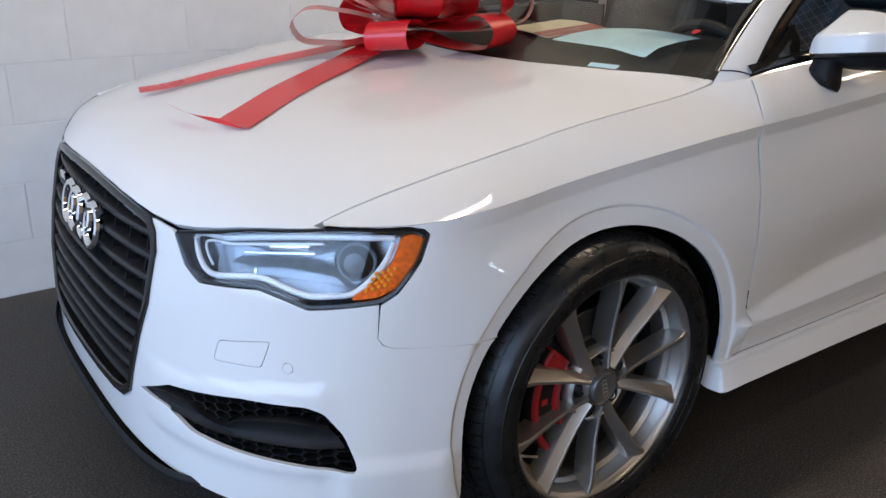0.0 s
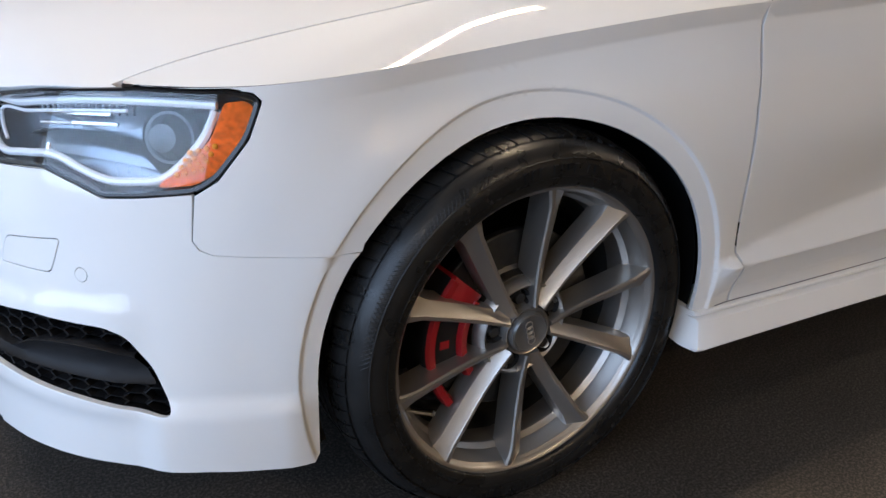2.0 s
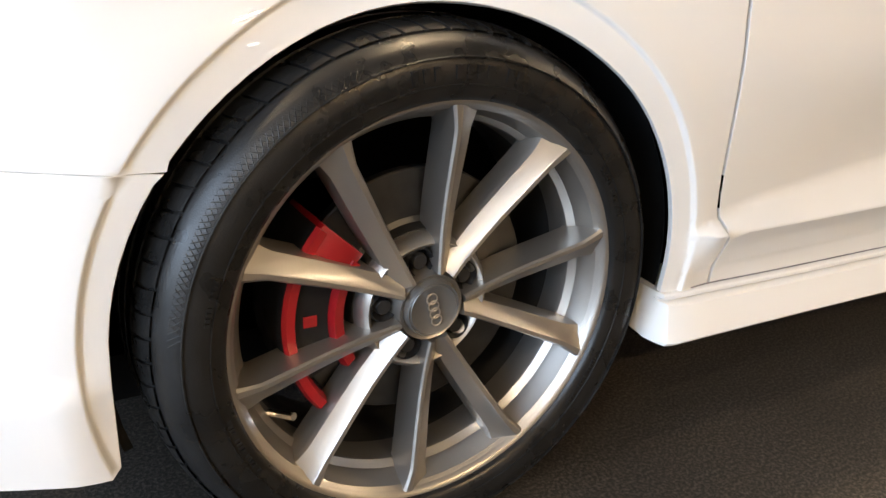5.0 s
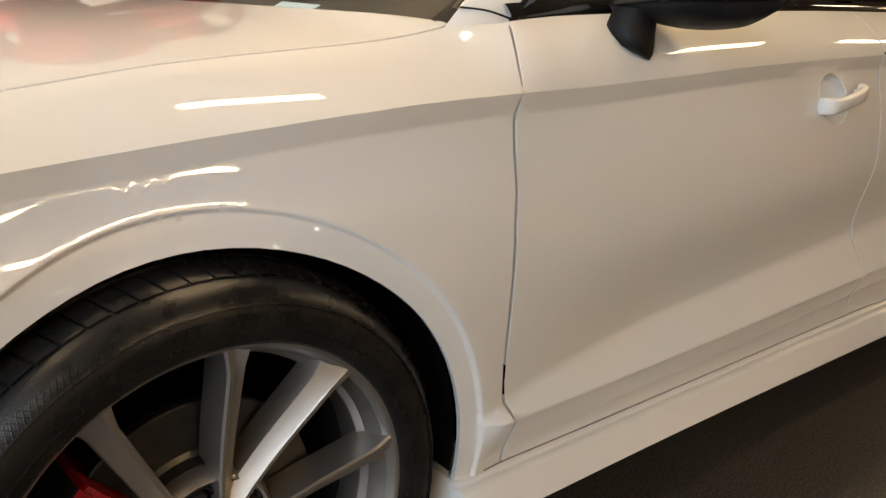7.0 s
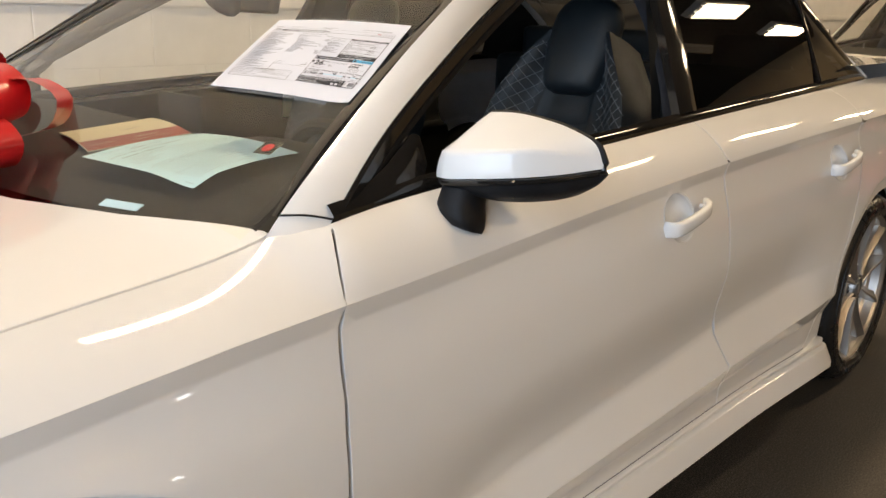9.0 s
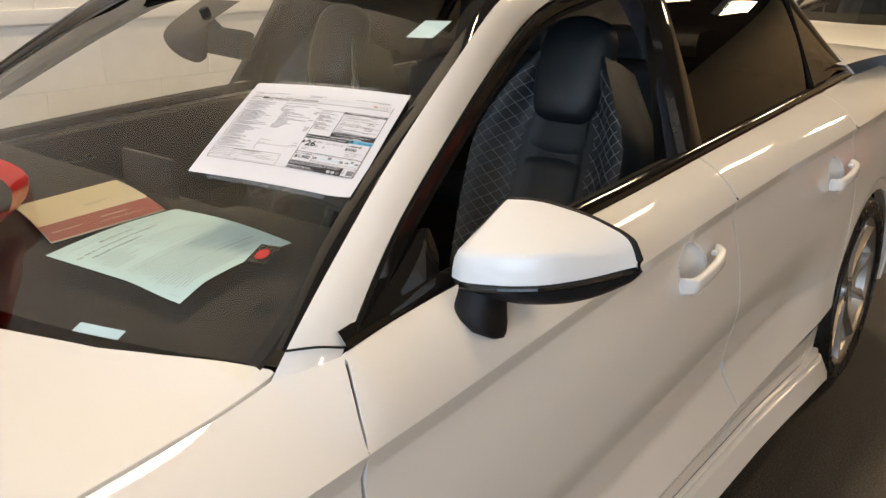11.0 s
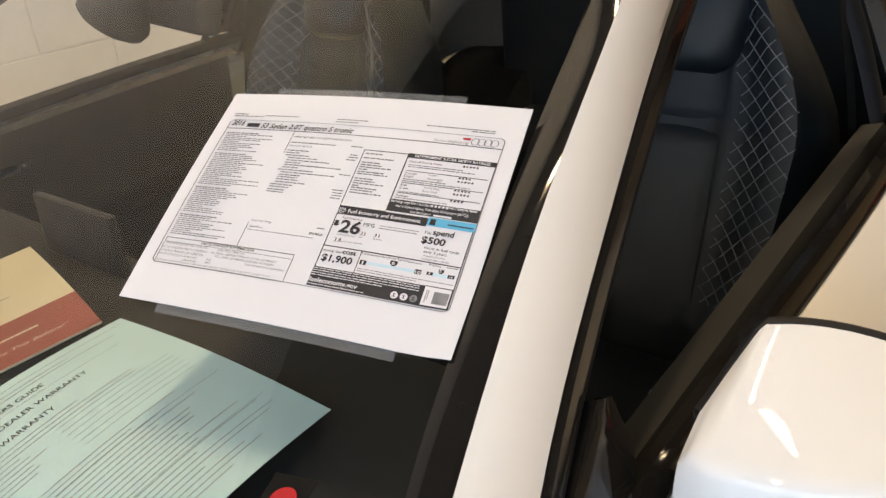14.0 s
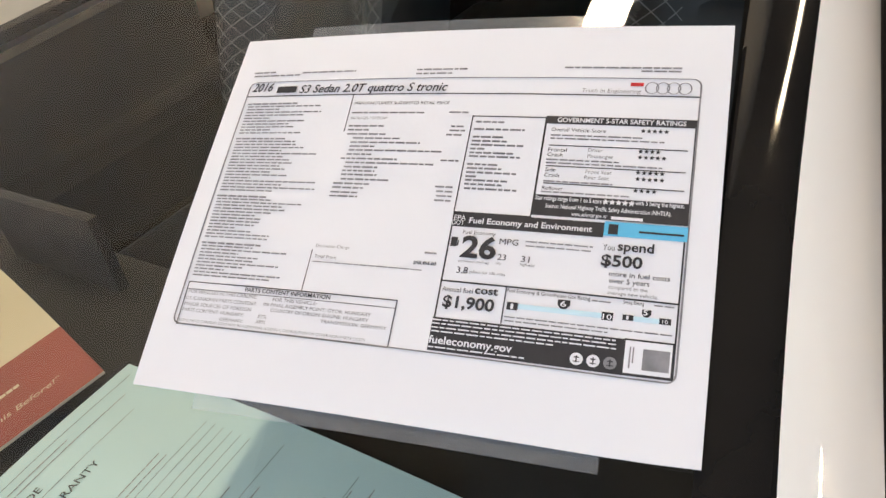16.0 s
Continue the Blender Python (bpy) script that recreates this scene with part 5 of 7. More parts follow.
def handle(q, parent, s):
    """A bow handle over a round finger cup."""
    z = flank(q, .79)[1] and .790 + (q - 1.26) * .012
    m = Vector(flank(q + .10, z))
    n, cupz = Vector((0, -1, 0)), z - .004
    v, f = [], []
    for r, d in ((.0555, -.0004), (.0535, .003), (.050, .014), (.042, .026), (.024, .034), (0.001, .036)):
        for k in range(32):
            a = 2 * math.pi * k / 32
            x = m.x - .012 + r * 1.12 * math.cos(a)
            zz = cupz + r * .92 * math.sin(a)
            y = flank(x, zz)[1] + d - .0016
            v.append((x, y * s, zz))
    f = [(i * 32 + k, i * 32 + (k + 1) % 32, (i + 1) * 32 + (k + 1) % 32, (i + 1) * 32 + k) for i in range(5) for k in range(32)]
    part("handle_cup", bm_from(v, f), PAINT, parent, "round recess behind the handle", sharp=60)
    pts = [(q + .016, .014, -.016), (q + .024, .029, -.015), (q + .055, .036, -.010), (q + .09, .038, -.003), (q + .13, .036, .004), (q + .16, .029, .009), (q + .178, .014, .012)]
    c = spline([(x, flank(x, z)[1] - o, z + dz) for x, o, dz in pts], 26)
    b = bmesh.new()
    rings = []
    for i, p in enumerate(c):
        t = i / 26
        hh = .0165 - .003 * math.sin(math.pi * t) if t < .93 else .0145
        ring = []
        for k in range(12):
            a = 2 * math.pi * k / 12
            cy, cz = math.cos(a), math.sin(a)
            ring.append(b.verts.new((p.x, (p.y + .0085 * math.copysign(abs(cy) ** .6, cy)) * s, p.z + hh * math.copysign(abs(cz) ** .6, cz))))
        rings.append(ring)
    for r0, r1 in zip(rings, rings[1:]):
        for k in range(12):
            b.faces.new((r0[k], r0[(k + 1) % 12], r1[(k + 1) % 12], r1[k]))
    b.faces.new(rings[0])
    b.faces.new(rings[-1][::-1])
    part("door_handle", b, PAINT, parent, "white bow handle", sharp=50)
    b = tube_bm([(q + .168, (flank(q + .168, z)[1] - .006) * s, z + .009), (q + .168, (flank(q + .168, z)[1] - .026) * s, z + .009)], .006, 10)
    part("handle_post", b, PAINT, parent)


for i, s in enumerate((1, -1)):
    handle(1.262, front_doors[i], s)
    handle(2.186, rear_doors[i], s)


def mirror_unit(s):
    mu = new("wing_mirror")
    mu.parent = car
    tagged(mu, "white wing mirror with black lower shell")
    # stations along the arm: y, x of nose, x of back, z of split, top, bottom
    ys = [-.771, -.774, -.782, -.794, -.83, -.87, -.91, -.945, -.968, -.978, -.982]

    def st(y):
        xf = pw(-y, [.771, .80, .85, .90, .945, .965, .982], [.700, .690, .694, .714, .772, .808, .834])
        xb = pw(-y, [.771, .782, .794, .83, .897, .97, .982], [.742, .782, .802, .815, .825, .836, .839])
        zt = pw(-y, [.771, .782, .794, .83, .897, .94, .970, .982], [.990, 1.016, 1.037, 1.038, 1.030, 1.018, 1.004, .980])
        zs = pw(-y, [.771, .80, .85, .90, .945, .982], [.942, .944, .951, .957, .961, .968])
        zb = pw(-y, [.771, .80, .855, .92, .967, .982], [.925, .915, .908, .916, .940, .956])
        return xf, xb, zt, zs, zb
    yy = [Vector((y, 0, 0)) for a, c in zip(ys, ys[1:]) for y in (a, a + (c - a) / 3, a + (c - a) * 2 / 3)] + [Vector((ys[-1], 0, 0))]
    up_v, lo_v, glass_v = [], [], []
    m = 18
    for q in yy:
        y = q.x
        xf, xb, zt, zs, zb = st(y)
        hb = min(.040, (zt - zs) * .6)
        for k in range(m + 1):
            # a nearly upright band over the split, then the sloping top back to the rim
            if k <= 6:
                t = k / 6
                x, z = xf + .006 * t * t, zs + hb * t
            else:
                t = (k - 6) / (m - 6)
                x = xf + .006 + (xb - xf - .006) * t
                z = zs + hb + (zt - zs - hb) * (t + .22 * t * (1 - t))
            up_v.append((x, y * s, z))
        for k in range(9):
            t = k / 8
            a = t * math.pi * .5
            x = xf + .004 + (xb - xf) * (1 - math.cos(a) ** .8)
            z = zs - .003 - (zs - zb) * math.sin(a) ** .8
            lo_v.append((x, y * s, z))
    n = len(yy)
    w = m + 1
    fu = [(i * w + k, (i + 1) * w + k, (i + 1) * w + k + 1, i * w + k + 1) for i in range(n - 1) for k in range(m)]
    fu += [tuple(range(w)), tuple(range((n - 1) * w, n * w))[::-1]]
    part("cap", bm_from(up_v, fu), PAINT, mu, "white painted mirror cap", sharp=75)
    fl = [(i * 9 + k, (i + 1) * 9 + k, (i + 1) * 9 + k + 1, i * 9 + k + 1) for i in range(n - 1) for k in range(8)]
    fl += [tuple(range(9)), tuple(range((n - 1) * 9, n * 9))[::-1]]
    part("lower_shell", bm_from(lo_v, fl), BLACK_PLASTIC, mu, "black plastic lower shell", sharp=50)
    # gloss indicator strip on the split line
    strip_pts = []
    for q in yy[9:-2]:
        xf, xb, zt, zs, zb = st(q.x)
        strip_pts.append((xf - .0005, q.x * s, zs - .006))
    part("indicator", tube_bm(strip_pts, .0048, 8), BLACK_GLOSS, mu, "slim gloss indicator strip")
    # dark rim and mirror glass at the back
    rim = []
    for q in yy:
        xf, xb, zt, zs, zb = st(q.x)
        rim.append((xb + .003, q.x * s, zt - .004))
    low = []
    for q in yy[::-1]:
        xf, xb, zt, zs, zb = st(q.x)
        low.append((xb + .003, q.x * s, zb + .004))
    b = tube_bm(rim + low + rim[:1], .006, 8)
    part("rim", b, BLACK_PLASTIC, mu, "black rim round the mirror glass")
    gv = [(x - .004, y, z) for x, y, z in rim] + [(x - .004, y, z) for x, y, z in low]
    part("mirror_glass", bm_from(gv, [tuple(range(len(gv)))]), MIRROR, mu, "mirror glass")
    # foot to the door
    secs = [((.724, -.808, .926), (.031, .030)), ((.720, -.807, .902), (.038, .031)), ((.717, -.810, .884), (.036, .033)), ((.716, -.824, .870), (.030, .020)), ((.718, -.834, .862), (.018, .007))]
    v, f = [], []
    for (cx, cy, cz), (rx, ry) in secs:
        for k in range(20):
            a = 2 * math.pi * k / 20
            ca, sa = math.cos(a), math.sin(a)
            v.append((cx + rx * math.copysign(abs(ca) ** .7, ca), (cy + ry * math.copysign(abs(sa) ** .7, sa)) * s, cz - .006 * ca))
    f = [(i * 20 + k, i * 20 + (k + 1) % 20, (i + 1) * 20 + (k + 1) % 20, (i + 1) * 20 + k) for i in range(len(secs) - 1) for k in range(20)]
    f += [tuple(range(20)), tuple(range(80, 100))[::-1]]
    part("foot", bm_from(v, f), BLACK_PLASTIC, mu, "black mirror foot", sharp=50)


for s in (1, -1):
    mirror_unit(s)

# ---- cabin ----
# dashboard
v, f = [], []
for i in range(29):
    y = -.70 + 1.40 * i / 28
    wx = .33 * y * y
    hood_k = sm((-y - .18) / .1) * (1 - sm((-y - .58) / .1))
    for x, z in ((.30 + wx, .872), (.36 + wx, .893), (.45 + wx * .8, .912), (.56 + wx * .5, .925 + .004 * hood_k), (.66 + wx * .3, .928 + .012 * hood_k), (.74 + wx * .1, .922 + .020 * hood_k), (.78, .905), (.80, .86), (.82, .70), (.80, .55)):
        v.append((x, y, z))
f = [(i * 10 + k, (i + 1) * 10 + k, (i + 1) * 10 + k + 1, i * 10 + k + 1) for i in range(28) for k in range(9)]
part("dashboard", bm_from(v, f), CABIN, car, "soft black dashboard")
# screen standing on the dash, closed vents
b = box_bm((.72, -.085, .905), (.732, .085, 1.0), .004, m=Matrix.Rotation(radians(0), 4, 'Y'))
part("dash_screen", b, GRAPHITE, car, "slim upright dash screen")
for y in (-.60, .60, -.08, .08):
    v, f = lathe([(.0, 0), (.022, .002), (.03, .0), (.036, -.004), (.038, .01)], 24)
    part("dash_vent", bm_from([(.802 - o, y + a, .83 + c) for a, o, c in v], f), GRAPHITE, car)
# door inner panels
for s in (1, -1):
    b = bmesh.new()
    for x0, x1 in ((.55, 1.55), (1.60, 2.35)):
        v, f = [], []
        prof = [(.700, .935), (.728, .942), (.742, .925), (.748, .86), (.755, .78), (.735, .73), (.70, .71), (.69, .68), (.725, .60), (.74, .40), (.74, .30)]
        for i in range(13):
            x = x0 + (x1 - x0) * i / 12
            for y, z in prof:
                v.append((x, -s * (y - .01), z + (belt_z(x) - .95) * (1 if z > .9 else .4)))
        n = len(prof)
        f = [(i * n + k, (i + 1) * n + k, (i + 1) * n + k + 1, i * n + k + 1) for i in range(12) for k in range(n - 1)]
        merge(b, bm_from(v, f))
    part("door_lining", b, CABIN, car, "dark door lining with an armrest")
    b = tube_bm(spline([(.80, -s * .700, .842), (.86, -s * .675, .85), (.97, -s * .675, .852), (1.0, -s * .70, .848)], 12), .009, 8)
    part("inner_handle", b, CHROME, car, "satin inner door handle")
    # pillar linings
    v, f = strip([(.50, -.69, .93), (.69, -.625, 1.05), (.87, -.585, 1.165), (1.08, -.545, 1.27), (1.3, -.53, 1.32)], [(.56, -.705, .93), (.74, -.665, 1.05), (.94, -.615, 1.155), (1.13, -.575, 1.24), (1.36, -.55, 1.295)], 24, 4, -.012)
    part("pillar_lining", bm_from(v if s == 1 else mirror_y(v), f), LINING, car, "dark pillar lining")
    v, f = strip([(1.555, -.705, .93), (1.598, -.64, 1.08), (1.610, -.575, 1.20), (1.570, -.535, 1.285), (1.44, -.52, 1.318)], [(1.645, -.705, .93), (1.685, -.64, 1.08), (1.705, -.575, 1.20), (1.69, -.53, 1.305), (1.60, -.51, 1.350)], 30, 6, .012)
    part("b_pillar_lining", bm_from(v if s == 1 else mirror_y(v), f), CABIN_GREY, car, "grey centre pillar lining")
    # seat belt
    b = bmesh.new()
    v, f = strip([(1.60, -.60, 1.22), (1.56, -.66, 1.0), (1.54, -.70, .75)], [(1.645, -.60, 1.22), (1.605, -.66, 1.0), (1.585, -.70, .75)], 10, 1, 0)
    part("seat_belt", bm_from(v if s == 1 else mirror_y(v), f), CABIN, car, "black seat belt")


def seat(sx, sy, back_only=False):
    st = new("car_seat")
    st.parent = car
    tagged(st, "black leather sport seat with quilted diamond stitching")
    rec = radians(22)

    def B(u, h, d):
        """Backrest space: u across, h up the back, d forwards."""
        return Vector((sx + h * math.sin(rec) - d * math.cos(rec), sy + u, .50 + h * math.cos(rec) + d * math.sin(rec)))

    def half_w(h):
        return pw(h, [0, .15, .30, .40, .46, .52, .59, .66, .70], [.200, .220, .236, .240, .228, .198, .152, .104, .08])

    def depth(u, h):
        w = half_w(h)
        r = abs(u) / w
        d = .055 + .055 * sm((r - .45) / .35) - .09 * sm((r - .86) / .16)
        d += -.012 * (1 - sm((r - .25) / .1))
        return d * pw(h, [0, .1, .55, .70], [.6, 1, 1, .75])
    N, M = 36, 30
    v, f = [], []
    for i in range(N + 1):
        h = .66 * i / N
        for k in range(M + 1):
            u = (k / M * 2 - 1) * half_w(h)
            q = 0
            r = abs(u) / half_w(h)
            if r > .36 and r < .93 and h > .12:
                # quilted cells
                a, c = (u + h) / .031, (u - h) / .031
                q = .0035 * (abs(math.sin(math.pi * a)) ** .5 * abs(math.sin(math.pi * c)) ** .5 - .6)
            v.append(B(u, h, depth(u, h) + q))
    w = M + 1
    f = [(i * w + k, (i + 1) * w + k, (i + 1) * w + k + 1, i * w + k + 1) for i in range(N) for k in range(M)]
    o = len(v)
    for i in range(N + 1):
        h = .66 * i / N
        for k in range(M + 1):
            u = (k / M * 2 - 1) * half_w(h)
            v.append(B(u * .98, h, -.06))
    f += [(o + (i + 1) * w + k, o + i * w + k, o + i * w + k + 1, o + (i + 1) * w + k + 1) for i in range(N) for k in range(M)]
    for i in range(N):
        for k in (0, M):
            f.append((i * w + k, (i + 1) * w + k, o + (i + 1) * w + k, o + i * w + k))
    back = part("backrest", bm_from(v, f), LEATHER, st, "quilted leather backrest", sharp=60)
    # stitching over the quilt
    b = bmesh.new()
    for sg in (1, -1):
        for c0 in range(-30, 40):
            pts = []
            for i in range(61):
                h = .13 + .55 * i / 60
                u = sg * (h - c0 * .031)
                w_ = half_w(h)
                if .40 * w_ < abs(u) < .88 * w_ and h < .63:
                    pts.append(B(u, h, depth(u, h) + .0006))
                elif len(pts) > 2:
                    tube_bm(pts, .0010, 4, bm=b)
                    pts = []
                else:
                    pts = []
            if len(pts) > 2:
                tube_bm(pts, .0010, 4, bm=b)
    part("stitching", b, THREAD, back, "grey diamond stitching", kind="stuff")
    # smooth centre panel with a belt slot
    v, f = [], []
    for i in range(21):
        h = .12 + .46 * i / 20
        for k in range(9):
            u = (k / 4 - 1) * pw(h, [.1, .35, .58], [.085, .078, .070])
            v.append(B(u, h, depth(u, h) + .010 - .008 * abs(k / 4 - 1) ** 3 - (.014 if .40 < h < .43 else 0)))
    f = [(i * 9 + k, (i + 1) * 9 + k, (i + 1) * 9 + k + 1, i * 9 + k + 1) for i in range(20) for k in range(8)]
    part("centre_panel", bm_from(v, f), LEATHER, back, "smooth leather centre panel", sharp=50)
    # built-in headrest: a closed cushion, narrow at its neck
    v, f, n_ = [], [], 26
    for i in range(n_ + 1):
        t = i / n_
        h = .500 + .262 * (t - .05 * math.sin(2 * math.pi * t))
        hw = pw(t, [0, .06, .2, .5, .72, .86, .95, 1], [.046, .072, .086, .100, .096, .078, .050, .012])
        dp = pw(t, [0, .06, .25, .6, .85, .95, 1], [.030, .046, .058, .062, .050, .032, .008])
        for k in range(28):
            a = 2 * math.pi * k / 28
            ca, sa = math.cos(a), math.sin(a)
            v.append(B(hw * math.copysign(abs(ca) ** .9, ca) * (1 + .25 * min(sa, 0)), h, .050 + dp * math.copysign(abs(sa) ** .8, sa)))
    f = [(i * 28 + k, (i + 1) * 28 + k, (i + 1) * 28 + (k + 1) % 28, i * 28 + (k + 1) % 28) for i in range(n_) for k in range(28)]
    f += [tuple(range(28)), tuple(n_ * 28 + k for k in range(28))]
    part("headrest", bm_from(v, f), LEATHER, st, "smooth leather headrest", sharp=80)
    b = box_bm((sx - .50, sy - .25, .36), (sx - .02, sy + .25, .54), .06, 4)
    part("cushion", b, LEATHER, st, "leather seat cushion", sharp=70)
    return st


seat(1.46, -.405)
seat(1.46, .405)
# rear bench
b = box_bm((2.15, -.62, .38), (2.60, .62, .56), .06, 4)
box_bm((2.55, -.62, .50), (2.72, .62, 1.02), .06, 4, bm=b)
part("rear_bench", b, LEATHER, car, "black rear bench", sharp=70)
for y_ in (-.42, 0, .42):
    part("rear_headrest", box_bm((2.64, y_ - .13, .98), (2.75, y_ + .13, 1.13), .045, 4), LEATHER, car, "black rear headrest", sharp=70)
part("parcel_shelf", box_bm((2.70, -.64, .975), (3.06, .64, .995), .006), LINING, car, "dark parcel shelf")
for s in (1, -1):
    v_, f_ = strip([(2.40, -.515, 1.29), (2.6, -.535, 1.22), (2.8, -.565, 1.12), (3.0, -.615, 1.02)], [(2.52, -.66, 1.0), (2.64, -.672, .985), (2.78, -.685, .975), (2.92, -.69, .97)], 14, 4, -.01)
    part("rear_pillar_lining", bm_from(v_ if s == 1 else mirror_y(v_), f_), CABIN, car, "dark rear pillar lining")
# steering wheel
b = bmesh.new()
ring = [Matrix.Translation((.90, -.37, .80)) @ Matrix.Rotation(radians(-25), 4, 'Y') @ Vector((0, .18 * math.cos(2 * math.pi * i / 36), .18 * math.sin(2 * math.pi * i / 36))) for i in range(37)]
tube_bm(ring, .016, 10, bm=b)
box_bm((.88, -.43, .75), (.92, -.31, .85), .02, 3, bm=b)
box_bm((.89, -.54, .79), (.91, -.20, .81), .005, 1, bm=b)
part("steering_wheel", b, CABIN, car, "black steering wheel")
# interior mirror with its sensor housing
mirror_m = Matrix.Translation((.925, .005, 1.197)) @ Matrix.Rotation(radians(-12), 4, 'Z') @ Matrix.Rotation(radians(14), 4, 'Y')
b = box_bm((-.014, -.113, -.034), (.014, .113, .034), .012, 4, m=mirror_m)
for vert in b.verts:
    c = mirror_m.inverted() @ vert.co
    c.z *= 1 - .22 * (abs(c.y) / .113) ** 2
    c.x += .010 * (1 - (c.y / .113) ** 2) * (1 if c.x < 0 else 0) * -1
    vert.co = mirror_m @ c
rm = part("interior_mirror", b, CABIN, car, "dark interior mirror on the windscreen")
part("mirror_glass", box_bm((.0145, -.104, -.025), (.0165, .104, .025), .0008, 1, m=mirror_m), MIRROR, rm, "silvered mirror glass")
part("mirror_arm", tube_bm([(.935, .020, 1.215), (.915, .028, 1.240), (.905, .030, 1.262)], .010, 10), CABIN, rm)
v_, f_ = [], []
for i in range(17):
    t = i / 16
    cx, cy = pw(t, [0, .3, 1], [.872, .868, .905]), pw(t, [0, .35, 1], [.020, .045, .060])
    rx, ry = pw(t, [0, .08, .3, 1], [.006, .022, .036, .046]), pw(t, [0, .08, .3, .6, 1], [.010, .030, .046, .058, .066])
    for k in range(20):
        y, z = cy + ry * math.sin(math.pi * k / 10), 1.160 + .115 * t
        v_.append((max(cx + rx * math.cos(math.pi * k / 10), screen(y, z)[0] + .012), y, z))
f_ = [(i * 20 + k, (i + 1) * 20 + k, (i + 1) * 20 + (k + 1) % 20, i * 20 + (k + 1) % 20) for i in range(16) for k in range(20)] + [tuple(range(20))]
part("sensor_housing", bm_from(v_, f_), CABIN, car, "dark sensor housing behind the windscreen", sharp=60)
for s in (1, -1):
    b = box_bm((1.02, s * .30 - .19, 1.315), (1.20, s * .30 + .19, 1.332), .006)
    part("sun_visor", b, LINING, car, "folded dark sun visor")

# ---- papers ----


def screen_pose(y, z, lift):
    p = Vector(screen(y, z))
    h = 1e-3
    n = (Vector(screen(y + h, z)) - Vector(screen(y - h, z))).cross(Vector(screen(y, z + h)) - Vector(screen(y, z - h))).normalized()
    if n.z < 0:
        n = -n
    return p + n * lift


# the price sheet lies on the outside of the windscreen: origin and axes on the glass
S_TL, S_TR, S_BL, S_BR = Vector((.7556, -.3152, 1.1589)), Vector((.8228, -.5933, 1.1580)), Vector((.5683, -.3661, 1.0522)), Vector((.6418, -.6383, 1.0392))
S_N = (S_TR - S_TL).cross(S_BL - S_TL).normalized()
if S_N.z < 0:
    S_N = -S_N


def on_sheet(u, v, lift=0.0):
    """u metres to the right, v metres down the printed sheet."""
    a, b = u / .2794, v / .2159
    b += .024 * math.sin(math.pi * min(max(b, 0), 1)) ** .6
    p = (S_TL * (1 - a) + S_TR * a) * (1 - b) + (S_BL * (1 - a) + S_BR * a) * b
    bow = .004 * math.sin(math.pi * min(max(a, 0), 1)) + .002 * math.sin(math.pi * min(max(b, 0), 1))
    curl = .006 * max(0, a - .85) ** 2 / .0225 * max(0, b - .7) / .3
    return p + S_N * (lift + bow + curl)


def quad_sheet(name, mapper, u0, v0, u1, v1, lift, material, parent, label="", thick=0.0, nu=8, nv=6, top_out=0.0):
    v, f = [], []
    for j in range(nv + 1):
        for i in range(nu + 1):
            v.append(mapper(u0 + (u1 - u0) * i / nu, v0 + (v1 - v0) * j / nv, lift))
    f = [(j * (nu + 1) + i, j * (nu + 1) + i + 1, (j + 1) * (nu + 1) + i + 1, (j + 1) * (nu + 1) + i) for j in range(nv) for i in range(nu)]
    if thick:
        o = len(v)
        for j in range(nv + 1):
            for i in range(nu + 1):
                v.append(mapper(u0 + (u1 - u0) * i / nu, v0 + (v1 - v0) * j / nv, lift - thick))
        f += [(o + a, o + d, o + c, o + b) for a, b, c, d in f[:nu * nv]]
        w = nu + 1
        for i in range(nu):
            f += [(i, o + i, o + i + 1, i + 1), (nv * w + i, nv * w + i + 1, o + nv * w + i + 1, o + nv * w + i)]
        for j in range(nv):
            f += [(j * w, (j + 1) * w, o + (j + 1) * w, o + j * w), (j * w + nu, o + j * w + nu, o + (j + 1) * w + nu, (j + 1) * w + nu)]
    return part(name, bm_from(v, f), material, parent, label, sharp=60)


CAP_RATIO = [0.0]


def text_mesh(text, bold=0.0, slant=0.0):
    cu = bpy.data.curves.new("text", 'FONT')
    cu.body, cu.size, cu.offset, cu.shear = text, 1.0, bold, slant
    cu.resolution_u = 3
    tmp = bpy.data.objects.new("text", cu)
    scene.collection.objects.link(tmp)
    bpy.context.view_layer.update()
    me = bpy.data.meshes.new_from_object(tmp.evaluated_get(bpy.context.evaluated_depsgraph_get()))
    bpy.data.objects.remove(tmp)
    bpy.data.curves.remove(cu)
    return me


def lettering(text, mapper, u, v, cap, lift, material, parent, bold=0.0, wide=0.0, slant=0.0, name="lettering"):
    """Text in the built-in font, laid on a paper; u, v is the left end of its base line, cap the height of a capital, wide its whole width."""
    if not CAP_RATIO[0]:
        probe = text_mesh("H")
        CAP_RATIO[0] = max(p.co.y for p in probe.vertices)
        bpy.data.meshes.remove(probe)
    me = text_mesh(text, bold, slant)
    x0, x1 = min(p.co.x for p in me.vertices), max(p.co.x for p in me.vertices)
    size = cap / CAP_RATIO[0]
    across = wide / (x1 - x0) if wide else size
    for vert in me.vertices:
        vert.co = mapper(u + (vert.co.x - x0) * across, v - vert.co.y * size, lift)
    me.materials.clear()
    me.materials.append(material)
    ob = new(name, me)
    ob.parent = parent
    return ob


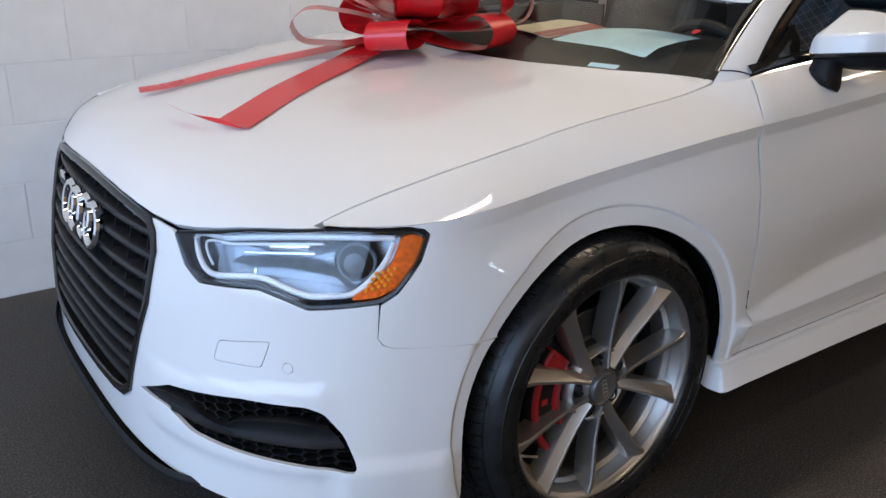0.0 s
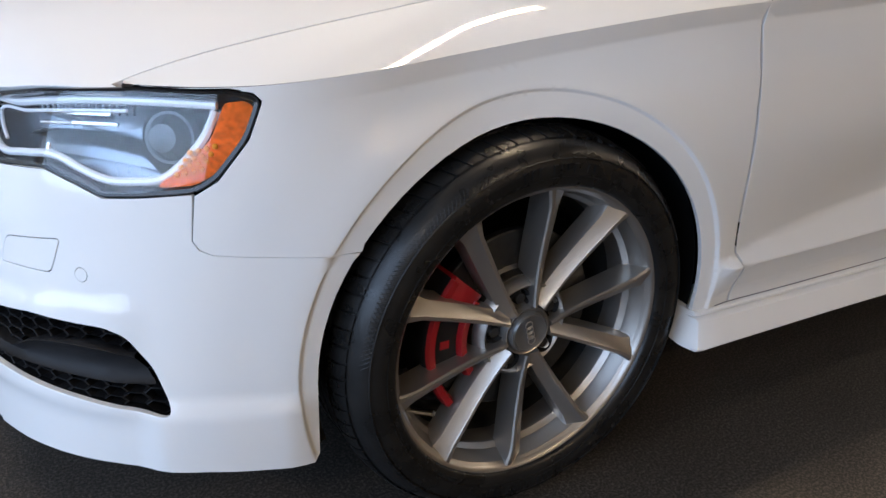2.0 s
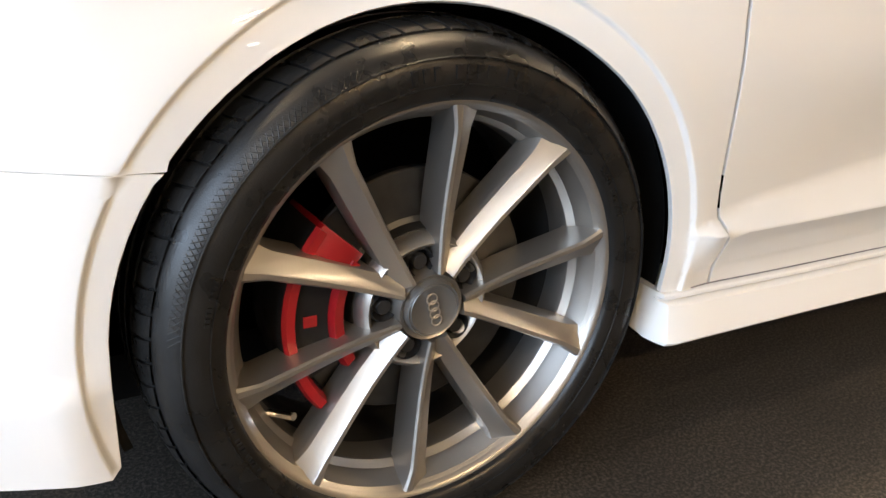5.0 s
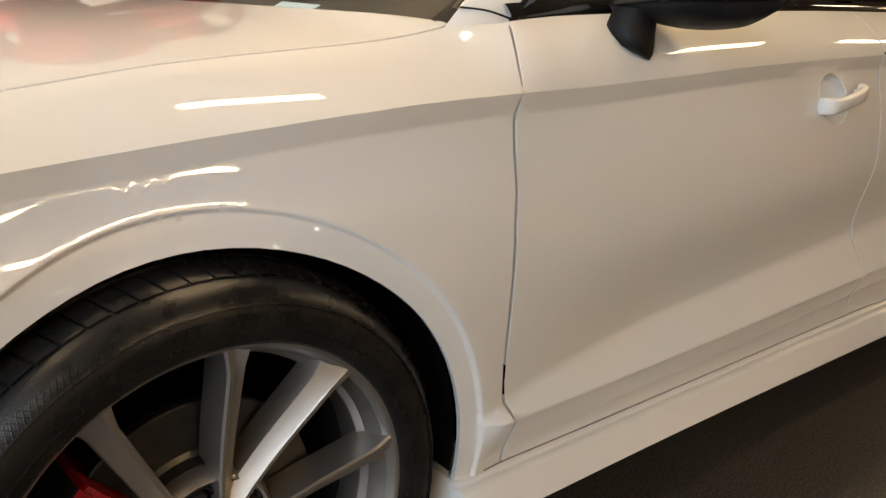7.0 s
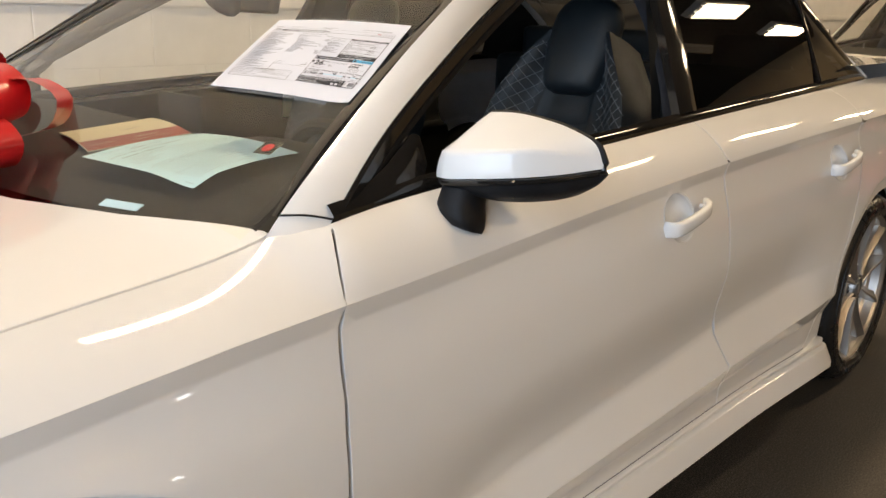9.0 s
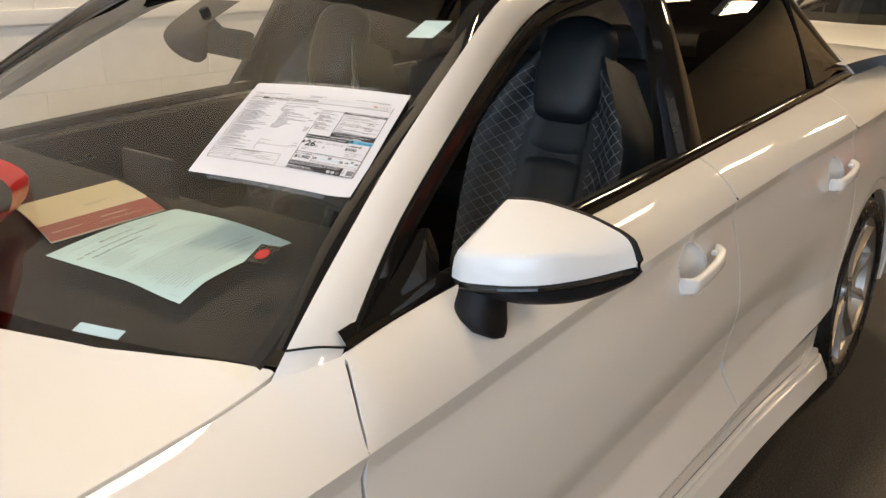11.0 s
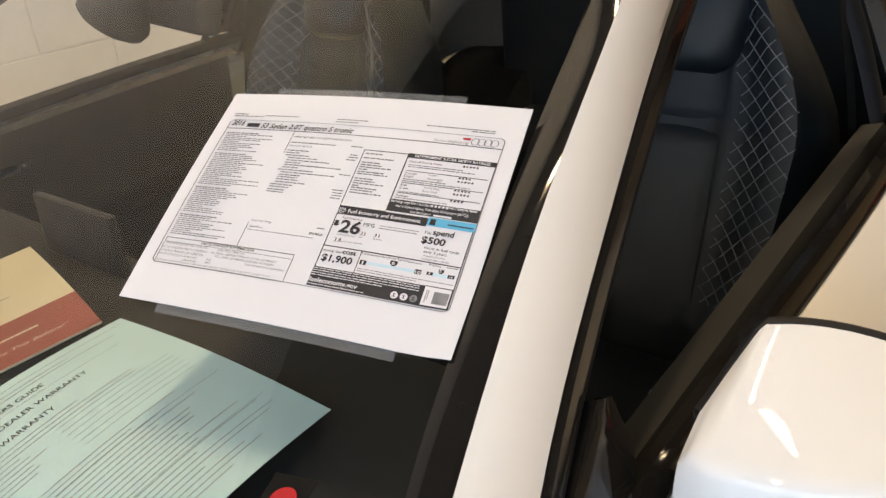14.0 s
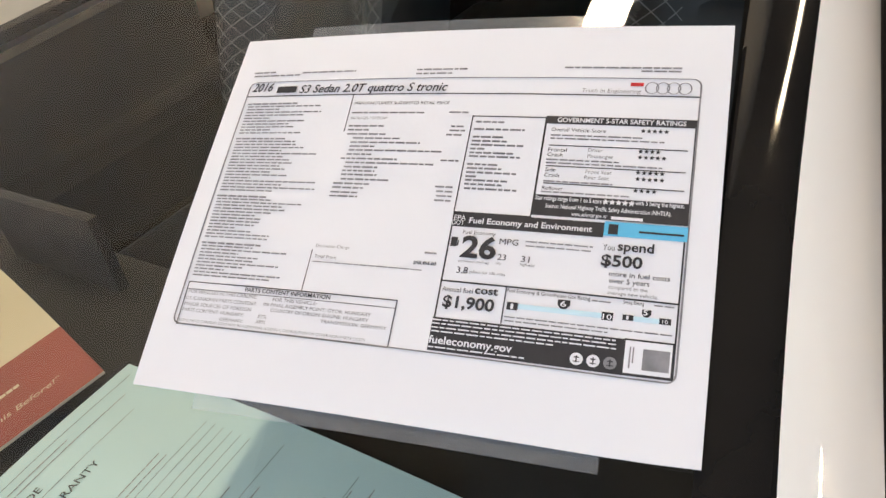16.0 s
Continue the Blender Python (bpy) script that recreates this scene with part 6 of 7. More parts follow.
def bars(name, mapper, rects, lift, material, parent, label=""):
    v, f = [], []
    for u0, v0, u1, v1 in rects:
        o = len(v)
        n = max(1, int(abs(u1 - u0) / .03))
        for i in range(n + 1):
            u = u0 + (u1 - u0) * i / n
            v += [mapper(u, v0, lift), mapper(u, v1, lift)]
        f += [(o + i * 2, o + i * 2 + 1, o + i * 2 + 3, o + i * 2 + 2) for i in range(n)]
    return tagged(part(name, bm_from(v, f), material, parent, label), kind="stuff")


sheet_paper = new("price_sheet")
tagged(sheet_paper, "white printed price sheet taped to the windscreen", "paper")
quad_sheet("page", on_sheet, 0, 0, .2794, .2159, .0030, PAPER, sheet_paper, "white printed page", .0006, 14, 10)
quad_sheet("tape", on_sheet, .0425, -.0085, .2229, .006, .0012, TAPE, sheet_paper, "clear tape along the top edge", nu=12, nv=2)
quad_sheet("tape", on_sheet, .0375, .209, .2378, .2232, .0012, TAPE, sheet_paper, "clear tape along the bottom edge", nu=12, nv=2)
IN = .0034
L = IN + .0003


def frame_lines(l, t, r, b, w=.0005):
    return [(l, t, r, t + w), (l, b - w, r, b), (l, t, l + w, b), (r - w, t, r, b)]


def bent_frame(l, t, r, b, rad, w):
    """A ruled frame with rounded corners."""
    pts = []
    for cu, cv, a0 in ((r - rad, t + rad, -90), (r - rad, b - rad, 0), (l + rad, b - rad, 90), (l + rad, t + rad, 180)):
        pts += [(cu + rad * math.cos(radians(a0 + 15 * k)), cv + rad * math.sin(radians(a0 + 15 * k))) for k in range(7)]
    pts = dense(pts, .02)
    pts.append(pts[0])
    cl = [on_sheet(u, v, IN) for u, v in pts]
    return part("frame_line", tube_bm(cl, w / 2, 4, .2), GREY_INK, sheet_paper, "grey rounded frame line")


bent_frame(.0126, .0290, .2662, .1785, .004, .0009)
lines = [(.0126, .0383, .2662, .0389), (.0829, .0387, .0834, .1545), (.0157, .1585, .1358, .1588)]
lines += frame_lines(.0150, .1543, .1356, .1790, .0005) + frame_lines(.1549, .0516, .1939, .1060, .0006) + frame_lines(.1937, .0510, .2658, .1045, .0006)
lines += frame_lines(.1551, .1060, .2653, .1774, .0008) + [(.1551, .1416, .2648, .1424), (.1873, .1420, .1879, .1606)]
lines += [(.1971, v, .2627, v + .0005) for v in (.0668, .0780, .0873)]
for rule in lines:
    bars("rule", on_sheet, [rule], IN, INK, sheet_paper)
for band_ in ((.1938, .0509, .2660, .0552), (.1938, .0937, .2655, .1046), (.1556, .1060, .2288, .1134), (.1548, .1607, .2434, .1774), (.2434, .1603, .2650, .1774)):
    bars("black_band", on_sheet, [band_], IN, INK, sheet_paper, "black printed band")
bars("blue_band", on_sheet, [(.2288, .1052, .2660, .1124)], IN + .0001, BLUE_INK, sheet_paper, "blue printed band")
bars("blue_mark", on_sheet, [(.2308, .1066, .2352, .1116)], L, INK, sheet_paper, "dark pump mark")
bars("small_print", on_sheet, [(0.2447, 0.1090, 0.2645, 0.1100)], L, INK, sheet_paper)
bars("rating_bar", on_sheet, [(.1940, .1499, .2328, .1524)], IN, PALE_BLUE_INK, sheet_paper, "pale blue rating bar")
bars("rating_bar", on_sheet, [(.2460, .1497, .2575, .1521)], IN, PALE_BLUE_INK, sheet_paper, "pale blue rating bar")
for tag_ in ((.1891, .1495, .1943, .1533), (.2324, .1493, .2374, .1531), (.2415, .1495, .2462, .1521), (.2573, .1493, .2623, .1522)):
    bars("rating_tag", on_sheet, [tag_], IN + .0002, INK, sheet_paper, "dark rating tag")
for u0, v0, u1, v1 in ((.2122, .1457, .2179, .1501), (.2496, .1462, .2536, .1497)):
    # shield-shaped marks that point down
    um, w_ = (u0 + u1) / 2, u1 - u0
    v = [on_sheet(u, v_, IN + .0002) for u, v_ in ((u0, v0), (u1, v0), (u1, v0 + .6 * (v1 - v0)), (um + .2 * w_, v1), (um - .2 * w_, v1), (u0, v0 + .6 * (v1 - v0)))]
    part("rating_shield", bm_from(v, [tuple(range(6))]), INK, sheet_paper, "dark shield mark")
bars("pump_mark", on_sheet, [(.1566, .1190, .1598, .1240), (.1600, .1205, .1606, .1235)], IN, INK, sheet_paper, "small pump mark")
# fine print of the four columns
HEADER_ROWS = [
    (0.0122, 0.0219, 0.0270, 0.0229), (0.0129, 0.0242, 0.0444, 0.0252), (0.0455, 0.0229, 0.0803, 0.0239), (0.1176, 0.0232, 0.1467, 0.0242),
    (0.1176, 0.0257, 0.1388, 0.0267), (0.1989, 0.0226, 0.2571, 0.0236), (0.2372, 0.0244, 0.2567, 0.0254),
]
PRICE_ROWS = [
    (0.0853, 0.0497, 0.1277, 0.0507), (0.1418, 0.0493, 0.1524, 0.0503), (0.0854, 0.0579, 0.1070, 0.0589), (0.0855, 0.0603, 0.0981, 0.0613),
    (0.0858, 0.0628, 0.1089, 0.0638), (0.0898, 0.0653, 0.1177, 0.0663), (0.0891, 0.0678, 0.1293, 0.0688), (0.0891, 0.0702, 0.1038, 0.0712),
    (0.0891, 0.0725, 0.1430, 0.0735), (0.0887, 0.0750, 0.1043, 0.0760), (0.0859, 0.0776, 0.1185, 0.0786), (0.0892, 0.0800, 0.1393, 0.0810),
    (0.0890, 0.0826, 0.1086, 0.0836), (0.0885, 0.0848, 0.1073, 0.0858), (0.0885, 0.0871, 0.1091, 0.0881), (0.1444, 0.0576, 0.1523, 0.0586),
    (0.1440, 0.0600, 0.1524, 0.0610), (0.1427, 0.0625, 0.1521, 0.0635), (0.1426, 0.0773, 0.1523, 0.0783),
]
OPTION_ROWS = [
    (0.0890, 0.0898, 0.1174, 0.0908), (0.0853, 0.0924, 0.1062, 0.0934), (0.0853, 0.0948, 0.1033, 0.0958), (0.0850, 0.0975, 0.1007, 0.0985),
    (0.0849, 0.0998, 0.1012, 0.1008), (0.1427, 0.0921, 0.1520, 0.0931), (0.1438, 0.0946, 0.1522, 0.0956), (0.1443, 0.0971, 0.1524, 0.0981),
    (0.1436, 0.0996, 0.1523, 0.1006), (0.1444, 0.1280, 0.1518, 0.1290), (0.0852, 0.1375, 0.1455, 0.1381),
]
DEALER_ROWS = [
    (0.1574, 0.0546, 0.1724, 0.0557), (0.1571, 0.0588, 0.1837, 0.0599), (0.1573, 0.0632, 0.1731, 0.0643), (0.1572, 0.0655, 0.1756, 0.0666),
    (0.1571, 0.0677, 0.1844, 0.0688), (0.1571, 0.0700, 0.1646, 0.0711), (0.1572, 0.0722, 0.1798, 0.0733), (0.1573, 0.0742, 0.1836, 0.0753),
    (0.1572, 0.0787, 0.1728, 0.0798), (0.1574, 0.0809, 0.1753, 0.0820), (0.1574, 0.0832, 0.1843, 0.0843), (0.1575, 0.0855, 0.1641, 0.0866),
    (0.1576, 0.0875, 0.1793, 0.0886), (0.1577, 0.0897, 0.1769, 0.0908), (0.1580, 0.0921, 0.1847, 0.0932),
]
SMALL_ROWS = [
    (0.1972, 0.0610, 0.2426, 0.0618), (0.1973, 0.0628, 0.2518, 0.0636), (0.1968, 0.0744, 0.2318, 0.0752), (0.1969, 0.0762, 0.2520, 0.0770),
    (0.1970, 0.0860, 0.2300, 0.0868), (0.1967, 0.0917, 0.2384, 0.0925), (0.1933, 0.1182, 0.2248, 0.1189), (0.1935, 0.1204, 0.2249, 0.1211),
    (0.2272, 0.1441, 0.2357, 0.1448), (0.2545, 0.1433, 0.2630, 0.1440), (0.1887, 0.1564, 0.2631, 0.1571), (0.1890, 0.1583, 0.2357, 0.1590),
]
rng = random.Random(4)
column = []
y, k = .0431, 0
while y < .1500:
    head = k in (0, 11, 29, 43)
    w_ = rng.choice([.020, .027, .032, .036, .040, .046, .052, .060]) * rng.uniform(.85, 1.05)
    column.append((.0158 if not head else .0152, y, .0158 + w_, y + (.0011 if head else .00085)))
    y += .00192 if k not in (10, 28, 42) else .0036
    k += 1


def broken(rects, seed):
    """Rows of words: each row is broken by small gaps."""
    r, out = random.Random(seed), []
    for u0, v0, u1, v1 in rects:
        u = u0
        while u < u1 - .0008:
            w_ = min(r.uniform(.0022, .0065), u1 - u)
            out.append((u, v0 + r.uniform(0, .0001), u + w_, v1))
            u += w_ + .0007
    return out


for k, rows_ in enumerate((HEADER_ROWS, column, PRICE_ROWS, OPTION_ROWS, DEALER_ROWS, SMALL_ROWS)):
    bars("fine_print", on_sheet, broken(rows_, k), IN, GREY_INK, sheet_paper, "rows of unreadable fine print")
bars("white_print", on_sheet, broken([(0.1550, 0.1617, 0.2398, 0.1624), (0.1551, 0.1635, 0.2400, 0.1642), (0.1552, 0.1655, 0.2402, 0.1662), (0.1553, 0.1674, 0.2127, 0.1681), (0.1552, 0.1753, 0.2007, 0.1760)], 9) + [(.2315, .1027, .2458, .1042)], IN + .0003, PAPER, sheet_paper, "rows of small white print")
# the scrambled code square is left as a plain grey block on its white panel
bars("code_panel", on_sheet, [(.2440, .1612, .2640, .1762)], IN + .0003, PAPER, sheet_paper, "white panel")
bars("code_block", on_sheet, [(.2518, .1645, .2632, .1742)], IN + .0005, GREY_INK, sheet_paper, "plain grey block")
bars("code_caption", on_sheet, [(.2460, .1640, .2467, .1740), (.2474, .1640, .2480, .1715)], IN + .0005, GREY_INK, sheet_paper)
# words on the sheet: left end, base line, width and height of the capitals, in metres
TEXTS = (
    ('2016', 0.0152, 0.0355, 0.0138, 0.0054, INK, 0.012, 0.25),
    ('S3 Sedan 2.0T quattro S tronic', 0.0475, 0.0371, 0.0904, 0.0050, INK, 0.012, 0.25),
    ('Truth in Engineering', 0.2094, 0.0374, 0.0290, 0.0022, GREY_INK, 0, 0.2),
    ("MANUFACTURER'S SUGGESTED RETAIL PRICE", 0.0855, 0.0453, 0.0552, 0.0017, INK, 0, 0),
    ('PACKAGES / OPTIONS', 0.0856, 0.0546, 0.0217, 0.0016, GREY_INK, 0, 0),
    ('GOVERNMENT 5-STAR SAFETY RATINGS', 0.1995, 0.0543, 0.0615, 0.0024, PAPER, 0.02, 0),
    ('Overall Vehicle Score', 0.1972, 0.0595, 0.0267, 0.0020, INK, 0, 0),
    ('Frontal', 0.1971, 0.0706, 0.0092, 0.0020, INK, 0, 0),
    ('Crash', 0.1971, 0.0733, 0.0075, 0.0020, INK, 0, 0),
    ('Driver', 0.2167, 0.0699, 0.0069, 0.0020, GREY_INK, 0, 0),
    ('Passenger', 0.2167, 0.0732, 0.0125, 0.0019, GREY_INK, 0, 0),
    ('Side', 0.1973, 0.0814, 0.0050, 0.0020, INK, 0, 0),
    ('Crash', 0.1971, 0.0843, 0.0073, 0.0020, INK, 0, 0),
    ('Front Seat', 0.2168, 0.0815, 0.0123, 0.0019, GREY_INK, 0, 0),
    ('Rear Seat', 0.2165, 0.0845, 0.0118, 0.0019, GREY_INK, 0, 0),
    ('Rollover', 0.1970, 0.0912, 0.0103, 0.0019, INK, 0, 0),
    ('Star ratings range from 1 to 5 stars (', 0.1947, 0.0966, 0.0329, 0.0022, PAPER, 0.012, 0),
    (') with 5 being the highest.', 0.2403, 0.0961, 0.0234, 0.0021, PAPER, 0.012, 0),
    ('Source: National Highway Traffic Safety Administration (NHTSA).', 0.2001, 0.1005, 0.0580, 0.0021, PAPER, 0.01, 0),
    ('www.safercar.gov or', 0.2129, 0.1039, 0.0166, 0.0020, PAPER, 0.01, 0),
    ('EPA', 0.1561, 0.1101, 0.0059, 0.0026, PAPER, 0, 0),
    ('DOT', 0.1555, 0.1127, 0.0061, 0.0024, PAPER, 0, 0),
    ('Fuel Economy and Environment', 0.1640, 0.1113, 0.0595, 0.0029, PAPER, 0.015, 0),
    ('Fuel Economy', 0.1620, 0.1171, 0.0163, 0.0019, INK, 0, 0),
    ('26', 0.1624, 0.1290, 0.0175, 0.0105, INK, 0.03, 0),
    ('MPG', 0.1808, 0.1212, 0.0091, 0.0030, INK, 0, 0),
    ('23', 0.1810, 0.1292, 0.0042, 0.0029, INK, 0, 0),
    ('31', 0.1924, 0.1292, 0.0041, 0.0030, INK, 0, 0),
    ('3.8', 0.1622, 0.1376, 0.0056, 0.0032, INK, 0, 0),
    ('city', 0.1806, 0.1315, 0.0028, 0.0014, GREY_INK, 0, 0),
    ('highway', 0.1923, 0.1312, 0.0070, 0.0014, GREY_INK, 0, 0),
    ('combined city/hwy', 0.1622, 0.1319, 0.0154, 0.0013, GREY_INK, 0, 0),
    ('gallons per 100 miles', 0.1685, 0.1371, 0.0176, 0.0014, GREY_INK, 0, 0),
    ('You', 0.2293, 0.1196, 0.0054, 0.0029, INK, 0, 0),
    ('spend', 0.2360, 0.1193, 0.0161, 0.0044, INK, 0.02, 0),
    ('$500', 0.2293, 0.1272, 0.0184, 0.0053, INK, 0.025, 0),
    ('more in fuel costs', 0.2335, 0.1319, 0.0267, 0.0023, INK, 0, 0),
    ('over 5 years', 0.2339, 0.1352, 0.0177, 0.0023, INK, 0, 0),
    ('compared to the', 0.2338, 0.1380, 0.0173, 0.0016, GREY_INK, 0, 0),
    ('average new vehicle.', 0.2338, 0.1407, 0.0219, 0.0016, GREY_INK, 0, 0),
    ('Annual fuel', 0.1568, 0.1474, 0.0152, 0.0024, INK, 0, 0),
    ('cost', 0.1730, 0.1471, 0.0111, 0.0038, INK, 0.02, 0),
    ('$1,900', 0.1582, 0.1552, 0.0251, 0.0057, INK, 0.025, 0),
    ('Fuel Economy & Greenhouse Gas Rating', 0.1883, 0.1448, 0.0383, 0.0018, INK, 0, 0),
    ('Smog Rating', 0.2412, 0.1444, 0.0090, 0.0017, INK, 0, 0),
    ('1', 0.1909, 0.1528, 0.0013, 0.0025, PAPER, 0.01, 0),
    ('10', 0.2329, 0.1527, 0.0040, 0.0024, PAPER, 0.01, 0),
    ('6', 0.2135, 0.1490, 0.0027, 0.0027, PAPER, 0.01, 0),
    ('5', 0.2502, 0.1488, 0.0019, 0.0024, PAPER, 0.01, 0),
    ('1', 0.2431, 0.1517, 0.0010, 0.0018, PAPER, 0, 0),
    ('10', 0.2586, 0.1518, 0.0024, 0.0018, PAPER, 0, 0),
    ('fueleconomy.gov', 0.1549, 0.1738, 0.0397, 0.0037, PAPER, 0.02, 0),
    ('PARTS CONTENT INFORMATION', 0.0509, 0.1576, 0.0492, 0.0022, INK, 0.012, 0),
    ('FOR VEHICLES IN THIS CARLINE:', 0.0171, 0.1610, 0.0419, 0.0019, GREY_INK, 0, 0),
    ('FOR THIS VEHICLE:', 0.0685, 0.1614, 0.0250, 0.0018, GREY_INK, 0, 0),
    ('U.S./CANADIAN PARTS CONTENT:', 0.0163, 0.1648, 0.0437, 0.0019, GREY_INK, 0, 0),
    ('0% FINAL ASSEMBLY POINT: GYOR, HUNGARY', 0.0639, 0.1644, 0.0597, 0.0018, GREY_INK, 0, 0),
    ('MAJOR SOURCES OF FOREIGN', 0.0166, 0.1682, 0.0409, 0.0019, GREY_INK, 0, 0),
    ('COUNTRY OF ORIGIN: ENGINE: HUNGARY', 0.0687, 0.1673, 0.0541, 0.0018, GREY_INK, 0, 0),
    ('PARTS CONTENT: HUNGARY:', 0.0165, 0.1715, 0.0376, 0.0019, GREY_INK, 0, 0),
    ('52%', 0.0625, 0.1712, 0.0050, 0.0018, GREY_INK, 0, 0),
    ('TRANSMISSION: GERMANY', 0.0979, 0.1703, 0.0350, 0.0017, GREY_INK, 0, 0),
    ('GERMANY:', 0.0406, 0.1749, 0.0141, 0.0018, GREY_INK, 0, 0),
    ('38%', 0.0622, 0.1741, 0.0054, 0.0018, GREY_INK, 0, 0),
    ('NOTE: PARTS CONTENT DOES NOT INCLUDE FINAL ASSEMBLY, DISTRIBUTION OR OTHER NON-PARTS COSTS.', 0.0164, 0.1772, 0.1073, 0.0014, GREY_INK, 0, 0),
    ('Destination Charge', 0.0851, 0.1299, 0.0188, 0.0017, GREY_INK, 0, 0),
    ('Total Price:', 0.0857, 0.1358, 0.0126, 0.0017, INK, 0, 0),
    ('$50,495.00', 0.1397, 0.1350, 0.0118, 0.0017, INK, 0.02, 0),
)
for text, u, v, wide, cap, ink, bold, lean in TEXTS:
    lettering(text, on_sheet, u, v, cap, L, ink, sheet_paper, bold, wide, lean)
# brand words as plain bars, star rows and four linked rings as shapes
bars("name_bar", on_sheet, [(.0323, .0325, .0452, .0367)], L, INK, sheet_paper, "plain dark bar")
bars("name_bar", on_sheet, [(.2329, .0316, .2392, .0336)], L, RED_INK, sheet_paper, "plain red bar")


def stars(rows, material, size, lift):
    v, f = [], []
    for u0, v0, n, step in rows:
        for k in range(n):
            o = len(v)
            cu_, cv_ = u0 + k * step, v0
            for i in range(10):
                r = size * (1 if i % 2 == 0 else .45)
                a = math.pi / 2 + i * math.pi / 5
                v.append(on_sheet(cu_ + r * math.cos(a), cv_ - r * math.sin(a), lift))
            v.append(on_sheet(cu_, cv_, lift))
            f += [(o + i, o + (i + 1) % 10, o + 10) for i in range(10)]
    return tagged(part("stars", bm_from(v, f), material, sheet_paper, "rows of small stars"), kind="stuff")


stars([(0.2415, 0.0578, 5, 0.0027), (0.2414, 0.0686, 4, 0.00267), (0.2414, 0.0717, 5, 0.00273), (0.2413, 0.0797, 5, 0.00275), (0.2414, 0.083, 5, 0.00275), (0.241, 0.089, 4, 0.00283)], INK, .0013, L)
stars([(0.2281, 0.0957, 5, 0.00297)], PAPER, .0016, L + .0002)
for k in range(4):
    b = tube_bm([on_sheet(.2433 + k * .00517 + .0031 * math.cos(2 * math.pi * i / 24), .0344 + .0031 * math.sin(2 * math.pi * i / 24), L) for i in range(25)], .00033, 4, .3)
    part("printed_ring", b, GREY_INK, sheet_paper)
for u in (.2237, .2310, .2383):
    v = [on_sheet(u + .0029 * math.cos(2 * math.pi * i / 20), .1728 + .0029 * math.sin(2 * math.pi * i / 20), L + .0002) for i in range(20)]
    seal_ = part("seal_mark", bm_from(v, [tuple(range(20))]), PAPER if u < .235 else GREY_INK, sheet_paper, "round printed seal")
    bars("seal_figure", on_sheet, [(u - .0012, .1718, u + .0012, .1723), (u - .0003, .1712, u + .0003, .1745), (u - .0014, .1738, u + .0014, .1742)], L + .0004, INK, seal_)

# the buyers form and the brochure lie on the dashboard
G_A, G_B, G_C, G_D = Vector((.642, -.207, .946)), Vector((.644, -.504, .948)), Vector((.440, -.505, .925)), Vector((.404, -.214, .928))


def on_form(u, v, lift=0.0):
    """u: 0..1 from its far edge towards the driver, v: 0..1 towards the windscreen's foot (metres on a letter sheet)."""
    a, b = u / .2794, v / .2159
    p = (G_A * (1 - a) + G_B * a) * (1 - b) + (G_D * (1 - a) + G_C * a) * b
    wave = .007 * math.sin(math.pi * a) * (1 - b) + .006 * math.sin(math.pi * b)
    droop = -.010 * max(0, b - .8) / .2 * sm((a - .6) / .4)
    return p + Vector((0, 0, wave + droop + lift))


form = new("buyers_form")
tagged(form, "pale green printed form lying on the dashboard", "paper")
quad_sheet("page", on_form, 0, 0, .2794, .2159, .001, GREEN_PAPER, form, "pale green page", .0005, 18, 14)


def on_form_text(u, v, lift=0.0):
    """The form's writing runs from the windscreen towards the cabin: its long side is the page's height."""
    return on_form(v, .2159 - u, lift)


for rule in [(.008, .012, .0083, .270), (.008, .012, .208, .0124), (.012, .0445, .185, .0448)] + [(.085, .104 + k * .0075, .195, .1043 + k * .0075) for k in range(6)] + [(.012, .1650, .2, .1653), (.012, .2200, .2, .2203)]:
    bars("rule", on_form_text, [rule], .0016, INK, form)
rows = []
for k in range(44):
    v0 = .020 + k * .0056
    if .028 < v0 < .086 or .100 < v0 < .150:
        continue
    rows.append((.014 + rng.uniform(0, .012), v0, rng.uniform(.11, .20), v0 + .0008))
rows += [(.014, v0, rng.uniform(.045, .072), v0 + .0008) for v0 in (.104, .1095, .115, .1205, .126, .1315)]
bars("fine_print", on_form_text, broken(rows, 21), .0016, GREY_INK, form, "rows of unreadable fine print")
bars("tick_box", on_form_text, [(.010, .0560, .0106, .0630), (.0165, .0560, .0171, .0630), (.010, .0560, .0171, .0564), (.010, .0626, .0171, .0630), (.0115, .0590, .0155, .0600)], .0017, INK, form)
for text, u, v, size in (("BUYERS GUIDE", .060, .0400, .0085), ("AS IS - NO DEALER WARRANTY", .022, .0605, .0085), ("DEALER WARRANTY", .022, .0795, .0085)):
    lettering(text, on_form_text, u, v, size * .69, .0018, INK, form, .0)

broch = new("brochure")
tagged(broch, "folded cream and maroon card on the dashboard", "brochure")


def on_card(u, v, lift=0.0):
    a = Vector((.689, .062, .941))
    ex, ey = Vector((-.061, -.258, .002)).normalized(), Vector((-.95, .22, -.11)).normalized()
    return a + ex * u + ey * v + Vector((0, 0, lift + .005 * math.sin(math.pi * min(max(u / .26, 0), 1))))


quad_sheet("card", on_card, 0, 0, .264, .19, .004, CREAM_PAPER, broch, "cream card", .002, 10, 6)
quad_sheet("band", on_card, .182, 0, .264, .19, .0046, MAROON, broch, "maroon printed band", 0, 6, 4)


def on_card_text(a, b, lift=0.0):
    return on_card(b, .190 - a, lift)


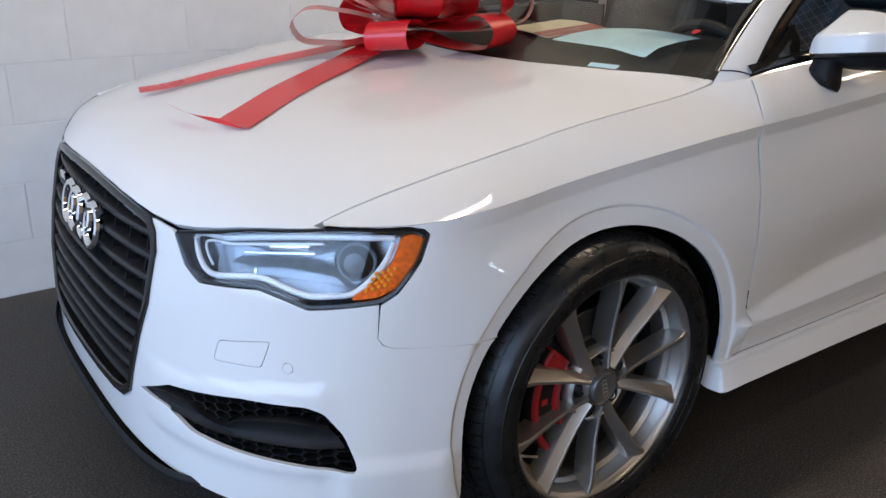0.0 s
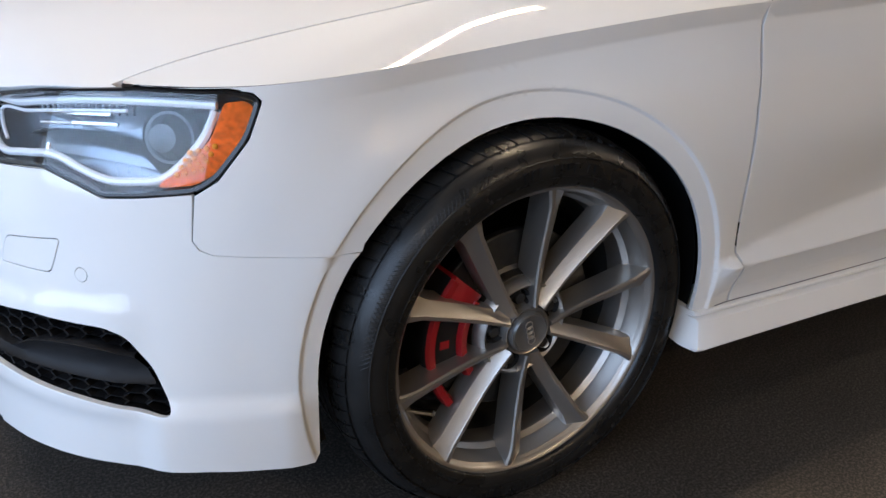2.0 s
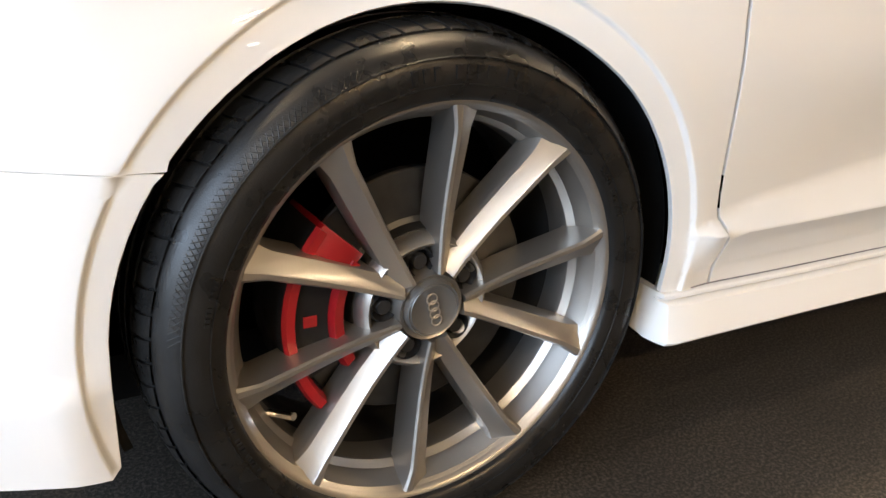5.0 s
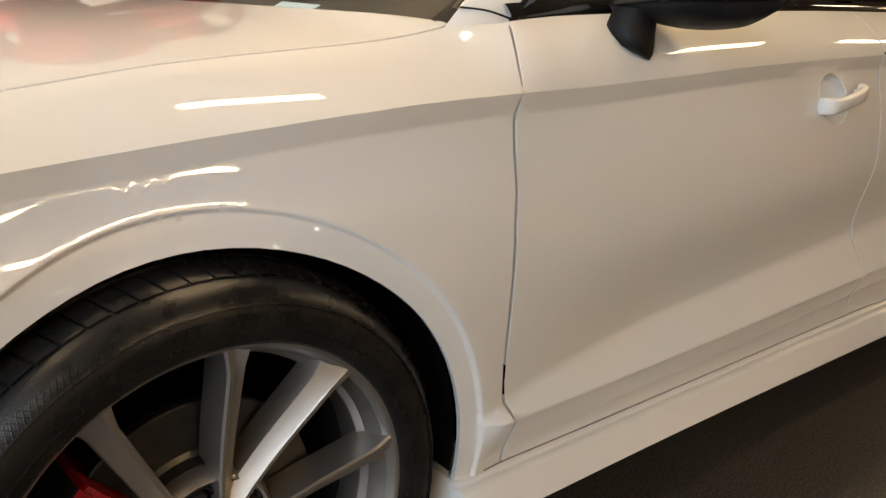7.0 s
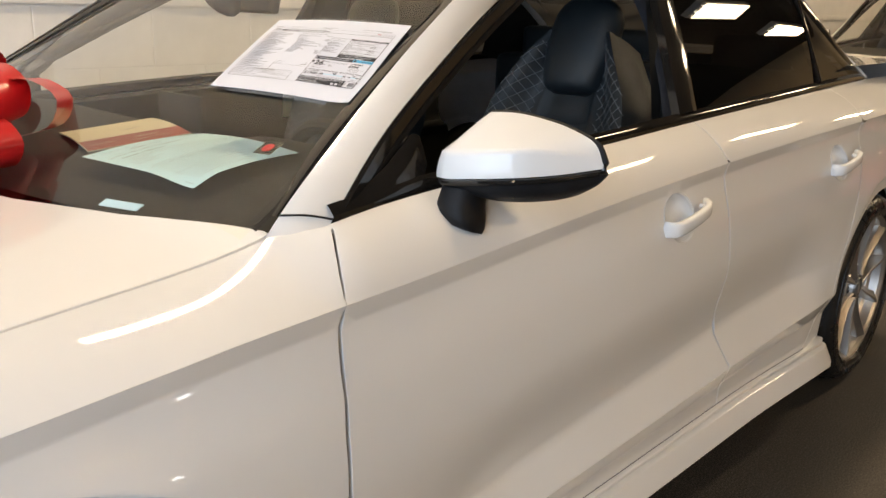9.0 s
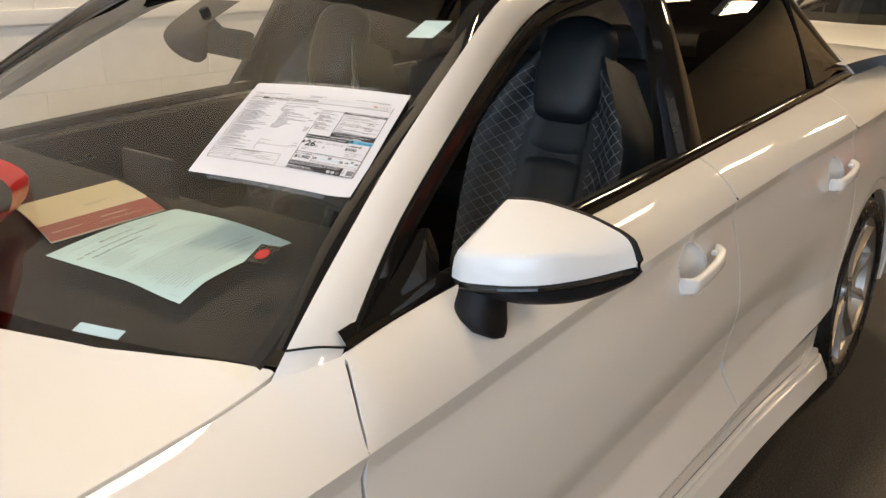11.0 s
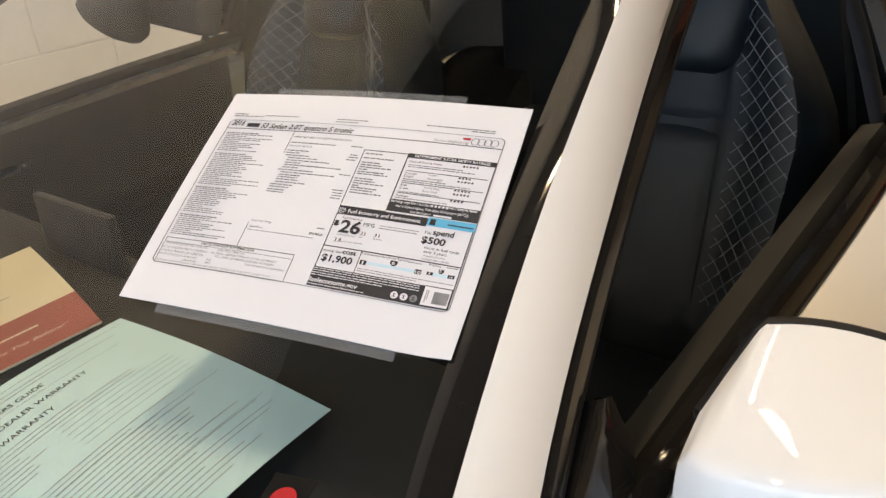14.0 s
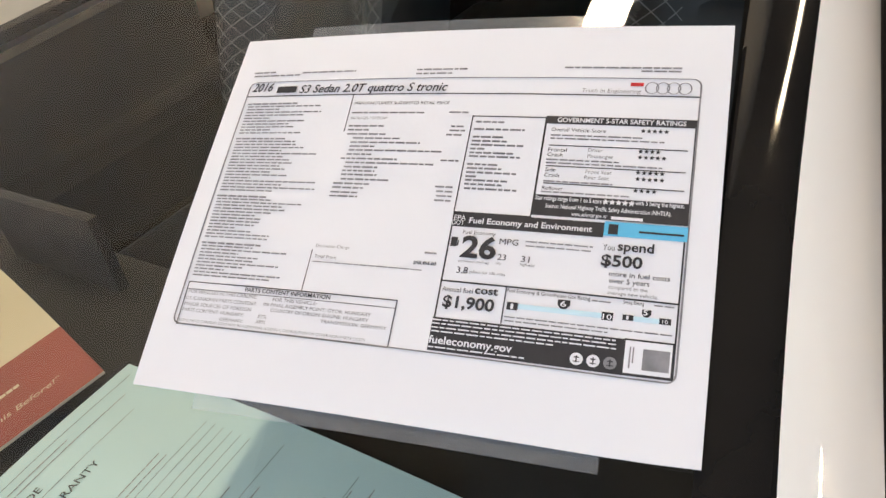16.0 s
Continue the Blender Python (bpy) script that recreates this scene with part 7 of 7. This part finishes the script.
lettering('Like This Before!"', on_card_text, .085, .242, .0056, .0056, CREAM_PAPER, broch, 0, .080, .2)
bars("print", on_card_text, broken([(.095, .2150, .140, .2185), (.01, .226, .06, .2285), (.02, .130, .060, .1315), (.03, .138, .080, .1395)], 3), .0056, CREAM_PAPER, broch, "rows of unreadable print")
bars("grey_print", on_card_text, broken([(.09, .128, .135, .1300), (.09, .137, .12, .1388)], 5), .0056, GREY_INK, broch, "rows of unreadable print")

# small tag on the inside of the windscreen, and the number strip (left blank)
tag = new("windscreen_tag")
tagged(tag, "small black tag with a red emblem inside the windscreen", "tag")


def glass_patch(y0, y1, z0, z1, depth):
    def g(u, v, lift=0.0):
        return screen_pose(y0 + (y1 - y0) * u, z0 + (z1 - z0) * v, -depth + lift)
    return g


gp = glass_patch(-.5625, -.5935, .9965, .9800, .011)
quad_sheet("card", gp, 0, 0, 1, 1, 0, BLACK_GLOSS, tag, "black card", .0, 4, 4)
v = [gp(.5 + .29 * math.cos(2 * math.pi * i / 24), .54 + .29 * math.sin(2 * math.pi * i / 24), .001) for i in range(24)]
part("emblem", bm_from(v, [tuple(range(24))]), RED_INK, tag, "plain red round mark")
strip_tag = new("number_strip")
tagged(strip_tag, "blank pale strip at the foot of the windscreen", "label")
gp2 = glass_patch(-.428, -.500, .9085, .901, .008)
quad_sheet("plate", gp2, 0, 0, 1, 1, 0, PALE_BLUE_INK, strip_tag, "pale strip", .001, 6, 2)
sticker = new("windscreen_patch")
tagged(sticker, "pale square sticker high on the windscreen", "sticker")
gp3 = glass_patch(-.470, -.517, 1.262, 1.237, .006)
quad_sheet("label", gp3, 0, 0, 1, 1, 0, PALE_BLUE_INK, sticker, "pale square", .0, 3, 3)
# dark square with two round marks, low behind the glass
dark_patch = new("windscreen_patch")
tagged(dark_patch, "dark patch with two round marks low on the windscreen", "sticker")
gp4 = glass_patch(.41, .30, 1.058, 1.036, .006)
quad_sheet("label", gp4, 0, 0, 1, 1, 0, GRAPHITE, dark_patch, "dark square", .0, 3, 3)
for cu in (.26, .62):
    v = [gp4(cu + .14 * math.cos(2 * math.pi * i / 20), .55 + .30 * math.sin(2 * math.pi * i / 20), .001) for i in range(20)]
    part("round_mark", bm_from(v, [tuple(range(20))]), GREY_INK, dark_patch, "plain round mark")

# ---- gift bow on the hood ----
bow = new("gift_bow")
tagged(bow, "large red satin gift bow lying on the hood", "bow")
BC = Vector((.18, .10, .0))
bow_z = hood_z(BC.x, BC.y)


def ribbon(name, pts, width, up, n=40, twist=0.0, taper=None):
    """A satin band along a smooth line; up: the direction across its width."""
    c = spline(pts, n)
    v, f = [], []
    for i, p in enumerate(c):
        d = Vector(up).normalized()
        if twist:
            tan = (c[min(i + 1, n)] - c[max(i - 1, 0)]).normalized()
            d = Matrix.Rotation(twist * i / n, 3, tan) @ d
        for k in range(5):
            t = k / 4 - .5
            v.append(p + d * width * t * (1 if taper is None else 1 + (taper - 1) * i / n))
    f = [(i * 5 + k, (i + 1) * 5 + k, (i + 1) * 5 + k + 1, i * 5 + k + 1) for i in range(n) for k in range(4)]
    return part(name, bm_from(v, f), RIBBON, bow, sharp=80)


rb = random.Random(11)
W = .118
# each loop: direction, lift in degrees, length, height of its eye, height of its root
LOOPS = ((150, 2, .34, .090, .050), (214, 2, .21, .075, .044), (-70, 3, .29, .085, .050), (-36, 13, .33, .095, .055), (92, 4, .31, .09, .05), (32, 22, .31, .09, .06),
         (172, 30, .29, .125, .085), (240, 36, .235, .125, .085), (-54, 14, .27, .105, .08), (18, 18, .24, .09, .065), (88, 32, .27, .12, .09), (128, 40, .25, .12, .09),
         (200, 62, .20, .125, .12), (300, 62, .20, .125, .12), (60, 66, .20, .125, .12), (0, 88, .15, .12, .14))
for az, el, length, rise, z0 in LOOPS:
    az, el = radians(az), radians(el)
    out = Vector((math.cos(az) * math.cos(el), math.sin(az) * math.cos(el), math.sin(el)))
    side = Vector((-math.sin(az), math.cos(az), 0))
    up = out.cross(side)
    if up.z < 0:
        up = -up
    side = (side + up * rb.uniform(-.12, .12) + out * rb.uniform(-.1, .1)).normalized()
    o = Vector((BC.x, BC.y, bow_z + z0))
    R_ = rise * .5
    pts = [o, o + out * length * .30 - up * R_ * .6, o + out * length * .70 - up * R_ * .95, o + out * length * .94 - up * R_ * .7, o + out * length + up * R_ * .1, o + out * length * .92 + up * R_ * .85, o + out * length * .6 + up * R_ * 1.0, o + out * length * .25 + up * R_ * .55, o + up * .012]
    pts = [Vector((p.x, p.y, max(p.z, hood_z(min(p.x, .30), max(min(p.y, .7), -.7)) + .006 if p.x < .3 else p.z))) for p in pts]
    ribbon("loop", pts, W, side)
hz = lambda x, y, d=.003: (x, y, hood_z(x, y) + d)
ribbon("tail", [hz(.10, .20, .03), hz(-.02, .26, .012), hz(-.2, .262, .01), hz(-.36, .26, .01), hz(-.46, .265, .012), hz(-.535, .29, .02)], .078, (0.25, 1, .10), taper=.7)
ribbon("tail", [hz(.12, .15, .03), hz(0, .10, .014), hz(-.11, .033, .01), hz(-.30, -.083, .008), hz(-.42, -.167, .008), hz(-.495, -.215, .010)], .092, (-.42, 1, .06))
ribbon("tail_end", [hz(-.495, -.215, .010), hz(-.525, -.16, .018), hz(-.54, -.07, .020), hz(-.545, .045, .022)], .092, (-.38, 1, .15), taper=.04)

# ---- the car parked behind ----
car_behind = copy_thing(car, Matrix.LocRotScale((5.75, -.22, 0), Euler((0, 0, radians(1.5))), Vector((1.0, 1.0, 1.07))))
car_behind.name = "car"
tagged(car_behind, "cream saloon parked behind the white one", "car")


def repaint(thing, paint):
    """Another body colour on a copied car."""
    for ob in thing.children_recursive:
        if ob.type == 'MESH' and ob.data.materials and ob.data.materials[0] == PAINT:
            ob.material_slots[0].link = 'OBJECT'
            ob.material_slots[0].material = paint


for (px_, py_, turn_), paint, lab in (((7.4, -3.0, 2.0), RED_PAINT, "red saloon parked across the showroom"), ((11.0, -3.9, -3.0), GREEN_PAINT, "dark green saloon parked by the end wall")):
    other = copy_thing(car, Matrix.LocRotScale((px_, py_, 0), Euler((0, 0, radians(turn_))), Vector((.92, 1.0, 1.03))))
    other.name = "car"
    tagged(other, lab, "car")
    repaint(other, paint)

# ---- painted concrete blocks of the far wall ----
BL_W, BL_H, BL_J = .397, .194, .0045


def block_bm(w):
    bm = box_bm((-w / 2, -.0015, -(BL_H - BL_J) / 2), (w / 2, .012, (BL_H - BL_J) / 2), .0014)
    return bm


block_mesh = None
rest_v, rest_f = [], []
rw = random.Random(5)
for row in range(15):
    zc = (row + .5) * BL_H
    if zc > RH - .1:
        break
    k = -14
    while True:
        xc = (-.118 if row % 2 == 0 else -.317) + BL_W * (k + .5)
        k += 1
        if xc < X0 + .2:
            continue
        if xc > X1 - .2:
            break
        yb = Y1 + rw.uniform(-.0006, .0006)
        near = -2.3 < xc < 4.4 and zc < 2.4
        if near:
            if block_mesh is None:
                first = part("block", block_bm(BL_W - BL_J), WALL, wall_far, sharp=8)
                block_mesh = first.data
                first.location = (xc, yb, zc)
            else:
                ob = new("block", block_mesh)
                ob.parent = wall_far
                ob.location = (xc, yb, zc)
        else:
            o = len(rest_v)
            w, h = (BL_W - BL_J) / 2, (BL_H - BL_J) / 2
            rest_v += [(xc - w, yb, zc - h), (xc + w, yb, zc - h), (xc + w, yb, zc + h), (xc - w, yb, zc + h),
                       (xc - w, yb + .01, zc - h), (xc + w, yb + .01, zc - h), (xc + w, yb + .01, zc + h), (xc - w, yb + .01, zc + h)]
            rest_f += [tuple(o + i for i in q) for q in ((0, 1, 2, 3), (0, 4, 5, 1), (1, 5, 6, 2), (2, 6, 7, 3), (3, 7, 4, 0))]
part("blocks_beyond", bm_from(rest_v, rest_f), WALL, wall_far, kind="stuff", sharp=8)
